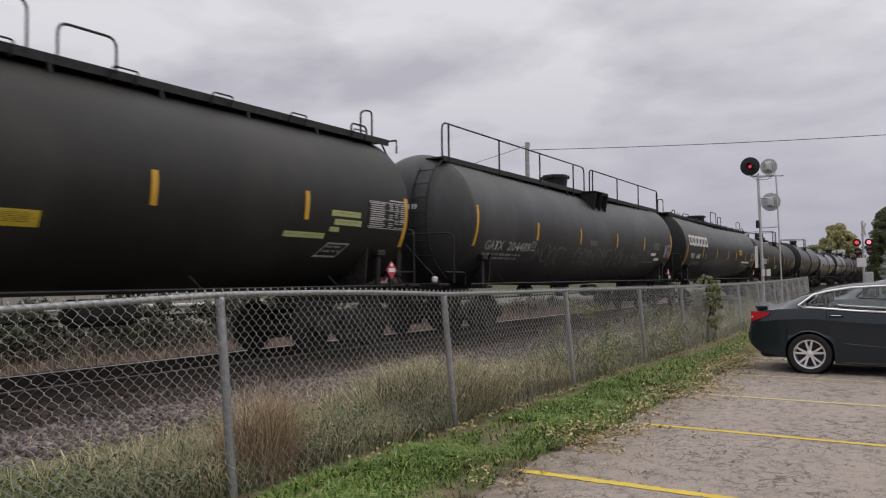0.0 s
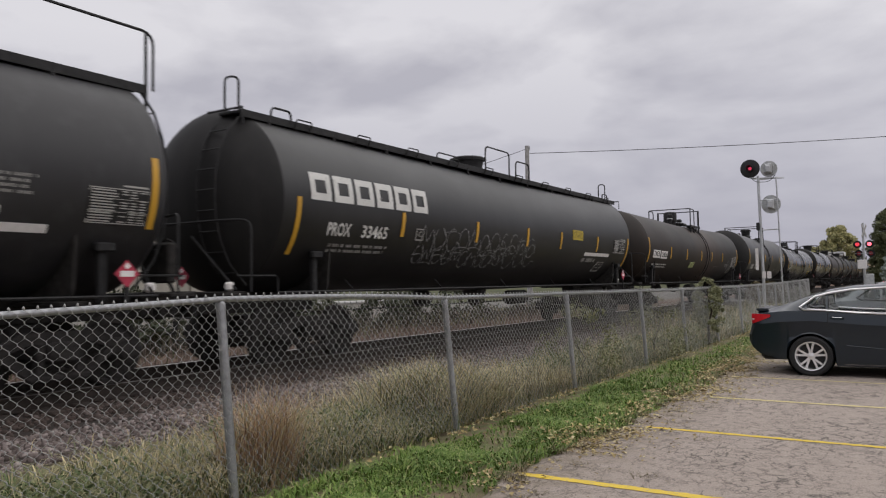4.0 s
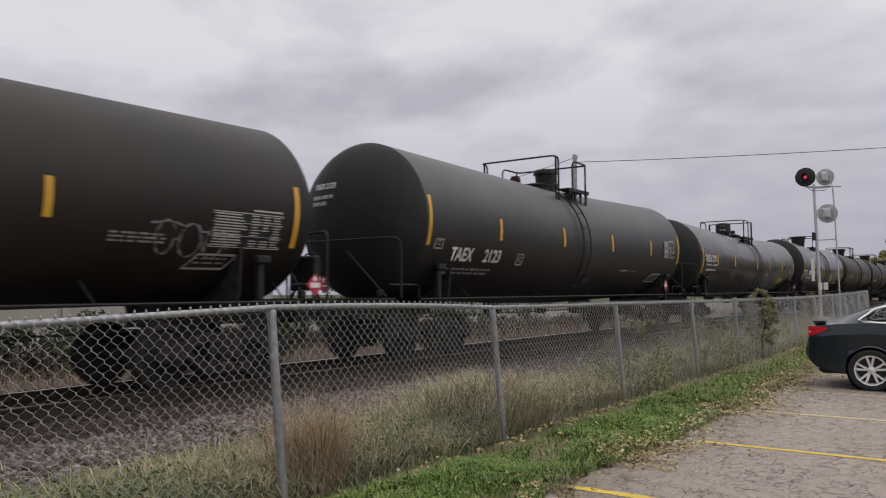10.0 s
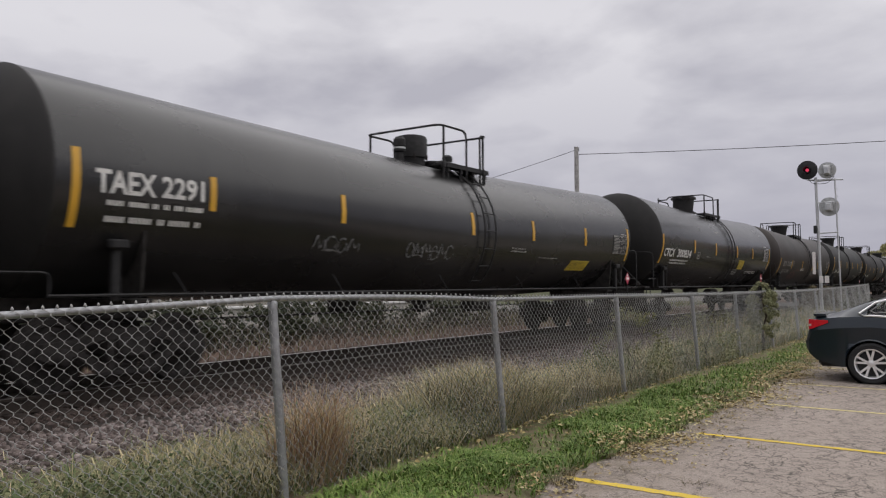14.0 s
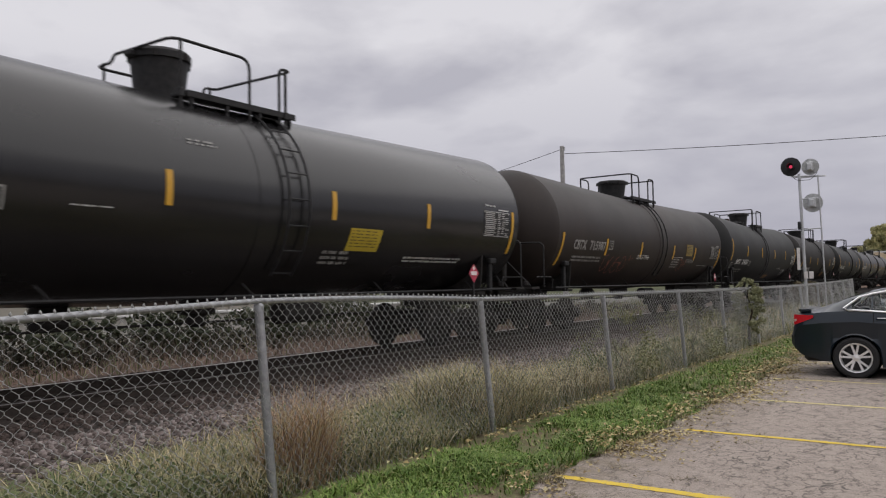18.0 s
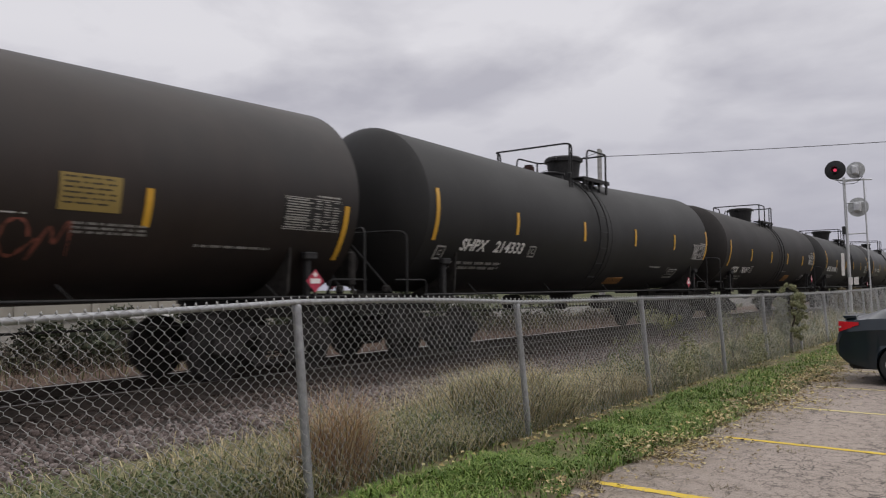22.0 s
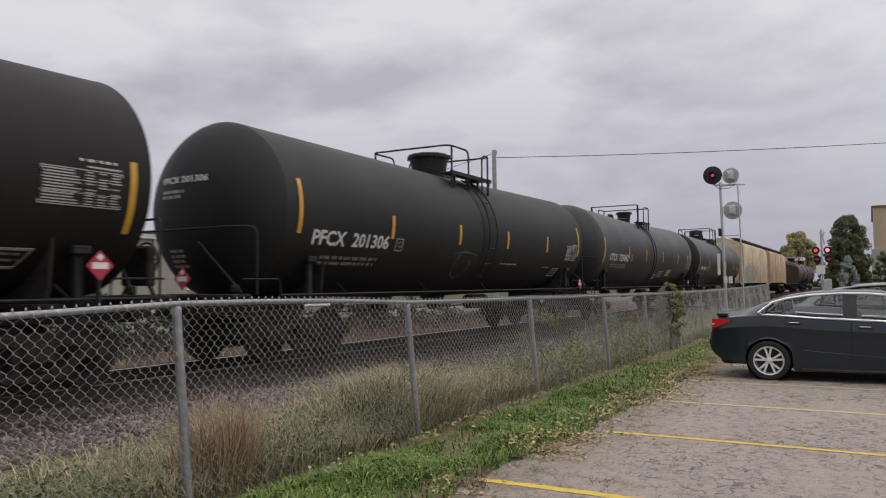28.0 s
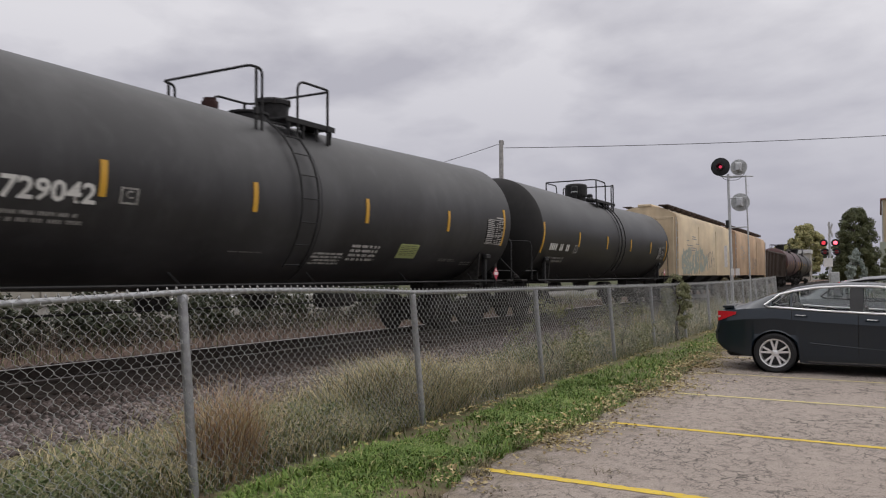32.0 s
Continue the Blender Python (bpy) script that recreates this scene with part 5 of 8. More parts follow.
    for i, (kind, x0, x1, z0, z1, q) in enumerate(spec.get("front", ())):
        def on_head(x, z, lift=0.012):
            return (x, hy - head_depth(math.hypot(x, z - zc) / R, hf) - lift, z)
        mb = MB()
        rng = random.Random(seed + i)
        if kind == "text":
            me = letters(q, 0, 1, zc, 1.0, 1e6, zc)
            co = np.empty(len(me.vertices) * 3, np.float32)
            me.vertices.foreach_get("co", co)
            co = co.reshape(-1, 3)
            me.vertices.foreach_set("co", np.array([on_head(x0 + (x1 - x0) * p[1], z0 + (z1 - z0) * (p[2] - zc)) for p in co.tolist()], np.float32).ravel())
            me.update()
            dark = spec["front"][0][0] == "card"
            me.materials.append(M["dark" if dark else "white"])
            part("lettering", me, None, root, "black stencilled reporting mark" if dark else "white stencilled reporting mark")
        elif kind == "bars":
            for r in range(q):
                zz = z1 - (z1 - z0) * (r + 0.5) / q
                hh = (z1 - z0) / q * 0.3
                x, xe = x0, x0 + (x1 - x0) * rng.uniform(0.75, 1)
                while x < xe - 0.03:
                    w = min(rng.uniform(0.08, 0.3), xe - x)
                    mb.add([on_head(x, zz - hh), on_head(x + w, zz - hh), on_head(x + w, zz + hh), on_head(x, zz + hh)], [(0, 1, 2, 3)])
                    x += w + 0.03
            part("small_print", mb, M["dim"], root, "rows of small stencilled print")
        elif kind == "card":
            mb.rings([[on_head(x0 + (x1 - x0) * i / 10, z0 + (z1 - z0) * j / 3, 0.006) for j in range(4)] for i in range(11)], False, False, closed=False)
            part("decal", mb, M["card"], root, "white painted panel")
        elif kind == "placard":
            placard(root, x0, hy - hf - 0.06, z0, z1, "y")
    return root


def ring_mark(y, z, r, R, zc):
    mb = MB()
    n = 20
    a0 = math.asin((z - zc) / R)
    for k in range(n):
        q = []
        for rr, t in ((r, k), (r, k + 1), (r * 0.8, k + 1), (r * 0.8, k)):
            a = a0 + rr * math.sin(2 * math.pi * t / n) / R
            q.append(((R + 0.01) * math.cos(a), y + rr * math.cos(2 * math.pi * t / n), zc + (R + 0.01) * math.sin(a)))
        mb.add(q, [(3, 2, 1, 0)])
    return mb


def logo_blocks(root, y0, y1, z0, z1, R, zc):
    """A wordmark drawn as plain open blocks."""
    a0, a1 = math.asin((z0 - zc) / R), math.asin((z1 - zc) / R)
    w = (y1 - y0) / 6
    for k in range(6):
        ya, yb = y0 + k * w, y0 + (k + 0.86) * w
        mb = MB()
        t, v = 0.24, 0.26
        for u0, u1, v0, v1 in ((0, 1, 0, v), (0, 1, 1 - v, 1), (0, t, v, 1 - v), (1 - t, 1, v, 1 - v)):
            P = []
            for uu, vv in ((u0, v0), (u1, v0), (u1, v1), (u0, v1)):
                a = a0 + (a1 - a0) * vv
                P.append(((R + 0.011) * math.cos(a), ya + (yb - ya) * uu, zc + (R + 0.011) * math.sin(a)))
            mb.add(P, [(0, 1, 2, 3)])
        part("logo_block", mb, M["white"], root, "white painted wordmark block")


def dome(root, y, zt, r, h, f, round_top=False):
    if round_top:
        prof = [(0, r * 0.86), (0.15 + h * 0.30, r * 0.86), (0.15 + h * 0.31, r), (0.15 + h * 0.90, r), (0.15 + h * 0.98, r * 0.9), (0.15 + h * 1.02, r * 0.6)]
    else:
        prof = [(0, r * 0.84), (0.15 + h * 0.2, r * 0.86), (0.15 + h * 0.82, r * 0.98), (0.15 + h * 0.83, r * 1.07), (0.15 + h * 0.96, r * 1.07), (0.15 + h * 1.02, r * 0.98)]
    d = part("manway_dome", MB().lathe((0, y, zt - 0.15), (0, 0, 1), prof, 28), f, root, "black round valve housing", smooth=35)
    if not round_top:
        part("hinge", MB().box(0.0, y - r * 1.12, zt + h * 0.88, 0.16, 0.14, 0.10, 0.02), f, d)
        part("latch", MB().box(0.0, y + r * 1.12, zt + h * 0.86, 0.10, 0.12, 0.08, 0.02), f, d)
    for k in range(6):
        a = k * math.pi / 3 + 0.3
        part("bolt", cached("bolt", lambda: MB().cyl((0, 0, -0.05), (0, 0, 0.06), 0.022, n=6).mesh("bolt", M["cast"])), None, d, m=pose(math.cos(a) * r * (1.02 if round_top else 1.09), y + math.sin(a) * r * (1.02 if round_top else 1.09), zt + h * (0.3 if round_top else 0.88)))
    return d


def ladder(root, y, R, zc, z_top, f, near=1):
    """Side ladder that follows the shell down from the platform."""
    def at(a, l=0.09):
        return near * (R + l) * math.cos(a), zc + (R + l) * math.sin(a)
    a1 = math.asin(min(0.95, (z_top - zc) / R))
    angs = np.linspace(a1, -0.75, 12)
    rails = []
    for dy in (-0.22, 0.22):
        rails.append(part("ladder_rail", MB().tube([(at(a)[0], y + dy, at(a)[1]) for a in angs], 0.021, 5), f, root, smooth=60))
    for a in np.linspace(a1 - 0.04, -0.72, 8):
        part("rung", MB().tube([(at(a)[0], y - 0.22, at(a)[1]), (at(a)[0], y + 0.22, at(a)[1])], 0.013, 5), f, rails[0])


def centre_platform(root, spec, zt, f):
    """Valve platform at mid length: a guard loop before the fittings and one behind them."""
    R = spec.get("R", 1.585)
    zc = zt - R
    a, f1, r0, b, lad_y, dy = spec.get("gear", (-1.05, 0.2, 0.95, 1.33, 0.32, -0.3))
    hw, h, r = spec.get("rail_w", 1.0), spec.get("rail_h", 0.75), 0.024
    zp = zt - 0.06
    top = zp + h
    mb = MB()
    y0 = min(dy - 0.2, a + 0.9) if a < -1.05 else a + 0.25
    for x in (hw, -hw):
        mb.box(x - 0.19 * x / hw, (y0 + b + 0.1) / 2, zp, 0.38, b + 0.1 - y0, 0.045, 0.008)
        mb.box(x, (y0 + b + 0.1) / 2, zp - 0.02, 0.03, b + 0.1 - y0, 0.10, 0.006)
    mb.box(0, b - 0.10, zp, 2 * hw, 0.40, 0.045, 0.008)
    pl = part("platform", mb, f, root, "dark steel grating platform")
    for x in (-hw + 0.04, hw - 0.04):
        for y in np.linspace(y0 + 0.1, b, 4):
            part("platform_bracket", MB().box(x, y, zp - 0.09, 0.07, 0.06, 0.16, 0.01).tube([(x, y, zp), (x, y, zc + math.sqrt(R * R - x * x) - 0.03)], 0.028, 5), f, pl)
    foot = zc + math.sqrt(R * R - hw * hw) - 0.03
    kink = spec.get("kink", False)
    far = [(-hw, a, top - 0.11), (-hw + 0.42, a, top - 0.11), (-hw + 0.5, a, top)] if kink else [(-hw, a, top)]
    loop = [(hw, f1, foot), (hw, f1, top), (hw, a, top)] + far[::-1] + [(-hw, f1, top - (0.11 if kink else 0.0)), (-hw, f1, foot)]
    part("guard_rail", MB().tube(bend(loop, 0.2, 6), r, 7), f, pl, "black bent pipe guard rail", smooth=60)
    loop = [(hw, r0, foot), (hw, r0, top), (hw, b, top), (-hw, b, top), (-hw, r0, top), (-hw, r0, foot)]
    part("guard_rail", MB().tube(bend(loop, min(0.2, (b - r0) * 0.5), 6), r, 7), f, pl, "black bent pipe guard rail", smooth=60)
    for x, y in ((hw, a + 0.14), (-hw, a + 0.14), (hw, b - 0.12), (-hw, b - 0.12)):
        part("guard_post", MB().tube([(x, y, foot), (x, y, top - 0.01)], 0.026, 6), f, pl, smooth=60)
        part("post_clamp", MB().box(x, y, zp - 0.03, 0.08, 0.09, 0.13, 0.012), f, pl)
    dr, dh = spec.get("dome_r", 0.5), spec.get("dome_h", 0.70)
    if spec.get("valves"):
        dome(root, dy, zt - 0.06, dr, dh, f, True)
        for y, rr, hh in ((dy - 0.62, 0.13, 0.56), (dy + 1.15, 0.12, 0.42), (dy + 0.55, 0.26, 0.22)):
            v = MB().lathe((0.15, y, zt - 0.1), (0, 0, 1), [(0, rr * 0.72), (hh * 0.5, rr * 0.72), (hh * 0.55, rr), (hh * 0.64, rr), (hh * 0.66, rr * 0.85), (hh * 0.74, rr * 0.85), (hh * 0.76, rr), (hh, rr), (hh * 1.1, rr * 0.6)], 16)
            vv = part("relief_valve", v, f, root, smooth=35)
            if hh > 0.3:
                part("valve_collar", MB().lathe((0.15, y, zt - 0.1 + hh * 0.64), (0, 0, 1), [(0, rr * 1.02), (hh * 0.07, rr * 1.02)], 16), M["alu_dull"], vv, "pale metal collar", smooth=35)
        part("valve_pipe", MB().tube(bend([(0.2, dy + 0.3, zt + 0.08), (0.2, dy + 0.75, zt + 0.12), (0.2, dy + 0.98, zt)], 0.1), 0.055, 6), f, root, smooth=60)
        part("manway_cover", MB().box(0.3, dy + 0.72, zt + 0.06, 0.5, 0.7, 0.12, 0.05), f, root)
    else:
        dome(root, dy, zt - 0.06, dr, dh, f)
        if a + 0.5 < dy - dr - 0.5:
            yv = a + 0.36
            part("relief_valve", MB().lathe((-0.25, yv, zt - 0.1), (0, 0, 1), [(0, 0.10), (0.22, 0.10), (0.24, 0.15), (0.36, 0.15), (0.37, 0.12), (0.42, 0.12)], 14), M["rust_cap"], root, "rusty relief valve", smooth=35)
            part("manway_cover", MB().lathe((0.1, dy - dr - 0.45, zt - 0.08), (0, 0, 1), [(0, 0.34), (0.14, 0.34), (0.16, 0.38), (0.20, 0.38), (0.24, 0.2)], 18), f, root, smooth=35)
        for y, rr, hh in ((dy + dr + 0.35, 0.22, 0.16), (dy + dr + 0.75, 0.11, 0.22)):
            if y < b - 0.1:
                part("relief_valve", MB().lathe((0.0, y, zt - 0.1), (0, 0, 1), [(0, rr), (hh, rr), (hh, rr * 0.7), (hh * 1.3, rr * 0.6)], 14), f, root, smooth=35)
        part("lid_bar", MB().tube([(-0.15, dy + 0.4, zt + 0.1), (0.1, min(b, dy + 1.3), zt + 0.12)], 0.04, 6), f, root)
    for s in (1, -1):
        ladder(root, lad_y, R, zc, zt - 0.22, f, s)


def full_walkway(root, spec, bl, zt, f):
    """Running board along the whole tank, with rails on some cars."""
    x = 0.62
    style = spec["walkway"]
    zt -= 0.09 if style == "open" else 0.06
    mb = MB().box(x, 0, zt + 0.03, 0.5, 2 * bl + 0.5, 0.05, 0.008).box(x + 0.25, 0, zt + 0.0, 0.03, 2 * bl + 0.5, 0.13, 0.004)
    wk = part("walkway", mb, f, root, "dark steel running board on top of the tank")
    R = spec.get("R", 1.585)
    for y in np.arange(-bl + 0.4, bl, 1.7):
        part("walkway_bracket", MB().tube([(x + 0.24, y, zt + 0.0), (x + 0.3, y, zt - R + math.sqrt(R * R - (x + 0.3) ** 2) - 0.04)], 0.03, 5), f, wk)
    if style == "railed":
        h = 0.84
        for y0, y1 in ((-bl - 0.32, 0.25), (0.75, bl + 0.35)):
            part("guard_rail", MB().tube(bend([(x + 0.26, y0, zt), (x + 0.26, y0, zt + h), (x + 0.26, y1, zt + h), (x + 0.26, y1, zt)], 0.2), 0.022, 6), f, wk, "long black pipe guard rail", smooth=60)
            for y in np.linspace(y0 + 0.3, y1 - 0.95 if y0 < 0 else y1 - 0.12, 4):
                part("guard_post", MB().tube([(x + 0.26, y, zt - 0.35), (x + 0.26, y, zt + h)], 0.025, 5), f, wk)
        gus = MB().box(1.08, 0.55, zt - 0.0, 0.62, 1.2, 0.04, 0.01)
        for y in (0.0, 0.55, 1.1):
            gus.prism([(0.8, zt - 0.03), (0.85, zt - 0.25), (1.22, zt - 0.62), (1.3, zt - 0.60), (1.4, zt - 0.03)], "y", y, y + 0.03)
        part("side_platform", gus, f, wk, "bracketed side platform")
    else:
        for y, s in ((-bl - 0.05, -1), (bl + 0.03, 1)):
            part("hand_hoop", MB().tube(bend([(x - 0.22, y - 0.1, zt), (x - 0.22, y - 0.1, zt + 0.68), (x - 0.02, y + 0.02, zt + 0.68), (x - 0.02, y + 0.02, zt)], 0.1), 0.02, 6), f, wk, "tall narrow hand hoop", smooth=60)
            part("hand_hoop", MB().tube(bend([(x + 0.24, y - s * 1.0, zt), (x + 0.24, y - s * 1.0, zt + 0.22), (x + 0.24, y - s * 0.52, zt + 0.22), (x + 0.24, y - s * 0.5, zt)], 0.16), 0.02, 6), f, wk, smooth=60)
            part("end_crossbar", MB().tube([(x - 0.4, y + s * 0.3, zt + 0.05), (x + 0.4, y + s * 0.3, zt + 0.05), (x + 0.4, y + s * 0.3, zt - 0.22)], 0.022, 5), f, wk)
        for y in np.arange(-bl + 1.2, bl, 1.75):
            part("grab_iron", MB().tube(bend([(x + 0.26, y - 0.2, zt - 0.1), (x + 0.34, y - 0.2, zt + 0.09), (x + 0.34, y + 0.2, zt + 0.09), (x + 0.26, y + 0.2, zt - 0.1)], 0.05), 0.014, 5), f, wk)
        for y0, y1, h in ((-0.75, 0.6, 0.66), (1.0, 1.85, 0.5)):
            part("guard_rail", MB().tube(bend([(x + 0.26, y0, zt), (x + 0.26, y0, zt + h), (x + 0.26, y1, zt + h), (x + 0.26, y1, zt)], 0.15), 0.02, 6), f, wk, smooth=60)
            part("guard_rail", MB().tube(bend([(x - 1.2, y0, zt - 0.1), (x - 1.2, y0, zt + h), (x - 1.2, y1, zt + h), (x - 1.2, y1, zt - 0.1)], 0.15), 0.02, 6), f, wk, smooth=60)
    dome(root, -0.1, zt - 0.02, 0.42, 0.54 if style == "open" else 0.62, f)
    # ladders that follow the dished ends
    top_z, R = spec.get("tops", (4.14, 4.06))[0], spec.get("R", 1.585)
    hd = spec.get("head", 0.52)
    for s in (-1, 1):
        deep = hd if s > 0 else spec.get("head_front", hd if hd >= 0.6 else 0.72)
        rim = spec["D"] / 2 + (0.13 + spec.get("nose", 0.0) if s < 0 else spec.get("tail", 0.40 if hd < 0.6 else 0.2))

        def face(z):
            return s * (rim + head_depth(math.hypot(x, z - top_z + R) / R, deep) + 0.10)

        zs = np.linspace(top_z - 0.13, 1.15, 9)
        lad = None
        for dx in (-0.21, 0.21):
            lad = part("end_ladder", MB().tube([(x + dx, face(z), z) for z in zs], 0.02, 5), f, root, "black ladder on the tank end", smooth=60)
        for z in np.arange(1.35, top_z - 0.2, 0.33):
            part("rung", MB().tube([(x - 0.21, face(z), z), (x + 0.21, face(z), z)], 0.014, 5), f, lad)


def hopper_car(spec):
    """Covered hopper: ribbed sides, sloped ends, roof hatches."""
    L, mat = spec["L"], spec["mat"]
    root = thing("hopper_car", spec["label"], "hopper car", group="hopper cars of the train")
    h = L / 2 - 0.9
    side = [(1.58, 1.15), (1.60, 1.3), (1.60, 3.95), (1.52, 4.18), (0.9, 4.5), (0.45, 4.6)]
    prof = side + [(-x, z) for x, z in side[::-1]]
    mb = MB().rings([[(x, y, z) for x, z in prof] for y in (-h + 0.3, h - 0.3)])
    part("body", mb, mat, root, smooth=25)
    for s in (-1, 1):
        slope = MB().prism([(s * (h - 0.28), 3.6), (s * (h - 0.28), 1.2), (s * (h - 1.9), 1.15), (s * (h - 1.6), 3.7)][::s], "x", -1.5, 1.5)
        part("end_sheet", slope, mat, root)
        part("end_post", MB().box(1.5, s * (h + 0.35), 2.5, 0.12, 0.10, 3.0, 0.01).box(-1.5, s * (h + 0.35), 2.5, 0.12, 0.10, 3.0, 0.01).box(0, s * (h + 0.35), 3.95, 3.1, 0.10, 0.12, 0.01), mat, root)
        part("end_platform", MB().box(0, s * (h + 0.5), 1.1, 2.9, 0.9, 0.10, 0.01), M["under"], root)
        lad = part("end_ladder", MB().tube([(1.62, s * (h + 0.1), 1.0), (1.62, s * (h + 0.1), 4.0)], 0.018, 5), M["alu_dull"], root)
        for z in np.arange(1.2, 4.0, 0.36):
            part("rung", MB().tube([(1.62, s * (h + 0.1), z), (1.62, s * (h - 0.3), z)], 0.015, 5), M["alu_dull"], lad)
        sl = part("stub_sill", MB().box(0, s * (h - 0.2), 0.86, 0.4, 2.6, 0.34, 0.02), M["under"], root)
        part("coupler", cached("coupler", coupler_mesh), None, sl, m=pose(0, s * (L / 2 - 0.72), 0.84, 0, 0, 0 if s > 0 else 180))
        truck(root, s * (h - 1.1))
    for y in np.linspace(-h + 0.35, h - 0.35, 4):
        for x in (-1, 1):
            part("side_post", MB().box(x * 1.60, y, 2.5, 0.05, 0.10, 2.6, 0.01), mat, root)
    for y in (-h * 0.55, 0, h * 0.55):
        part("discharge_hopper", MB().rings([[(x * w, y + yy * l, z) for x, yy in ((-1, -1), (1, -1), (1, 1), (-1, 1))] for w, l, z in ((0.45, 0.35, 0.45), (1.4, 1.6, 1.2))]), M["under"], root)
    part("running_board", MB().box(0.95, 0, 4.64, 0.5, 2 * h - 0.4, 0.06, 0.01).box(-0.95, 0, 4.64, 0.42, 2 * h - 0.8, 0.04, 0.01), M["brown2"], root, "rusty roof running board")
    for y in np.linspace(-h + 0.6, h - 0.6, 12):
        part("board_bracket", MB().box(1.1, y, 4.52, 0.5, 0.06, 0.16, 0.01), M["brown2"], root)
    for y in np.linspace(-h + 1.2, h - 1.2, 6):
        part("roof_hatch", MB().box(0, y, 4.66, 0.7, 1.9, 0.14, 0.03), mat, root)
    rng = random.Random(spec["seed"])
    spots = [(y, y + 2.4, 1.5, 2.6, 0.07, "graffiti") for y in (rng.uniform(-h + 6, h - 4) for _ in range(1))]
    if spec["seed"] == 3:
        spots += [(-h + 1.2 + 1.5 * k, -h + 3.2 + 1.5 * k, 1.3, 2.5, 0.42, "graffiti_teal") for k in range(4)]
    for k, (ya, yb, za, zb, w, name) in enumerate(spots):
        for q, mb in enumerate(scrawl(ya, yb, za, zb, 50, 2.5, spec["seed"] * 9 + k, 3, w)):
            mb.v = [(1.604 + 0.0006 * (q + 3 * k), yy, z) for x, yy, z in mb.v]
            part("graffiti_stroke", mb, M[name], root, "faded stroke of spray paint")
    mb = MB()
    for k in range(8):
        mb.box(1.604, -h * 0.5 + rng.uniform(-1.5, 1.5), 3.2 - k * 0.12, 0.006, rng.uniform(0.5, 1.4), 0.05)
    part("small_print", mb, M["dim"], root)
    return root


def box_wagon(spec):
    """Low gondola."""
    L, h, mat = spec["L"], spec["h"], spec["mat"]
    root = thing("gondola_car", spec["label"], "gondola")
    e = L / 2 - 0.6
    mb = MB().box(1.5, 0, (1.0 + h) / 2, 0.08, 2 * e, h - 1.0, 0.01).box(-1.5, 0, (1.0 + h) / 2, 0.08, 2 * e, h - 1.0, 0.01)
    part("side_wall", mb, mat, root)
    part("end_wall", MB().box(0, -e, (1.0 + h) / 2, 2.9, 0.08, h - 1.0, 0.01).box(0, e, (1.0 + h) / 2, 2.9, 0.08, h - 1.0, 0.01), mat, root)
    part("floor", MB().box(0, 0, 1.03, 2.9, 2 * e - 0.1, 0.12), M["under"], root)
    for y in np.arange(-e + 0.5, e, 1.1):
        part("rib", MB().box(1.58, y, (1.05 + h) / 2, 0.08, 0.12, h - 1.1, 0.01), mat, root)
    part("top_chord", MB().box(1.55, 0, h, 0.14, 2 * e, 0.12, 0.01).box(-1.55, 0, h, 0.14, 2 * e, 0.12, 0.01), mat, root)
    for s in (-1, 1):
        part("stub_sill", MB().box(0, s * (e + 0.1), 0.86, 0.4, 1.6, 0.34, 0.02), M["under"], root)
        truck(root, s * (e - 1.7))
    return root


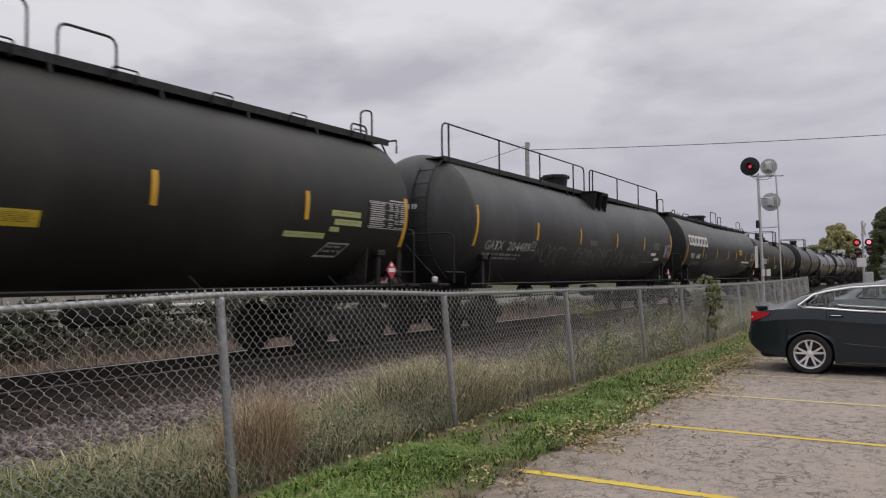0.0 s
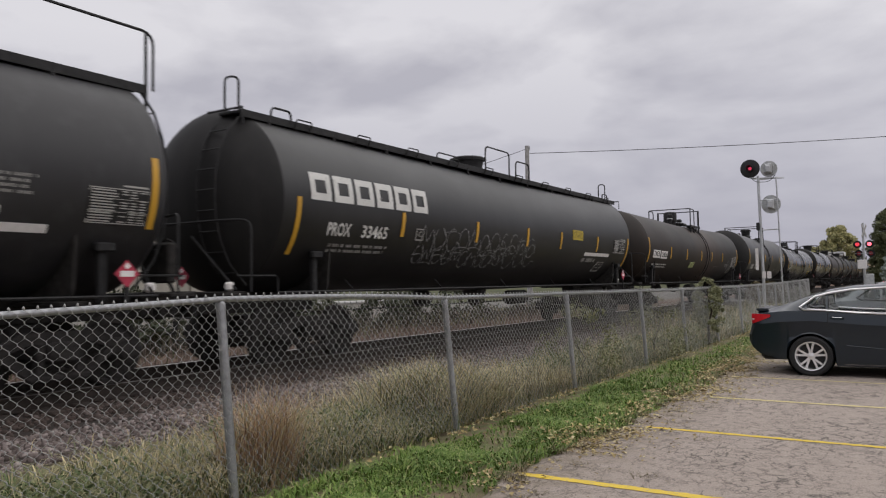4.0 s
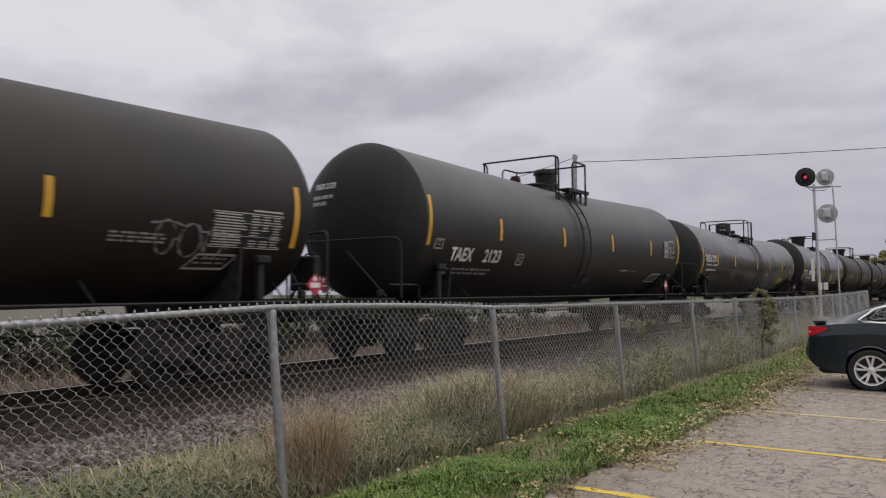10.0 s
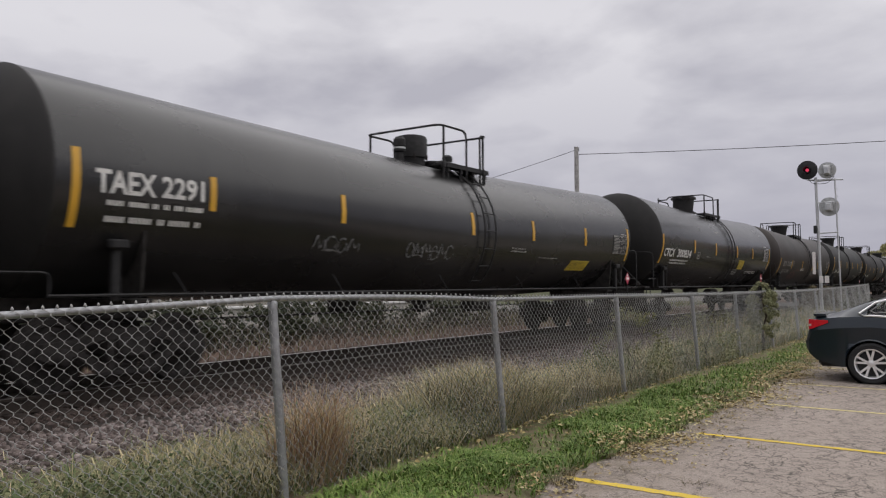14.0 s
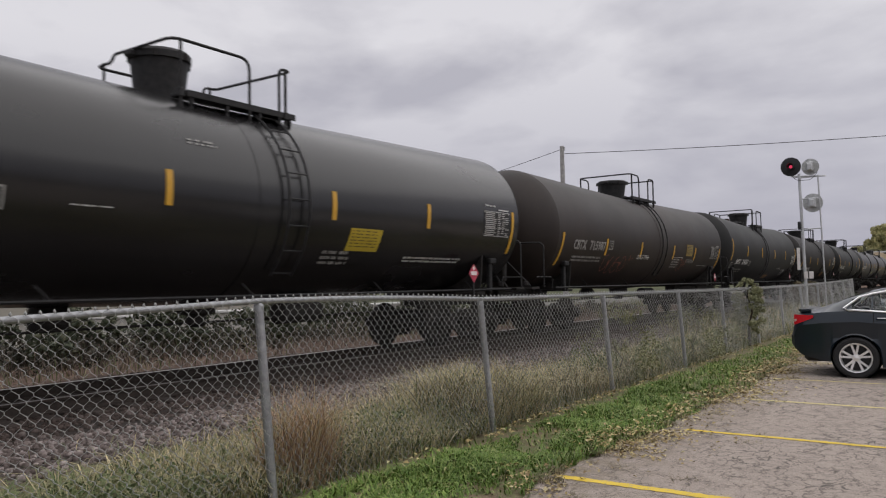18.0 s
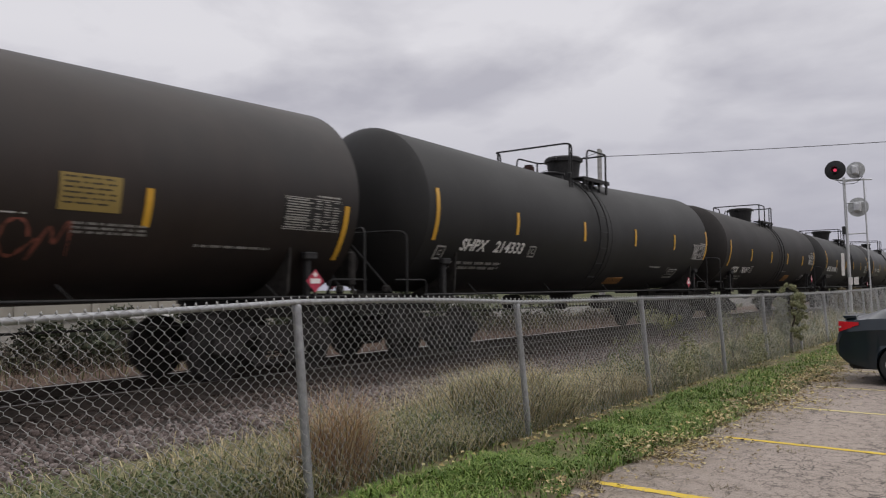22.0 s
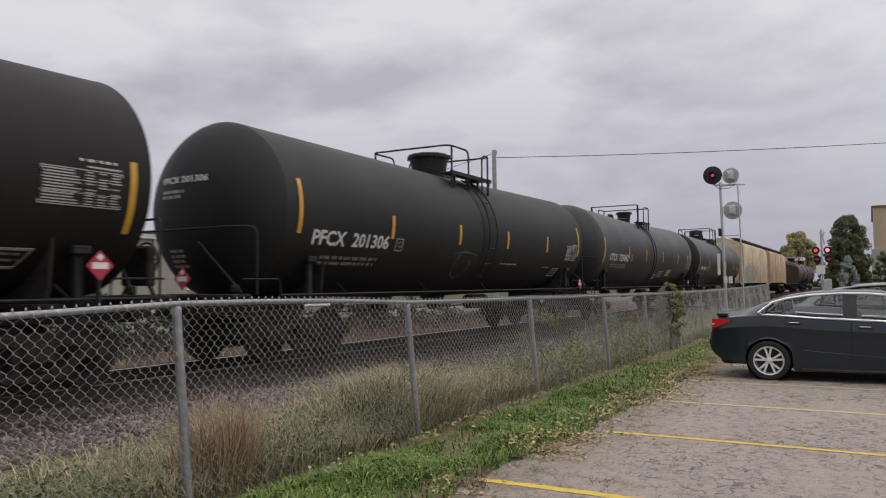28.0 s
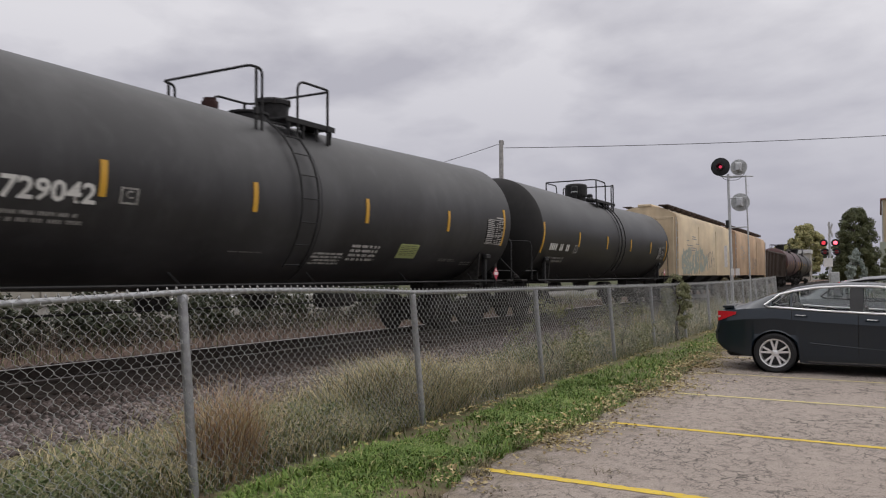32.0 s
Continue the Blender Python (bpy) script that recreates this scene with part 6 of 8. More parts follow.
# strip spacing and marks are metres behind the front strip; heights above the rail
P5 = (3.1, 6.1, 9.15, 12.2)
CARS = [
    dict(h=-103.9, tops=(4.1, 4.08), D=15.75, tail=0.08, mat="first", head=0.6, R=1.56, walkway="open", seed=1, strips=(3.7, 6.78, 9.83, 12.85), strip_z=2.40, end_strip_z=(1.8, 2.75), label="weathered olive-black tank car with a top walkway", band=False,
         marks=[("sticker", 7.2, 8.33, 1.80, 1.99), ("table", 14.55, 15.72, 2.12, 2.62, 8), ("lime", 13.5, 14.3, 2.27, 2.37), ("lime", 13.6, 14.35, 2.12, 2.22), ("lime", 13.5, 13.75, 2.0, 2.08), ("lime", 12.4, 13.4, 1.87, 1.96), ("frame", 13.45, 14.05, 1.56, 1.81, 0.25), ("placard", 15.3, 15.3, 1.33, 0.18)]),
    dict(h=-85.19, tops=(4.15, 4.02), D=16.6, mat="grey", head=0.6, tail=0.12, head_front=0.95, R=1.56, walkway="railed", seed=2, strips=(3.35, 6.47, 9.82, 12.92), strip_z=2.40, end_strip_z=(1.92, 2.86), label="faded grey-black tank car with a railed walkway and graffiti", band=False, text_mat="dim", pale=True,
         text=[("GATX", 0.55, 1.52, 1.85, 0.25), ("204489", 1.74, 3.05, 1.85, 0.25)],
         marks=[("frame", 3.1, 3.36, 1.88, 2.12), ("dim", 0.55, 2.75, 1.60, 1.78, 2), ("dim", 7.3, 7.9, 2.14, 2.30, 3), ("scrawl", 3.4, 5.4, 1.5, 2.1, 4, 0.035, "graffiti"), ("scrawl", 6.2, 8.4, 1.5, 2.1, 5, 0.035, "graffiti"), ("scrawl", 8.4, 10.6, 1.42, 2.15, 4, 0.04, "graffiti"), ("scrawl", 10.9, 12.8, 1.5, 2.0, 4, 0.035, "graffiti"), ("scrawl", 13.0, 13.9, 1.80, 2.2, 9, 0.04, "graffiti"),
                ("dim", 14.1, 15.0, 2.2, 2.46, 4), ("table", 15.65, 16.5, 1.96, 2.40, 9), ("card", 14.0, 14.6, 1.98, 2.08), ("card", 14.6, 15.2, 1.80, 1.90), ("dim", 13.1, 14.6, 1.68, 1.76, 1), ("placard", 16.2, 16.2, 1.32, 0.18)],
         front=[("text", -0.5, 0.55, 2.74, 2.87, "GATX 204489"), ("bars", -0.4, 0.4, 2.5, 2.67, 2), ("placard", -0.3, 0, 1.26, 0.17, 0)]),
    dict(h=-65.78, nose=0.26, tops=(4.15, 4.06), D=16.95, mat="black", head=0.72, R=1.56, walkway="open", seed=3, strips=(3.03, 6.05, 8.77, 11.0, 13.95), strip_z=2.31, end_strip_z=(1.66, 2.6), label="black tank car with a large white wordmark and graffiti", band=False, pale=True,
         text=[("PROX  33465", 0.78, 2.54, 2.0, 0.245)],
         marks=[("logo", 0.28, 3.98, 2.58, 3.05), ("dim", 0.9, 2.71, 1.69, 1.87, 2), ("frame", 3.45, 3.8, 2.02, 2.26), ("scrawl", 3.7, 9.3, 1.75, 2.35, 11, 0.035, "graffiti"), ("scrawl", 3.6, 9.0, 1.5, 1.95, 14, 0.03, "graffiti"), ("scrawl", 6.5, 9.4, 1.5, 2.2, 6, 0.03, "graffiti"), ("sticker", 11.85, 12.65, 2.37, 2.66), ("card", 13.0, 15.2, 1.93, 2.03), ("dim", 12.9, 14.1, 1.74, 1.86, 1, 0.9), ("frame", 14.35, 14.95, 1.46, 1.76, 0.12), ("table", 15.5, 16.62, 2.08, 2.50, 9), ("placard", 16.45, 16.45, 1.34, 0.19)],
         front=[("text", -1.1, -0.5, 3.05, 3.15, "PROX 33465"), ("bars", -1.1, -0.45, 2.75, 2.95, 2), ("placard", 0.1, 0, 1.3, 0.17, 0)]),
    dict(h=-45.84, tops=(3.92, 3.81), D=17.08, R=1.45, head=0.75, mat="rusty", seed=4, gear=(-0.38, 0.50, 1.25, 1.54, 0.95, -0.11), rail_w=1.0, rail_h=0.81, dome_r=0.31, dome_h=0.70, strips=(3.1, 5.77, 8.5, 10.7, 13.2), strip_z=2.28, end_strip_z=(1.86, 2.8), valves=True, label="rust-stained brown-black tank car with white number panels", band=False,
         text=[("TAEX", 0.64, 1.45, 2.10, 0.20), ("2426", 1.75, 2.48, 2.08, 0.20)], text_mat="dark",
         marks=[("card", 0.57, 1.52, 2.03, 2.34), ("card", 1.65, 2.54, 2.01, 2.32), ("white", 0.65, 2.82, 1.62, 1.81, 2), ("lime", 6.5, 7.25, 1.70, 1.95, 0.12), ("table", 15.5, 16.8, 1.82, 2.32, 9), ("dim", 11.5, 12.6, 1.76, 1.80, 1), ("dim", 14.0, 14.8, 1.80, 1.95, 3), ("scrawl", 14.6, 15.8, 1.6, 2.15, 7, 0.035, "graffiti"), ("frame", 15.3, 16.0, 1.50, 1.72, 0.2), ("placard", 17.4, 17.4, 1.28, 0.18)],
         front=[("card", -0.88, 0.34, 2.88, 3.07, 0), ("text", -0.82, 0.28, 2.92, 3.03, "TAEX 2426"), ("bars", -0.85, 0.2, 2.60, 2.80, 2), ("placard", -0.7, 0, 1.25, 0.16, 0), ("bars", -0.66, 0.06, 1.60, 1.92, 4)]),
    dict(h=-25.4, tops=(4.17, 3.99), D=14.58, head=0.76, mat="black", seed=5, gear=(-1.15, -0.86, -0.03, 0.92, -0.38, 0.52), rail_w=1.1, rail_h=0.77, strips=(2.62, 5.74, 8.82, 11.9), strip_z=2.51, end_strip_z=(2.06, 3.02), label="black tank car with yellow strips and a white number", dome_r=0.30, dome_h=0.68,
         text=[("TAEX", 0.84, 1.66, 1.79, 0.30), ("2123", 2.07, 2.75, 1.79, 0.30)],
         marks=[("frame", 3.43, 3.75, 1.76, 2.02), ("dim", 0.74, 2.64, 1.50, 1.66, 2), ("frame", 0.2, 0.5, 2.0, 2.2), ("table", 13.1, 14.15, 2.25, 2.77, 11), ("white", 9.7, 11.0, 1.73, 1.77, 1), ("frame", 12.35, 13.2, 1.45, 1.71, 0.25), ("ring", 11.8, 12.05, 1.62, 1.76), ("dim", 7.3, 7.8, 1.40, 1.5, 2), ("placard", 13.38, 13.38, 1.33, 0.18)],
         front=[("text", -0.75, -0.1, 3.2, 3.32, "TAEX 2123"), ("bars", -0.75, -0.1, 2.85, 3.1, 2), ("placard", -0.3, 0, 1.32, 0.17, 0)]),
    dict(h=-7.48, tops=(3.95, 3.74), D=17.08, R=1.48, head=0.75, mat="dusty", seed=6, gear=(-0.50, 0.50, 1.05, 1.30, 0.57, -0.15), rail_w=1.0, rail_h=0.79, dome_r=0.34, dome_h=0.70, nose=0.15, strips=(1.96, 4.6, 8.57, 11.19, 14.1), strip_z=2.40, end_strip_z=(1.84, 2.78), valves=True, label="dusty black tank car with bold white lettering", band=False,
         text=[("TAEX", 0.24, 1.07, 2.27, 0.29), ("2291", 1.15, 1.81, 2.27, 0.29)],
         marks=[("white", 0.4, 1.92, 2.12, 2.19, 1, 0.9), ("white", 0.4, 1.88, 1.92, 2.0, 1, 0.9), ("scrawl", 3.98, 5.08, 1.66, 1.95, 6, 0.03, "graffiti"), ("scrawl", 6.38, 7.93, 1.62, 1.95, 7, 0.03, "graffiti"), ("dim", 10.2, 10.9, 1.85, 1.98, 2), ("dim", 11.6, 12.6, 1.76, 1.80, 1), ("sticker", 13.41, 14.5, 1.51, 1.76, 0.15), ("table", 16.0, 17.0, 2.02, 2.54, 5), ("placard", 16.9, 16.9, 1.30, 0.18)],
         front=[("text", -0.76, 0.09, 3.06, 3.18, "TAEX 2291"), ("bars", -0.83, -0.09, 2.6, 2.78, 2), ("bars", -0.5, 0.0, 1.6, 1.9, 4)]),
    dict(h=12.46, tops=(4.22, 4.06), D=15.33, tail=0.30, mat="gloss", seed=7, gear=(-1.03, 0.39, 1.02, 1.28, 0.75, -0.56), rail_w=0.95, rail_h=0.74, kink=True, strips=(3.38, 6.12, 9.3, 12.0), strip_z=2.48, end_strip_z=(1.84, 2.78), label="glossy black tank car with bold white lettering", dome_r=0.44, dome_h=0.76,
         text=[("CTCX", 0.2, 1.25, 2.06, 0.29), ("300834", 1.53, 3.02, 2.06, 0.29)],
         marks=[("white", 0.94, 2.87, 1.80, 1.98, 2), ("frame", 3.67, 4.05, 2.05, 2.31), ("white", 4.8, 5.36, 2.14, 2.17, 1), ("sticker", 9.75, 10.6, 1.76, 2.14, 0.04), ("table", 14.08, 15.15, 2.2, 2.74, 10), ("white", 11.5, 13.5, 1.58, 1.70, 2), ("white", 14.15, 14.6, 2.84, 2.88, 1, 0.9), ("dim", 9.2, 9.9, 1.5, 1.75, 3), ("dim", 6.5, 7.0, 3.1, 3.2, 2), ("placard", 13.7, 13.7, 1.38, 0.2)],
         front=[("text", -0.77, 0.59, 3.12, 3.26, "CTCX 300834"), ("bars", -0.59, 0.26, 2.8, 3.0, 2), ("bars", -0.5, 0.1, 1.6, 2.15, 6), ("placard", -0.3, 0, 1.28, 0.19, 0)]),
    dict(h=30.40, tops=(4.2, 4.08), D=15.43, shift=0.33, tail=0.26, head_front=0.85, mat="brown", seed=8, gear=(-0.9, -0.08, 0.83, 1.50, 0.30, -0.19), rail_w=0.93, strips=(2.78, 5.67, 9.0, 11.62), rail_h=0.77, strip_z=2.17, front_strip=0.15, end_strip_z=(1.62, 2.46), label="dark brown tank car with rust-red graffiti", dome_r=0.48, dome_h=0.64,
         text=[("CBTX", 0.51, 1.33, 2.05, 0.27), ("715987", 1.58, 2.69, 2.05, 0.27)], text_mat="dim",
         marks=[("dim", 0.6, 2.6, 1.70, 1.88, 2), ("frame", 2.95, 3.23, 2.1, 2.36), ("scrawl", 2.8, 5.1, 1.42, 2.0, 7, 0.035, "graffiti_red"), ("white", 5.4, 6.5, 1.85, 2.0, 3), ("dim", 9.0, 9.9, 1.6, 1.95, 4), ("mustard", 10.5, 11.25, 2.07, 2.49), ("scrawl", 9.9, 10.7, 1.5, 2.0, 7, 0.04, "graffiti_red"), ("white", 9.0, 10.3, 1.98, 2.01, 1), ("dim", 10.7, 11.7, 1.8, 1.95, 3), ("dim", 12.4, 13.8, 1.70, 1.76, 1), ("table", 13.8, 14.95, 2.04, 2.52, 5), ("placard", 14.45, 14.45, 1.27, 0.18)],
         front=[("text", -0.95, 0.05, 2.93, 3.05, "CBTX 715987"), ("bars", -0.85, -0.05, 2.68, 2.86, 2), ("placard", -0.75, 0, 1.28, 0.18, 0)]),
    dict(h=48.1, tops=(4.28, 4.09), D=15.4, head=0.5, head_front=0.64, tail=0.07, mat="matt", seed=9, gear=(-1.48, -1.22, -0.36, 0.91, -0.63, 0.38), rail_w=1.08, rail_h=0.76, strips=(2.97, 6.15, 9.3, 12.35), strip_z=2.51, end_strip_z=(2.04, 3.0), slant=0.22, front_strip=0.13, label="matt black tank car with white italic number", dome_r=0.48, dome_h=0.73,
         text=[("SHPX", 1.02, 1.97, 1.88, 0.26), ("214333", 2.2, 3.38, 1.88, 0.26)],
         marks=[("frame", 3.55, 3.9, 1.82, 2.06), ("dim", 0.95, 2.87, 1.50, 1.68, 2), ("frame", 0.3, 0.6, 1.7, 1.95), ("table", 14.1, 15.3, 2.04, 2.52, 8), ("white", 10.86, 11.74, 1.69, 1.75, 1), ("ring", 12.35, 12.6, 1.6, 1.76), ("amber", 8.3, 9.4, 1.24, 1.40), ("frame", 12.6, 13.3, 1.43, 1.69, 0.12), ("placard", 13.7, 13.7, 1.26, 0.18)],
         front=[("text", -0.8, -0.05, 3.12, 3.24, "SHPX 214333"), ("bars", -0.75, -0.1, 2.85, 3.0, 2), ("placard", -0.2, 0, 1.32, 0.19, 0)]),
    dict(h=66.36, tops=(4.23, 4.10), nose=0.33, tail=0.29, gear=(-1.1, -0.05, 0.75, 1.25, 0.32, -0.25), rail_h=0.70, dome_h=0.62, D=14.6, mat="brown_matt", seed=10, strips=(2.85, 5.95, 8.85, 11.97), strip_z=2.36, end_strip_z=(1.9, 2.85), label="dark brown-black tank car with white number", dome_r=0.5,
         text=[("CBTX", 0.74, 1.62, 1.66, 0.27), ("742057", 1.95, 3.05, 1.66, 0.27)],
         marks=[("dim", 0.7, 2.6, 1.38, 1.55, 2), ("frame", 3.2, 3.46, 1.68, 1.93), ("dim", 8.2, 9.2, 1.75, 1.8, 1), ("amber", 9.3, 10.25, 1.36, 1.62), ("table", 13.27, 14.42, 2.2, 2.66, 9), ("frame", 12.75, 13.35, 1.42, 1.66, 0.15), ("white", 13.8, 14.4, 2.76, 2.80, 1, 0.9), ("placard", 14.15, 14.15, 1.46, 0.2)],
         front=[("text", -0.6, 0.6, 2.98, 3.11, "CBTX 742057"), ("bars", -0.45, 0.3, 2.72, 2.9, 2), ("bars", -0.4, 0.3, 1.74, 1.86, 2), ("placard", 0.45, 0, 1.42, 0.18, 0)]),
    dict(h=84.34, nose=0.15, front_strip=0.08, tops=(4.14, 4.07), D=14.5, mat="matt", seed=11, gear=(-0.99, 0.06, 0.84, 1.31, 0.42, -0.02), rail_w=1.14, rail_h=0.64, dome_h=0.61, strips=(3.03, 6.0, 8.78, 11.67), strip_z=2.38, end_strip_z=(2.1, 3.05), label="black tank car with white number and faint green graffiti", dome_r=0.52,
         text=[("PFCX", 0.48, 1.47, 1.92, 0.29), ("201306", 1.68, 2.94, 1.92, 0.29)],
         marks=[("dim", 0.87, 2.78, 1.54, 1.74, 2), ("frame", 3.2, 3.49, 1.90, 2.16), ("scrawl", 5.95, 6.85, 1.35, 2.1, 4, 0.03, "graffiti_green"), ("white", 8.6, 9.7, 1.71, 1.76, 1), ("white", 11.6, 12.3, 1.68, 1.72, 1), ("frame", 12.6, 13.1, 1.44, 1.69, 0.12), ("table", 13.35, 14.35, 1.96, 2.42, 9), ("ring", 12.9, 13.15, 1.55, 1.7), ("placard", 14.75, 14.75, 1.18, 0.19)],
         front=[("text", -0.72, 0.43, 2.98, 3.10, "PFCX 201306"), ("bars", -0.69, 0.0, 2.70, 2.88, 2), ("bars", -0.6, -0.1, 1.50, 1.85, 4), ("placard", -0.05, 0, 1.32, 0.2, 0)]),
    dict(h=101.86, tops=(4.19, 4.05), D=15.3, mat="grey", seed=12, brake_stand=True, gear=(-1.25, -0.97, -0.05, 0.94, -0.40, 0.48), rail_w=1.07, rail_h=0.72, strips=(3.25, 6.0, 9.07, 12.3), strip_z=2.42, end_strip_z=(1.96, 2.9), label="faded dark grey tank car with white number", dome_r=0.32, dome_h=0.57,
         text=[("CTCX", 0.7, 1.7, 2.07, 0.28), ("729042", 1.94, 3.17, 2.07, 0.28)],
         marks=[("dim", 0.97, 3.17, 1.78, 1.95, 2), ("frame", 3.45, 3.8, 2.12, 2.34), ("dim", 5.69, 6.49, 1.54, 1.57, 1), ("white", 7.74, 8.7, 1.37, 1.6, 4), ("white", 8.81, 9.77, 1.44, 1.77, 4), ("lime", 10.5, 11.25, 1.55, 1.84), ("table", 14.3, 15.25, 1.98, 2.60, 8), ("dim", 12.4, 13.2, 1.5, 1.57, 2), ("dim", 13.6, 14.2, 1.42, 1.52, 2), ("placard", 14.9, 14.9, 1.22, 0.17)],
         front=[("text", -0.5, 0.65, 2.97, 3.09, "CTCX 729042"), ("bars", -0.42, 0.32, 2.68, 2.86, 2), ("bars", -0.4, 0.13, 1.9, 2.02, 2)]),
    dict(h=119.96, D=15.0, mat="black", seed=13, strips=P5, strip_z=2.35, end_strip_z=(1.85, 2.75), label="black tank car with white number panel", dome_r=0.42, valves=True,
         marks=[("white", 0.6, 2.4, 1.9, 2.15, 1, 0.8), ("dim", 0.7, 2.2, 1.55, 1.75, 2), ("frame", 2.7, 3.0, 1.9, 2.15), ("table", 13.5, 14.6, 1.9, 2.4, 6), ("placard", 14.8, 14.8, 1.3, 0.18)], front=[]),
]
M["tan"] = tank_paint("faded tan hopper paint", (0.66, 0.54, 0.37), dust=(0.46, 0.31, 0.19), dusty=0.45, rust=0.10, rough=0.6)
M["tan_rusty"] = tank_paint("rust-streaked tan paint", (0.58, 0.41, 0.27), dust=(0.38, 0.21, 0.12), dusty=0.6, rust=0.25, rough=0.65)
M["brown2"] = tank_paint("rusty brown", (0.065, 0.046, 0.038), dust=(0.10, 0.075, 0.06), dusty=0.2, rust=0.2, rough=0.7)
M["maroon"] = tank_paint("maroon brown", (0.055, 0.016, 0.016), dust=(0.06, 0.035, 0.03), dusty=0.25, rough=0.5)

MOVING = []
for spec in CARS:
    MOVING.append((tank_car(spec), spec["h"] + spec["D"] / 2))
MOVING.append((hopper_car(dict(L=17.6, mat=M["tan"], seed=3, label="faded tan covered hopper car with rust streaks")), 144.8))
MOVING.append((hopper_car(dict(L=17.6, mat=M["tan_rusty"], seed=7, label="rust-streaked orange tan covered hopper car")), 162.6))
MOVING.append((box_wagon(dict(L=17.0, h=3.3, mat=M["brown2"], label="dark brown high-sided gondola car")), 180.2))
MOVING.append((tank_car(dict(h=190.2, D=15.0, mat="maroon", seed=14, strips=P5, label="dull maroon tank car behind the gondola")), 197.7))
MOVING.append((tank_car(dict(h=208.0, D=15.0, mat="brown", seed=15, strips=P5, label="dark brown tank car at the end of the view")), 215.5))


# ---------------------------------------------------------------- signals
def signal_head(parent, x, z, r, lit):
    y = 37.7
    s = -1 if lit else 1
    mat = M["dark"] if lit else M["alu_dull"]
    disc = part("target_disc", MB().lathe((x, y, z), (0, s, 0), [(0, r), (0.015, r), (0.02, r * 0.97), (0.02, 0.12)], 32, True, False), mat, parent, "round black target" if lit else "back of a grey round target", smooth=30)
    part("hood", MB().lathe((x, y, z), (0, s, 0), [(0.02, 0.15), (0.30, 0.16), (0.30, 0.14), (0.04, 0.13)], 18, False, False), mat, disc)
    part("lens", MB().lathe((x, y, z), (0, s, 0), [(0.02, 0.075), (0.05, 0.06)], 16), M["lamp_signal"] if lit else M["dark"], disc, "small red lens" if lit else "")
    if not lit:
        part("housing", MB().box(x, y - 0.14, z, 0.28, 0.24, 0.42, 0.03).box(x, y - 0.29, z - 0.02, 0.2, 0.08, 0.3, 0.02), M["alu"], disc, "pale lamp housing")
        for a in range(4):
            t = a * math.pi / 2 + 0.6
            part("stay", MB().tube([(x, y - 0.1, z), (x + r * 0.9 * math.cos(t), y - 0.01, z + r * 0.9 * math.sin(t))], 0.012, 4), M["alu"], disc)
    else:
        part("housing", MB().box(x, y + 0.14, z, 0.28, 0.24, 0.42, 0.03), M["dark"], disc)


def make_signal():
    root = thing("railway_signal", "silver two-headed railway signal mast showing red", "railway signal")
    X, Yp = -6.0, 37.7
    part("mast", MB().cyl((X + 0.12, Yp, -0.1), (X, Yp, 6.3), 0.075, 0.06, 12), M["alu"], root, smooth=40)
    part("base", MB().box(X + 0.12, Yp, 0.1, 0.6, 0.6, 0.5, 0.03), M["alu_dull"], root)
    part("ladder_rail", MB().tube([(X + 0.92, Yp, -0.05), (X + 0.77, Yp, 6.2)], 0.035, 6), M["alu"], root)
    for z in (3.78, 5.15, 6.12):
        part("cross_bar", MB().tube([(X + 0.05, Yp, z), (X + 0.82, Yp, z + 0.02)], 0.03, 6), M["alu"], root)
    part("cross_bar", MB().tube([(X - 0.35, Yp, 6.22), (X + 1.1, Yp, 6.12)], 0.035, 6), M["alu"], root)
    for z in np.arange(0.6, 6.0, 0.32):
        part("ladder_step", MB().tube([(X + 0.85, Yp - 0.2, z), (X + 0.85, Yp + 0.2, z)], 0.012, 4), M["alu"], root)
    signal_head(root, X - 0.33, 6.66, 0.43, True)
    signal_head(root, X + 0.48, 6.58, 0.37, False)
    signal_head(root, X + 0.52, 4.95, 0.42, False)
    for (x, z) in ((X - 0.33, 6.3), (X + 0.5, 6.28)):
        part("bracket", MB().tube(bend([(x, Yp + 0.1, z + 0.1), (x + 0.1, Yp + 0.1, z - 0.12), (X + 0.05, Yp, z - 0.15)], 0.1), 0.022, 5), M["alu"], root)
    part("cable_loop", MB().tube(bend([(X - 0.35, Yp, 6.3), (X - 0.1, Yp - 0.1, 6.0), (X + 0.5, Yp - 0.1, 5.98), (X + 0.75, Yp, 6.3)], 0.25), 0.012, 5), M["dark"], root)
    part("relay_box", MB().box(X - 0.05, Yp - 0.12, 3.95, 0.13, 0.14, 0.36, 0.02), M["dark"], root, "black relay box")
    part("plate", MB().box(X - 0.14, Yp - 0.1, 2.45, 0.13, 0.02, 1.0, 0.005), M["card"], root, "tall white plate")
    part("plate", MB().box(X + 0.14, Yp - 0.1, 1.72, 0.16, 0.02, 0.32, 0.005), M["card"], root, "small white plate")
    part("plate", MB().box(X + 0.36, Yp - 0.1, 1.72, 0.18, 0.02, 0.32, 0.005), M["card"], root, "small white plate")


make_signal()


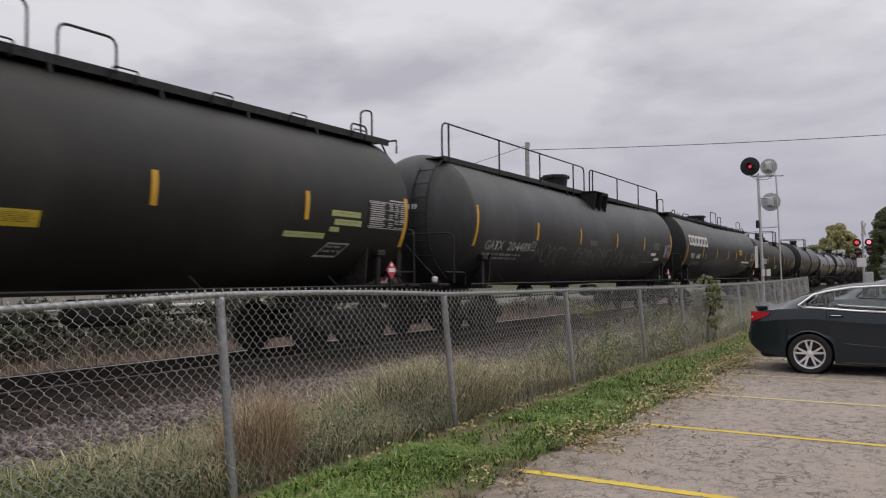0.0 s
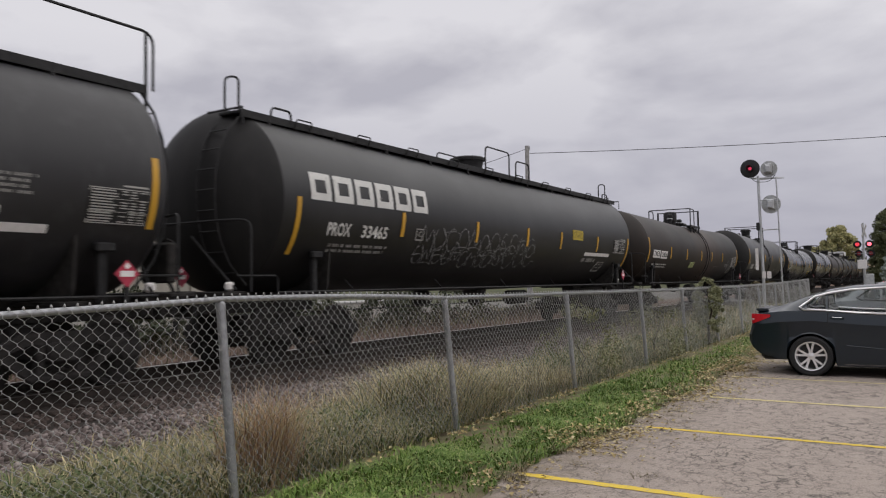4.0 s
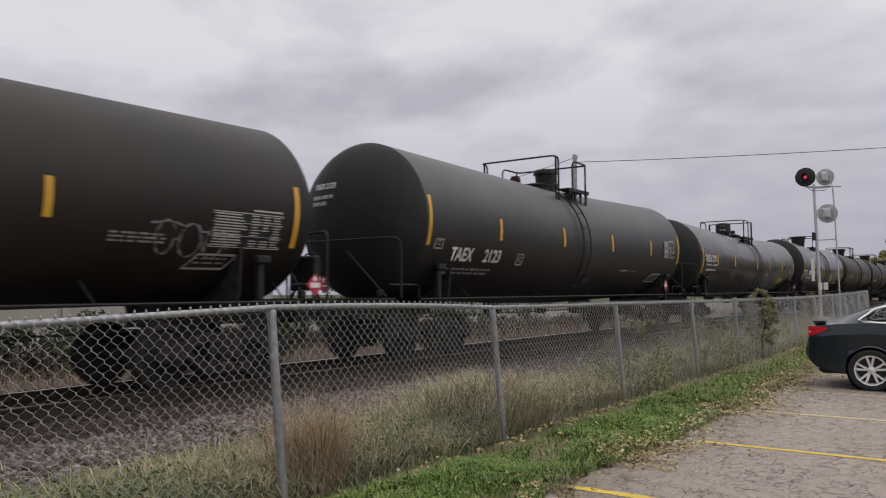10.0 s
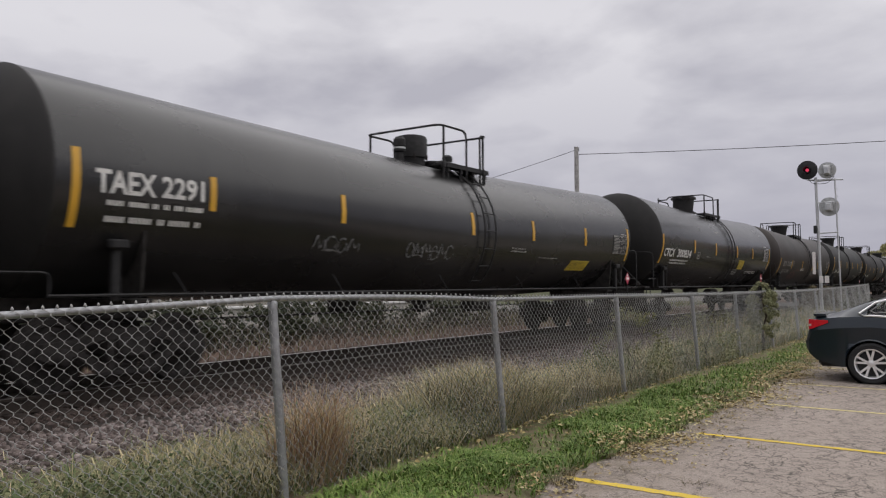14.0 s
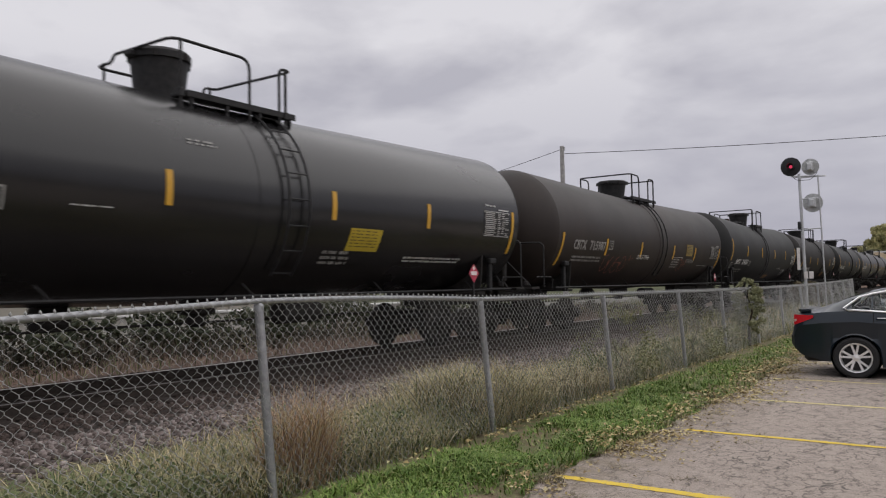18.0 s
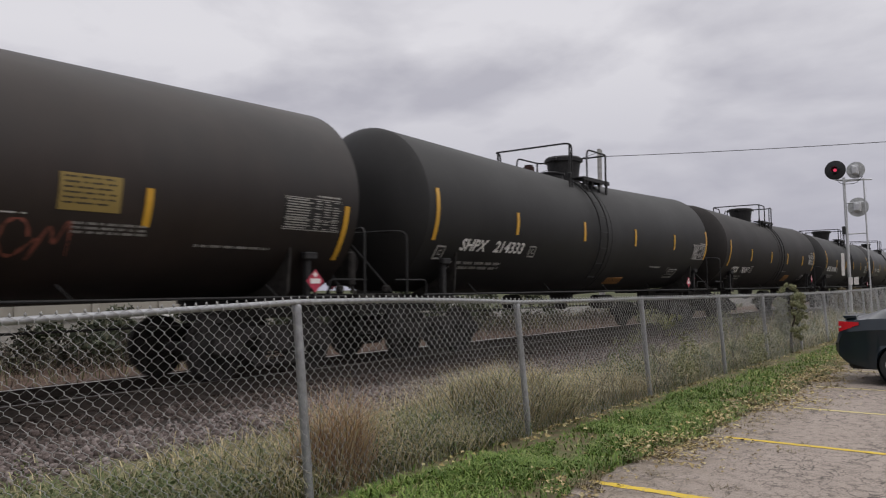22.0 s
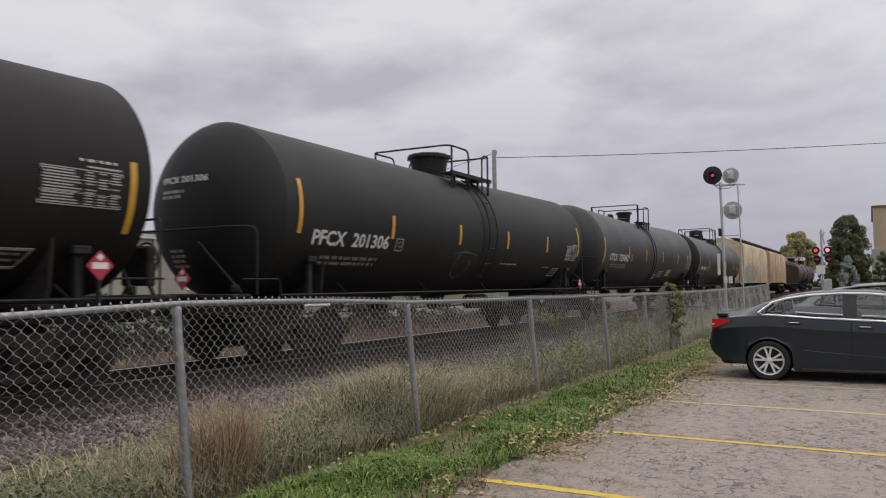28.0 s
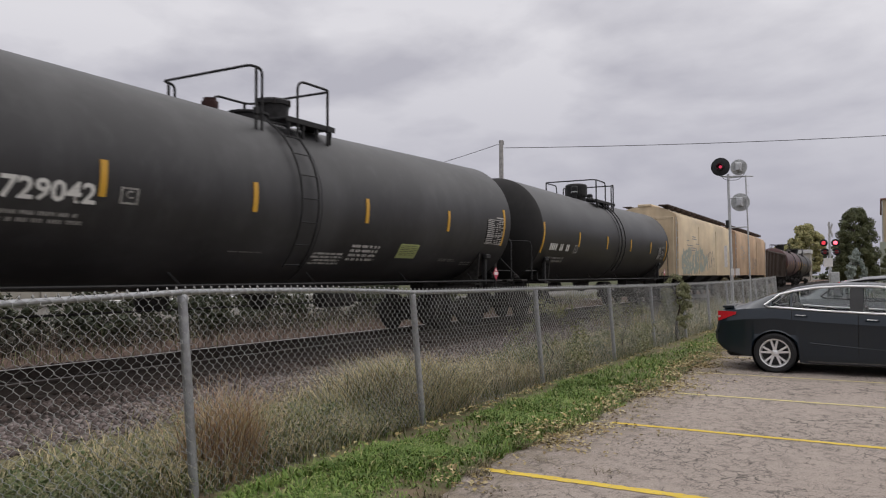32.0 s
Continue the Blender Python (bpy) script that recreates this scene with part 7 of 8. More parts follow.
def make_crossing():
    root = thing("crossing_signal", "railway crossing signal with flashing red lights on a silver mast", "crossing signal", pose(-2.62, 54, 0.3))
    part("mast", MB().cyl((0, 0, 0), (0, 0, 4.6), 0.07, 0.065, 12), M["alu"], root, smooth=40)
    part("base", MB().box(0, 0, 0.15, 0.5, 0.5, 0.7, 0.03), M["alu_dull"], root)
    for k, (dz, dy, dx0) in enumerate(((3.28, -0.12, 0), (2.72, 0.12, 0.05))):
        part("crossarm", MB().tube([(-0.5, dy * 0.5, dz), (0.5, dy * 0.5, dz)], 0.03, 6), M["alu"], root)
        for s in (-1, 1):
            x = s * 0.33 + dx0
            bg = part("backplate", MB().lathe((x, dy, dz), (0, -1, 0), [(0, 0.23), (0.012, 0.23)], 22), M["dark"], root, "round black backplate")
            part("hood", MB().lathe((x, dy, dz), (0, -1, 0), [(0.01, 0.14), (0.2, 0.145), (0.2, 0.132), (0.02, 0.125)], 18, False, False), M["dark"], bg)
            part("lens", MB().lathe((x, dy, dz), (0, -1, 0), [(0.012, 0.115), (0.05, 0.09)], 18), M["lamp_dim" if k else "lamp_red" if s > 0 else "lamp_half"], bg, "red light")
    part("sign_panel", MB().box(-0.1, -0.08, 2.05, 0.52, 0.03, 0.55, 0.01), M["card"], root, "small white panel")
    for a in (-42, 42):
        part("crossbuck_blade", MB().box(0, 0, 0, 1.15, 0.02, 0.2, 0.005), M["pole"], root, "weathered crossbuck board", m=pose(0.06, -0.09 - 0.002 * a / 42, 4.1, 0, a, 76))
    part("gate_motor", MB().box(0.25, 0.1, 1.1, 0.5, 0.5, 0.7, 0.04), M["alu_dull"], root, "grey gate motor box")


make_crossing()


def make_poles():
    root = thing("utility_pole", "grey weathered wooden utility pole with wires", "utility pole", pose(-18.15, 38.7, 0))
    part("shaft", MB().cyl((0, 0, -0.2), (0, 0, 9.15), 0.16, 0.115, 12), M["pole"], root, smooth=40)
    part("insulator", MB().cyl((0.14, 0, 8.9), (0.14, 0, 9.1), 0.04, n=8), M["alu_dull"], root)
    copy_thing(root, pose(-47, 54.5, 0))
    copy_thing(root, pose(20, 55.5, 1.1))
    def span(a, b, sag, r):
        return MB().tube([Vector(a).lerp(Vector(b), t) - Vector((0, 0, sag * 4 * t * (1 - t))) for t in np.linspace(0, 1, 25)], r, 5)
    line = thing("overhead_wire", "dark overhead wire between the poles", "cable", kind="")
    part("wire", span((-18.0, 38.7, 8.72), (20, 55.5, 10.1), 0.45, 0.018), M["dark"], line)
    part("wire", span((-18.2, 38.7, 8.98), (-47, 54.5, 8.7), 0.35, 0.016), M["dark"], line)


make_poles()


def make_road():
    m = plain("crossing road asphalt", (0.13, 0.128, 0.125), 0.9, 0, 0.25, 5, 0.3)
    ob = part("road", MB().box(-2, 50, -0.07, 180, 9, 0.16, 0.01), m)
    tagged(ob, "grey asphalt road that crosses the track", "road", kind="structure")
    ob = part("crossing_panel", MB().box(TRACK_X, 50, 0.13, 3.4, 9, 0.34, 0.02), m)
    tagged(ob, "asphalt level crossing panel between the rails", "level crossing", kind="structure")


make_road()


# ---------------------------------------------------------------- buildings
def wall_paint(name, base, dirt, brick=0.0):
    m = Mat(name, 0.85, 0, 0.3)
    big, streak = m.noise(0.5, 4), m.noise(1.2, 5, (1, 1, 0.15))
    c = m.mix(m.mask(big, 0.3, 0.7), tuple(v * 0.9 for v in base), base)
    c = m.mix(m.mul(m.mask(streak, 0.5, 0.8), 0.5), c, dirt)
    m.colour(c)
    m.bump(m.noise(30, 3), 0.2, 0.01)
    return m.m


M["cream"] = wall_paint("cream wall", (0.52, 0.43, 0.30), (0.34, 0.28, 0.2))
M["green_wall"] = wall_paint("pale green wall", (0.40, 0.43, 0.36), (0.28, 0.29, 0.24))
M["greywall"] = wall_paint("stained pale wall", (0.36, 0.335, 0.29), (0.20, 0.18, 0.15))
M["fascia"] = plain("white fascia", (0.62, 0.61, 0.60), 0.6, 0, 0.12, 4)
M["brickish"] = plain("brown brick", (0.22, 0.11, 0.075), 0.85, 0, 0.3, 12, 0.3)
M["roof"] = plain("grey roof felt", (0.10, 0.10, 0.10), 0.9, 0, 0.2, 3)
M["glass_dark"] = plain("dark window glass", (0.02, 0.022, 0.025), 0.08, 0, 0.1, 3)
M["concrete"] = plain("pale concrete", (0.38, 0.36, 0.33), 0.9, 0, 0.2, 5, 0.2)


def make_workshop():
    """Low pale building behind the train."""
    root = thing("workshop_building", "low pale stained workshop with a white roof edge", "building", pose(-30, 0, 0))
    w = MB().box(-8, 14, 2.1, 16, 27, 4.2, 0.02)
    part("wall", w, M["greywall"], root)
    part("roof", MB().box(-8, 14, 4.28, 16.5, 27.6, 0.12, 0.02), M["roof"], root)
    part("fascia", MB().box(0.12, 14, 4.14, 0.16, 27.7, 0.30, 0.01), M["fascia"], root, "white roof edge board")
    for y in np.arange(1.5, 27, 3.0):
        part("pilaster", MB().box(0.06, y, 2.0, 0.12, 0.35, 4.0, 0.01), M["greywall"], root)
    ch = part("chimney", MB().box(-0.9, 17.4, 4.9, 0.9, 0.9, 1.3, 0.02), M["brickish"], root, "brown brick chimney")
    part("chimney_cap", MB().box(-0.9, 17.4, 5.58, 1.05, 1.05, 0.08, 0.01), M["concrete"], ch)
    part("roof_unit", MB().box(-1.8, 18.9, 4.75, 1.4, 1.4, 0.85, 0.03), M["alu_dull"], root, "grey rooftop unit")


make_workshop()


def make_dock_wall():
    root = thing("dock_wall", "low pale concrete dock wall behind the trackside brush", "wall", pose(-21.5, 0, 0))
    for k in range(14):
        part("wall_panel", MB().box(0, -4 + 2.6 * k, 0.36, 0.3, 2.56, 0.80, 0.02), M["concrete"], root)
    part("capping", MB().box(0.03, 13, 0.80, 0.4, 36.6, 0.09, 0.02), M["fascia"], root, "pale capping along the wall")


make_dock_wall()


def make_cream_building():
    root = thing("cream_building", "two-storey cream and pale green building across the road", "building", pose(0.4, 71, 0))
    part("wall", MB().box(10, 9, 5.9, 20, 18, 3.4, 0.02), M["cream"], root)
    part("lower_wall", MB().box(9.9, 9, 2.1, 20.3, 18.3, 4.2, 0.02), M["green_wall"], root, "pale green ground floor wall")
    part("parapet", MB().box(10, 9, 7.64, 20.3, 18.3, 0.12, 0.02), M["brickish"], root, "brown parapet coping")
    for x in (3.0, 7.0, 11.0):
        wn = part("window", MB().box(x, -0.02, 5.9, 1.4, 0.08, 1.4), M["glass_dark"], root)
        part("sill", MB().box(x, -0.08, 5.15, 1.6, 0.16, 0.08), M["fascia"], wn)
    part("downpipe", MB().tube([(-0.02, -0.1, 0), (-0.02, -0.1, 7.5)], 0.05, 6), M["alu_dull"], root)


make_cream_building()


def make_far_shed():
    root = thing("far_shed", "distant flat-roofed shed with a white roof edge", "building", pose(-16.6, 204, 0))
    part("wall", MB().box(0, 2, 3.4, 4.8, 6, 6.8, 0.02), M["greywall"], root)
    part("fascia", MB().box(0, 2, 7.2, 5.2, 6.4, 0.9, 0.02), M["fascia"], root, "white roof edge board")


make_far_shed()

# ---------------------------------------------------------------- trees
M["yellow_leaf"] = leaf_mat("yellowing leaves", (0.0, (0.26, 0.26, 0.12)), (0.5, (0.42, 0.40, 0.18)), (1.0, (0.58, 0.50, 0.25)))
M["dark_leaf"] = leaf_mat("dark green leaves", (0.0, (0.085, 0.098, 0.046)), (0.6, (0.125, 0.14, 0.066)), (1.0, (0.19, 0.185, 0.09)))
M["spruce"] = leaf_mat("blue green needles", (0.0, (0.25, 0.30, 0.27)), (1.0, (0.44, 0.48, 0.44)))
M["shrub"] = leaf_mat("weedy shrub leaves", (0.0, (0.04, 0.05, 0.03)), (0.5, (0.07, 0.082, 0.046)), (1.0, (0.12, 0.115, 0.07)))
M["weed"] = leaf_mat("olive weed leaves", (0.0, (0.15, 0.165, 0.085)), (0.5, (0.25, 0.26, 0.135)), (1.0, (0.38, 0.36, 0.20)))
M["brown_shrub"] = leaf_mat("browning shrub leaves", (0.0, (0.05, 0.035, 0.018)), (0.5, (0.09, 0.08, 0.03)), (1.0, (0.14, 0.10, 0.05)))

tree("yellowing_tree", "tall broadleaf tree turning yellow", -17.0, 230, 14.8, 8.6, 3.0, M["yellow_leaf"], 5, 170, 120, 0.30, trunk=0.4)
tree("yellowing_tree", "smaller yellow-green tree beside the railway", -23.5, 236, 9.5, 8.0, 1.5, M["yellow_leaf"], 6, 110, 110, 0.30, trunk=0.3)
tree("dark_tree", "large dense dark green tree by the cream building", -1.4, 66.5, 6.5, 3.0, 0.4, M["dark_leaf"], 7, 230, 210, 0.06)
tree("blue_spruce", "small blue-green spruce tree", -1.35, 60, 3.3, 1.9, 0.2, M["spruce"], 8, 110, 110, 0.05, cone=True, limbs=10, trunk=0.09)
tree("cedar_shrub", "dark upright evergreen shrub", 0.75, 61, 3.6, 1.9, 0.2, M["dark_leaf"], 9, 90, 60, 0.08, cone=True, limbs=6, trunk=0.08)
tree("fence_bush", "weedy green sapling grown through the fence", -4.2, 18.8, 1.56, 0.72, 0.35, M["weed"], 10, 70, 100, 0.02, limbs=6, trunk=0.04, category="bush")
tree("fence_weed", "tall green weed in the fence wire", -4.32, 11.0, 1.15, 1.2, 0.1, M["weed"], 14, 40, 50, 0.018, limbs=4, trunk=0.015, category="weed")
tree("fence_weed", "straggly green weed in the fence wire", -4.3, 14.6, 1.05, 1.5, 0.1, M["weed"], 15, 40, 50, 0.018, limbs=4, trunk=0.015, category="weed")
tree("roadside_bush", "browning shrub near the end of the fence", -6.8, 43, 1.3, 2.2, 0.1, M["brown_shrub"], 12, 50, 60, 0.07, limbs=4, trunk=0.05, category="bush")
tree("roadside_bush", "low green shrub beside the crossing", -4.9, 41.5, 0.95, 1.8, 0.1, M["shrub"], 13, 40, 60, 0.07, limbs=4, trunk=0.05, category="bush")
for i, (x, y, h, w) in enumerate(((-17.2, 10.2, 1.1, 2.0), (-18.0, 13.4, 1.4, 2.4), (-17.4, 16.8, 1.2, 2.2), (-18.3, 21.0, 1.5, 2.6), (-17.5, 26.0, 1.3, 2.4), (-18.2, 31.0, 1.5, 2.6), (-16.8, 6.2, 1.0, 2.0), (-16.2, 8.3, 0.9, 2.0), (-16.6, 12.0, 1.0, 2.2), (-16.5, 15.2, 1.0, 2.2), (-16.9, 18.8, 1.1, 2.4), (-17.0, 23.5, 1.2, 2.4), (-16.4, 3.6, 0.9, 1.8))):
    tree("trackside_bush", "low dark green bush on the far side of the track", x, y, h, w, 0.05, M["shrub"], 20 + i, 34, 46, 0.07, limbs=3, trunk=0.03, category="bush")


def make_far_woods():
    rng = random.Random(77)
    cs = [(rng.uniform(-260, 140), rng.uniform(260, 330), rng.uniform(0.5, 9), rng.uniform(2, 4)) for _ in range(420)]
    v, f = leaf_cloud(cs, 40, 0.8, 31)
    tagged(new("far_woods", flat_mesh("far_woods", v, f, M["shrub"])), "distant belt of trees on the horizon", "trees", kind="stuff")
    # added belt out of view, to darken what the tank sides reflect
    cs = [(rng.uniform(58, 68), rng.uniform(-90, 130), rng.uniform(0.3, 4.0), rng.uniform(1.2, 2.2)) for _ in range(420)]
    v, f = leaf_cloud(cs, 40, 0.5, 32)
    tagged(new("lot_hedge", flat_mesh("lot_hedge", v, f, M["dark_leaf"])), "added unseen belt of dark trees beyond the car park", "trees", kind="stuff")


make_far_woods()


def make_thicket():
    """Dense dull growth along the far side of the track."""
    rng = random.Random(91)
    cs = []
    for _ in range(900):
        y = rng.uniform(-3, 40)
        x = rng.uniform(-17.6, -14.4)
        if y > 7.5 and rng.random() < 0.5:
            continue
        top = ((1.15 if y < 4.5 else 0.9 if y < 7.5 else 0.45) + 0.35 * noise.noise((x * 0.4, y * 0.35, 2))) * (0.45 + 0.55 * min(1, (-14.2 - x) / 1.8))
        cs.append((x, y, rng.uniform(0.05, top), rng.uniform(0.15, 0.35)))
    v, f = leaf_cloud(cs, 42, 0.05, 92)
    mat = leaf_mat("dull thicket leaves", (0.0, (0.032, 0.032, 0.024)), (0.4, (0.058, 0.06, 0.04)), (0.75, (0.09, 0.076, 0.058)), (1.0, (0.14, 0.115, 0.09)))
    tagged(new("trackside_thicket", flat_mesh("trackside_thicket", v, f, mat)), "low thicket of dull brown-green brush beyond the track", "brush", kind="stuff")


make_thicket()


# ---------------------------------------------------------------- parked cars
def car_paint(name, base):
    m = Mat(name, 0.28, 0.1, 0.42)
    m.colour(m.mix(m.mask(m.noise(60, 3), 0.3, 0.7), tuple(v * 0.9 for v in base), tuple(v * 1.1 for v in base)))
    m.b.inputs["Coat Weight"].default_value, m.b.inputs["Coat Roughness"].default_value = 0.4, 0.06
    return m.m


M["navy"] = car_paint("dark blue-grey car paint", (0.0090, 0.0165, 0.0255))
M["silver"] = car_paint("grey car paint", (0.16, 0.165, 0.17))
M["chrome"] = plain("chrome", (0.85, 0.85, 0.86), 0.3, 0.7, 0.05, 10)
M["alloy"] = plain("silver alloy", (0.80, 0.79, 0.79), 0.34, 0.6, 0.06, 10)
M["tyre"] = plain("tyre rubber", (0.018, 0.018, 0.019), 0.85, 0, 0.2, 30, 0.2)
M["tail_pale"] = plain("pale lamp insert", (0.55, 0.38, 0.38), 0.15, 0, 0.1, 10)
M["tail"] = plain("red tail lamp", (0.62, 0.02, 0.03), 0.12, 0, 0.1, 10)


def glass_material():
    m = Mat("tinted car glass")
    tr, gl, mx, fr = m.node("ShaderNodeBsdfTransparent"), m.node("ShaderNodeBsdfGlossy"), m.node("ShaderNodeMixShader"), m.node("ShaderNodeFresnel", IOR=1.5)
    tr.inputs[0].default_value = (0.80, 0.84, 0.85, 1)
    gl.inputs["Roughness"].default_value = 0.03
    m.link(fr.outputs[0], mx.inputs[0])
    m.link(tr.outputs[0], mx.inputs[1])
    m.link(gl.outputs[0], mx.inputs[2])
    m.link(mx.outputs[0], m.nt.nodes["Material Output"].inputs[0])
    return m.m


M["car_glass"] = glass_material()
M["seat"] = plain("grey seat cloth", (0.11, 0.105, 0.10), 0.9, 0, 0.2, 30, 0.2)


def lerp_table(u, table):
    return float(np.interp(u, [p[0] for p in table], [p[1] for p in table]))


TOP = [(0.0, 0.66), (0.04, 0.80), (0.09, 0.97), (0.13, 1.045), (0.2, 1.058), (0.38, 1.085), (0.55, 1.145), (0.85, 1.27), (1.2, 1.38), (1.55, 1.44), (2.0, 1.465), (2.4, 1.46), (2.75, 1.425), (3.05, 1.30), (3.4, 1.12), (3.62, 1.02), (4.0, 0.955), (4.35, 0.865), (4.55, 0.76), (4.66, 0.60)]
BELT = [(0.0, 0.64), (0.04, 0.77), (0.09, 0.91), (0.14, 0.985), (0.5, 1.03), (0.95, 1.055), (1.3, 1.03), (1.6, 1.005), (2.5, 0.965), (3.3, 0.935), (3.7, 0.93), (4.2, 0.86), (4.5, 0.74), (4.66, 0.58)]
WIDE = [(0.0, 0.66), (0.06, 0.75), (0.2, 0.82), (0.5, 0.87), (1.0, 0.895), (2.3, 0.90), (3.5, 0.895), (4.1, 0.86), (4.4, 0.78), (4.6, 0.66), (4.66, 0.55)]
ROOFW = [(0.0, 0.62), (0.5, 0.68), (0.9, 0.64), (1.4, 0.585), (2.0, 0.575), (2.7, 0.59), (3.1, 0.65), (3.5, 0.74), (4.0, 0.70), (4.5, 0.60), (4.66, 0.5)]
AXLES = (0.94, 3.64)


def car_low(u):
    z = lerp_table(u, [(0, 0.52), (0.05, 0.44), (0.16, 0.34), (0.5, 0.25), (1.4, 0.172), (3.4, 0.172), (4.3, 0.22), (4.66, 0.36)])
    for a in AXLES:
        d = abs(u - a)
        if d < 0.352:
            z = max(z, 0.315 + math.sqrt(0.352 ** 2 - d * d))
    return z


def car_ring(u):
    w, zb, zt, wr, zl = lerp_table(u, WIDE), lerp_table(u, BELT), lerp_table(u, TOP), lerp_table(u, ROOFW), car_low(u)
    zb = min(zb, zt - 0.03)
    wr = min(wr, w - 0.06)
    zm = max(0.62, zl + 0.03)
    mid = [(w * 0.955, zl), (w * 0.982, zl + (zm - zl) * 0.35), (w * 0.966, zm), (w * 1.004, max(zm + 0.02, zb - 0.17)), (w * 0.972, zb - 0.05), (w * 0.95, zb)]
    gz = max(zb + 0.01, zt - 0.055)
    return mid + [(wr + (w * 0.95 - wr) * 0.5, zb + (gz - zb) * 0.55), (wr, gz), (wr * 0.86, zt - 0.018), (wr * 0.45, zt - 0.003), (0.0, zt)]


def on_car(u, s, lift=0.0):
    """A point on the cabin's side at length u, s from belt to roof edge."""
    r = car_ring(u)
    a, b, c = r[5], r[6], r[7]
    p = (a[0] + (b[0] - a[0]) * s * 2, a[1] + (b[1] - a[1]) * s * 2) if s < 0.5 else (b[0] + (c[0] - b[0]) * (s * 2 - 1), b[1] + (c[1] - b[1]) * (s * 2 - 1))
    return p[0] + lift, p[1] + lift * 0.4


def make_car(name_label, paint, m, group="", trim="chrome"):
    root = thing("car", name_label, "car", m, group)
    us = sorted({round(float(u), 3) for u in np.concatenate([np.arange(0, 4.67, 0.045), [0.02, 0.05, 4.66], [a + d for a in AXLES for d in np.arange(-0.38, 0.381, 0.02)]])})
    us = [u for u in us if u <= 4.66]
    rings = []
    for u in us:
        r = car_ring(u)
        rings.append([(u, -y, z) for y, z in r] + [(u, y, z) for y, z in r[-2::-1]])
    mb = MB()
    nr = len(rings[0])
    mb.add([p for r in rings for p in r], [])
    for i in range(len(us) - 1):
        u = (us[i] + us[i + 1]) / 2
        side = 0.90 < u < 1.17 or 1.20 < u < 2.02 or 2.20 < u < 3.12
        back = 0.66 < u < 1.42 or 2.80 < u < 3.5
        for j in range(nr - 1):
            k = min(j, nr - 2 - j)
            if (side and k in (5, 6)) or (back and k in (8, 9)):
                continue
            mb.f.append([i * nr + j, i * nr + j + 1, (i + 1) * nr + j + 1, (i + 1) * nr + j])
    mb.f += [list(range(nr))[::-1], [(len(us) - 1) * nr + j for j in range(nr)]]
    body = part("body", mb, paint, root, "polished painted body", smooth=17)
    # cabin
    for x, y in ((2.45, -0.38), (2.45, 0.38), (1.45, -0.40), (1.45, 0.40)):
        st = part("seat", MB().box(x - 0.22, y, 0.80, 0.16, 0.46, 0.62, 0.06, pose(0, 0, 0, 0, -10, 0)).box(x, y, 0.52, 0.5, 0.48, 0.16, 0.05), M["seat"], root, "dark cloth seat")
        part("headrest", MB().box(x - 0.30, y, 1.18, 0.10, 0.26, 0.17, 0.04), M["seat"], st)
    part("dashboard", MB().box(3.25, 0, 0.86, 0.5, 1.4, 0.22, 0.06), M["dark"], root)
    part("parcel_shelf", MB().box(0.86, 0, 0.99, 0.5, 1.3, 0.04, 0.01), M["dark"], root)
    part("steering_wheel", MB().tube([(2.92 + 0.05 * math.sin(t), 0.38 + 0.18 * math.cos(t), 0.98 + 0.17 * math.sin(t)) for t in np.linspace(0, 2 * math.pi, 17)], 0.015, 5), M["dark"], root)
    # dark floor and wheel wells
    part("underbody", MB().box(2.33, 0, 0.36, 4.3, 1.40, 0.26, 0.05).box(2.3, 0, 0.46, 3.6, 1.2, 0.1, 0.05), M["dark"], root)
    sides = (-1, 1)
    for s in sides:
        for a in AXLES:
            part("wheel_well", MB().lathe((a, s * 0.55, 0.315), (0, s, 0), [(0, 0.348), (0.30, 0.349)], 26, True, False), M["dark"], root)
    # glass
    def pane(u0, u1, s, s0=0.06, s1=0.93, cut0=0.0, cut1=0.0):
        nu, ns = 10, 5
        V, F = [], []
        for i in range(nu + 1):
            for j in range(ns + 1):
                t = j / ns
                u = (u0 + cut0 * t) + ((u1 - cut1 * t) - (u0 + cut0 * t)) * i / nu
                y, z = on_car(u, s0 + (s1 - s0) * t, 0.006)
                V.append((u, s * y, z))
        for i in range(nu):
            for j in range(ns):
                q = (i * (ns + 1) + j, (i + 1) * (ns + 1) + j, (i + 1) * (ns + 1) + j + 1, i * (ns + 1) + j + 1)
                F.append(q if s < 0 else q[::-1])
        return MB().add(V, F)
    for s in sides:
        part("quarter_window", pane(0.84, 1.16, s, 0.06, 0.90, 0.18, -0.02), M["car_glass"], root, "tinted quarter glass", smooth=60)
        part("side_window", pane(1.20, 2.02, s, 0.06, 0.93, 0.02, 0.06), M["car_glass"], root, "tinted rear side window", smooth=60)
        part("side_window", pane(2.20, 3.30, s, 0.06, 0.93, 0.04, 0.42), M["car_glass"], root, "tinted front side window", smooth=60)
        part("pillar", pane(2.02, 2.20, s, 0.05, 0.94, 0.0, 0.0), M["dark"], root, "black door pillar", smooth=60)
        lo = [(u, s * on_car(u, 0.02, 0.012)[0], on_car(u, 0.02, 0.012)[1]) for u in np.linspace(0.86, 3.35, 30)]
        hi = [(u, s * on_car(u, 0.97, 0.012)[0], on_car(u, 0.97, 0.012)[1]) for u in np.linspace(1.0, 2.95, 30)]
        part("chrome_trim", MB().tube(lo[::-1] + [(0.79, s * on_car(0.79, 0.25, 0.014)[0], on_car(0.79, 0.25, 0.014)[1])] + hi, 0.018, 6), M[trim], root, "chrome window trim" if trim == "chrome" else "black window trim", smooth=60)
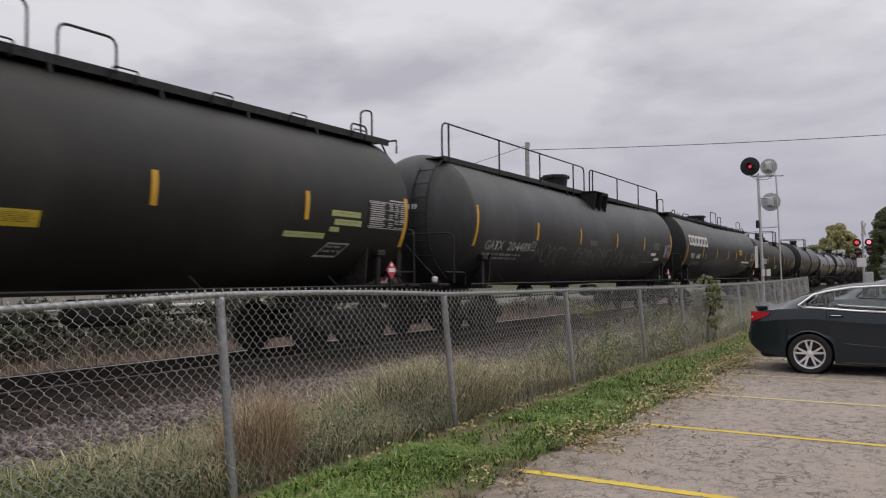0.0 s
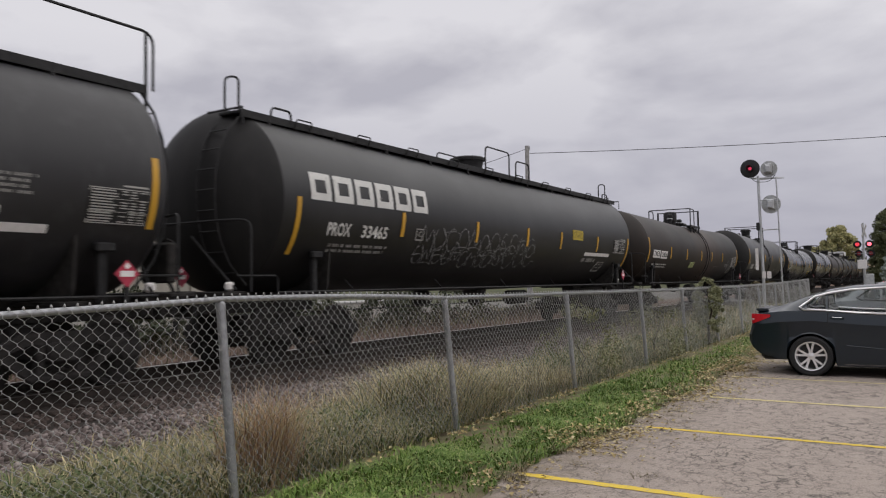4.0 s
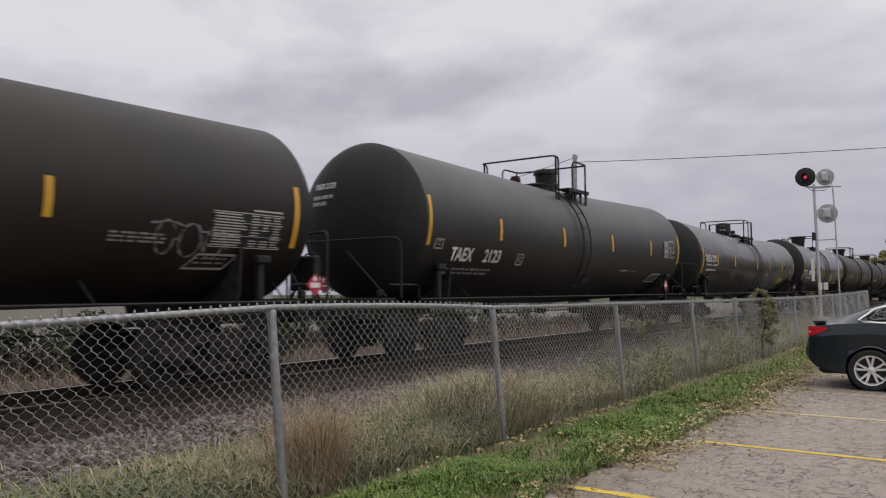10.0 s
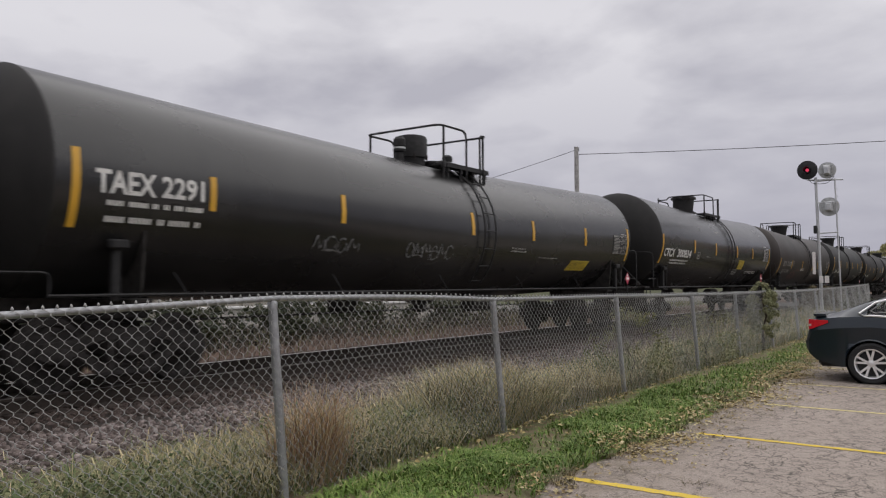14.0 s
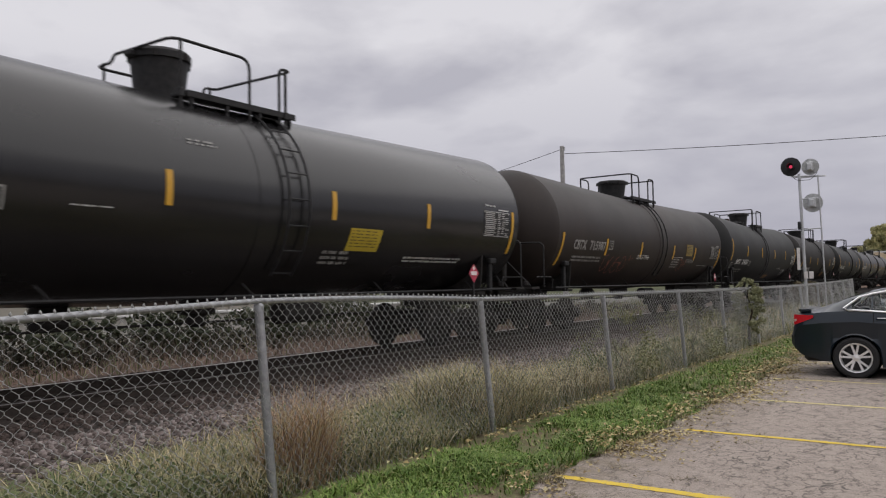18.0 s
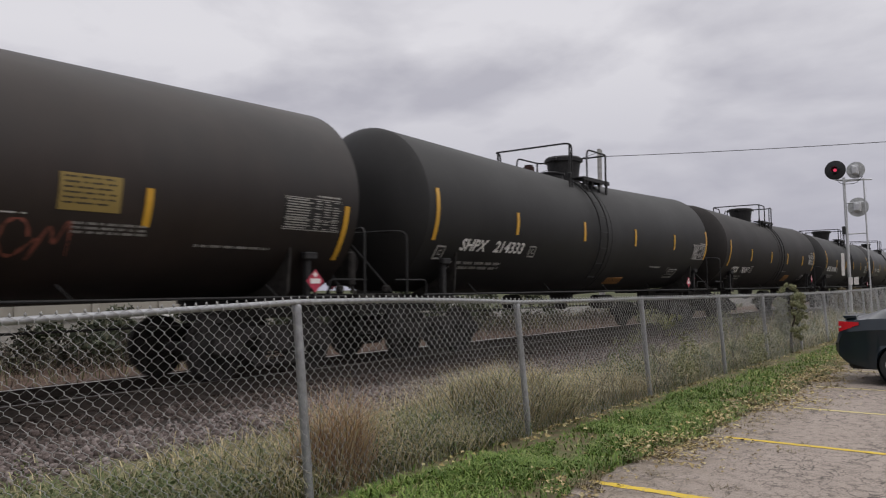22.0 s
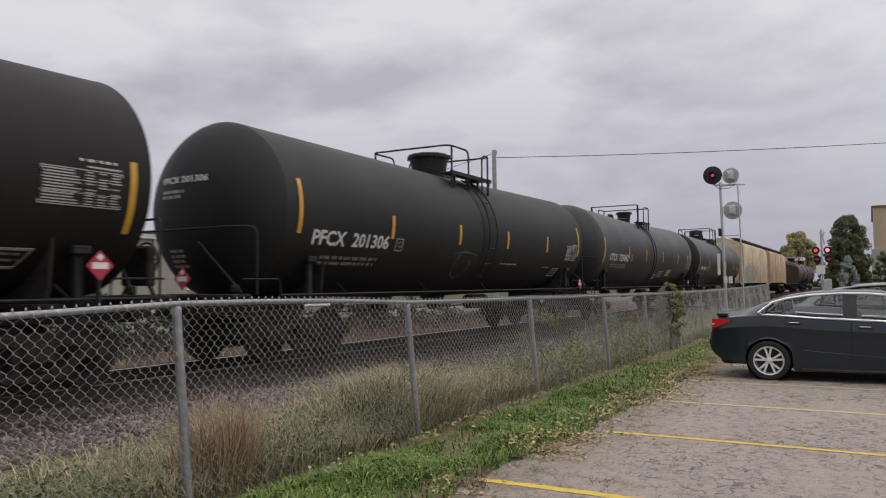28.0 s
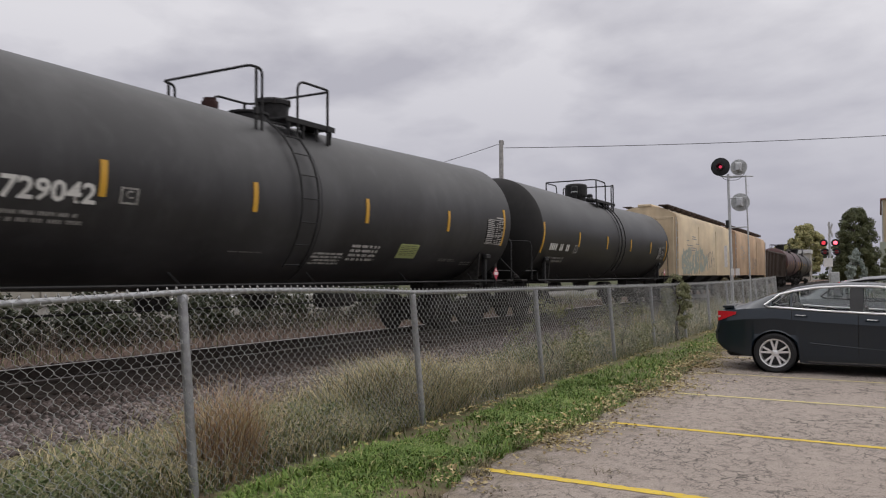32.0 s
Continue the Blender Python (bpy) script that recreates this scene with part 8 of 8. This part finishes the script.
        # door seams, handles, mirror, sill
        for u, zl in ((1.20, 0.72), (2.13, 0.25), (3.30, 0.30)):
            pts = []
            for k, q in enumerate(car_ring(u)[1:6]):
                if q[1] > zl:
                    pts.append((u, s * (q[0] + 0.001), q[1]))
            part("door_seam", MB().tube(pts, 0.005, 4), M["dark"], body)
        for u, z in ((1.33, 0.935), (2.32, 0.88)):
            y = max(q[0] for q in car_ring(u) if q[1] < z + 0.05 and q[1] > z - 0.16) + 0.004
            part("door_handle", MB().tube(bend([(u - 0.09, s * (y - 0.03), z), (u - 0.08, s * (y + 0.02), z + 0.005), (u + 0.08, s * (y + 0.02), z), (u + 0.09, s * (y - 0.03), z - 0.005)], 0.02), 0.011, 6), paint, root, "body-coloured door handle", smooth=60)
            part("handle_trim", MB().tube([(u - 0.07, s * (y + 0.027), z + 0.011), (u + 0.07, s * (y + 0.027), z + 0.006)], 0.005, 5), M["chrome"], root, "thin chrome handle strip")
        part("mirror", MB().box(3.12, s * 1.0, 1.0, 0.16, 0.20, 0.13, 0.045), paint, root)
        part("sill_trim", MB().tube([(u, s * (lerp_table(u, WIDE) * 0.965), 0.19) for u in np.linspace(1.42, 3.32, 12)], 0.018, 5), M["dark"], root)
        part("sill_strip", MB().tube([(u, s * (lerp_table(u, WIDE) * 0.975), 0.205) for u in np.linspace(1.42, 3.28, 12)], 0.005, 5), M["rail_dull"], root, "thin grey sill strip", smooth=60)
        # a rising fold in the lower doors
        part("body_crease", MB().tube([(u, s * (lerp_table(u, WIDE) * 0.972), 0.40 + 0.10 * ((3.2 - u) / 1.75) ** 1.5) for u in np.linspace(1.45, 3.2, 16)], 0.009, 4), paint, body)
        # tail lamp wraps the corner
        V, F = [], []
        for i, u in enumerate(np.linspace(0.075, 0.37, 10)):
            w = lerp_table(u, WIDE)
            hh = 0.085 * (1 - 0.78 * ((u - 0.075) / 0.295) ** 1.1)
            zc = 0.905 + 0.055 * (u - 0.075) / 0.295
            for dz in (-hh, 0, hh):
                V.append((u - 0.012, s * (w * 0.985 + 0.012), zc + dz))
        for i in range(9):
            for j in range(2):
                q = (i * 3 + j, (i + 1) * 3 + j, (i + 1) * 3 + j + 1, i * 3 + j + 1)
                F.append(q if s < 0 else q[::-1])
        part("tail_lamp", MB().add(V, F).box(0.065, s * 0.52, 0.89, 0.04, 0.30, 0.13, 0.012), M["tail"], root, "red tail lamp", smooth=50)
        part("lamp_insert", MB().box(0.10, s * (lerp_table(0.10, WIDE) * 0.985 + 0.010), 0.90, 0.07, 0.02, 0.035, 0.006, pose(0, 0, 0, 0, -12, 0)), M["tail_pale"], root, "pale clear lamp insert")
    part("spoiler_lip", MB().rings([[(x, y, z) for x, z in ((0.11, 1.060), (0.13, 1.072), (0.30, 1.074), (0.30, 1.04), (0.14, 1.03))] for y in np.linspace(-0.64, 0.64, 9)]), paint, root)
    rear, front = [], []
    for lst, us2 in ((rear, np.linspace(0.60, 1.48, 6)), (front, np.linspace(2.78, 3.55, 6))):
        for u in us2:
            r = car_ring(float(u))
            k = r[8]
            lst.append([(float(u), y, lerp_table(float(u), TOP) + 0.006 - 0.02 * abs(y / k[0])) for y in np.linspace(-k[0] * 0.95, k[0] * 0.95, 7)])
    for nm, g in (("rear_window", rear), ("windscreen", front)):
        part(nm, MB().rings(g, False, False, closed=False), M["car_glass"], root, smooth=60)
    part("number_plate", MB().box(0.03, 0, 0.78, 0.03, 0.31, 0.14, 0.004), M["card"], root, "blank pale plate")
    part("lower_bumper", MB().box(0.36, 0, 0.33, 0.3, 1.36, 0.14, 0.05), M["dark"], root)
    tyre = cached("tyre", lambda: MB().lathe((0, 0, 0), (0, 1, 0), [(-0.10, 0.225), (-0.11, 0.29), (-0.085, 0.318), (0.085, 0.318), (0.11, 0.29), (0.10, 0.225)], 36, False, False).mesh("tyre", M["tyre"], 40))
    def rim_mesh():
        mb = MB().lathe((0, 0, 0), (0, -1, 0), [(0.02, 0.20), (0.10, 0.215), (0.105, 0.232), (0.085, 0.238)], 36, False, False)
        mb.lathe((0, 0, 0), (0, -1, 0), [(0.03, 0.06), (0.085, 0.055), (0.095, 0.03), (0.095, 0.0)], 16, False, False)
        for k in range(10):
            a = math.radians(72 * (k // 2) + (13 if k % 2 else -13))
            b = math.radians(72 * (k // 2) + (6 if k % 2 else -6))
            p0, p1 = Vector((0.05 * math.cos(b), -0.085, 0.05 * math.sin(b))), Vector((0.222 * math.cos(a), -0.095, 0.222 * math.sin(a)))
            d = (p1 - p0).normalized()
            side = Vector((-d.z, 0, d.x)) * 0.017
            back = Vector((0, 0.035, 0))
            mb.rings([[p0 - side, p0 + side, p0 + side * 0.7 + back, p0 - side * 0.7 + back], [p1 - side, p1 + side, p1 + side * 0.7 + back, p1 - side * 0.7 + back]])
        return mb.mesh("rim", M["alloy"], 35)
    disc = cached("disc", lambda: MB().lathe((0, 0, 0), (0, -1, 0), [(0.0, 0.215), (0.02, 0.215), (0.02, 0.0)], 26).mesh("brake_disc", M["dark"]))
    for s in sides:
        for a in AXLES:
            t = part("tyre", tyre, None, root, "black rubber tyre", m=pose(a, s * 0.785, 0.318, 0, 0, 0 if s < 0 else 180))
            part("rim", cached("rim", rim_mesh), None, t, "silver ten-spoke alloy rim", m=pose(0, 0, 0, 0, 20 * s, 0))
            part("brake_disc", disc, None, t)
    return root


make_car("dark blue-grey saloon car parked on the asphalt", M["navy"], pose(-2.39, 14.28, 0, 0, 0, 0.6) @ Matrix.Diagonal((1, 1, 0.985, 1)), "parked cars")
make_car("grey saloon car parked beyond the dark one", M["silver"], pose(-1.75, 17.3, 0, 0, 0, 0) @ Matrix.Diagonal((1.02, 1.02, 1.06, 1)), "parked cars", "dark")


# ---------------------------------------------------------------- movement
def motions():
    """The train runs towards -y; every wheelset rolls."""
    ts = [0.5 * i for i in range(65)]
    for ob, centre in MOVING:
        walk(ob, [(t, pose(TRACK_X, centre - train_run(t), RAIL_TOP)) for t in ts])
    roll = [0.1 * i for i in range(321)]
    for ws, y in WHEELS:
        walk(ws, [(t, pose(0, y, WHEEL_R, math.degrees(train_run(t) / WHEEL_R) % 360, 0, 0)) for t in roll])


motions()
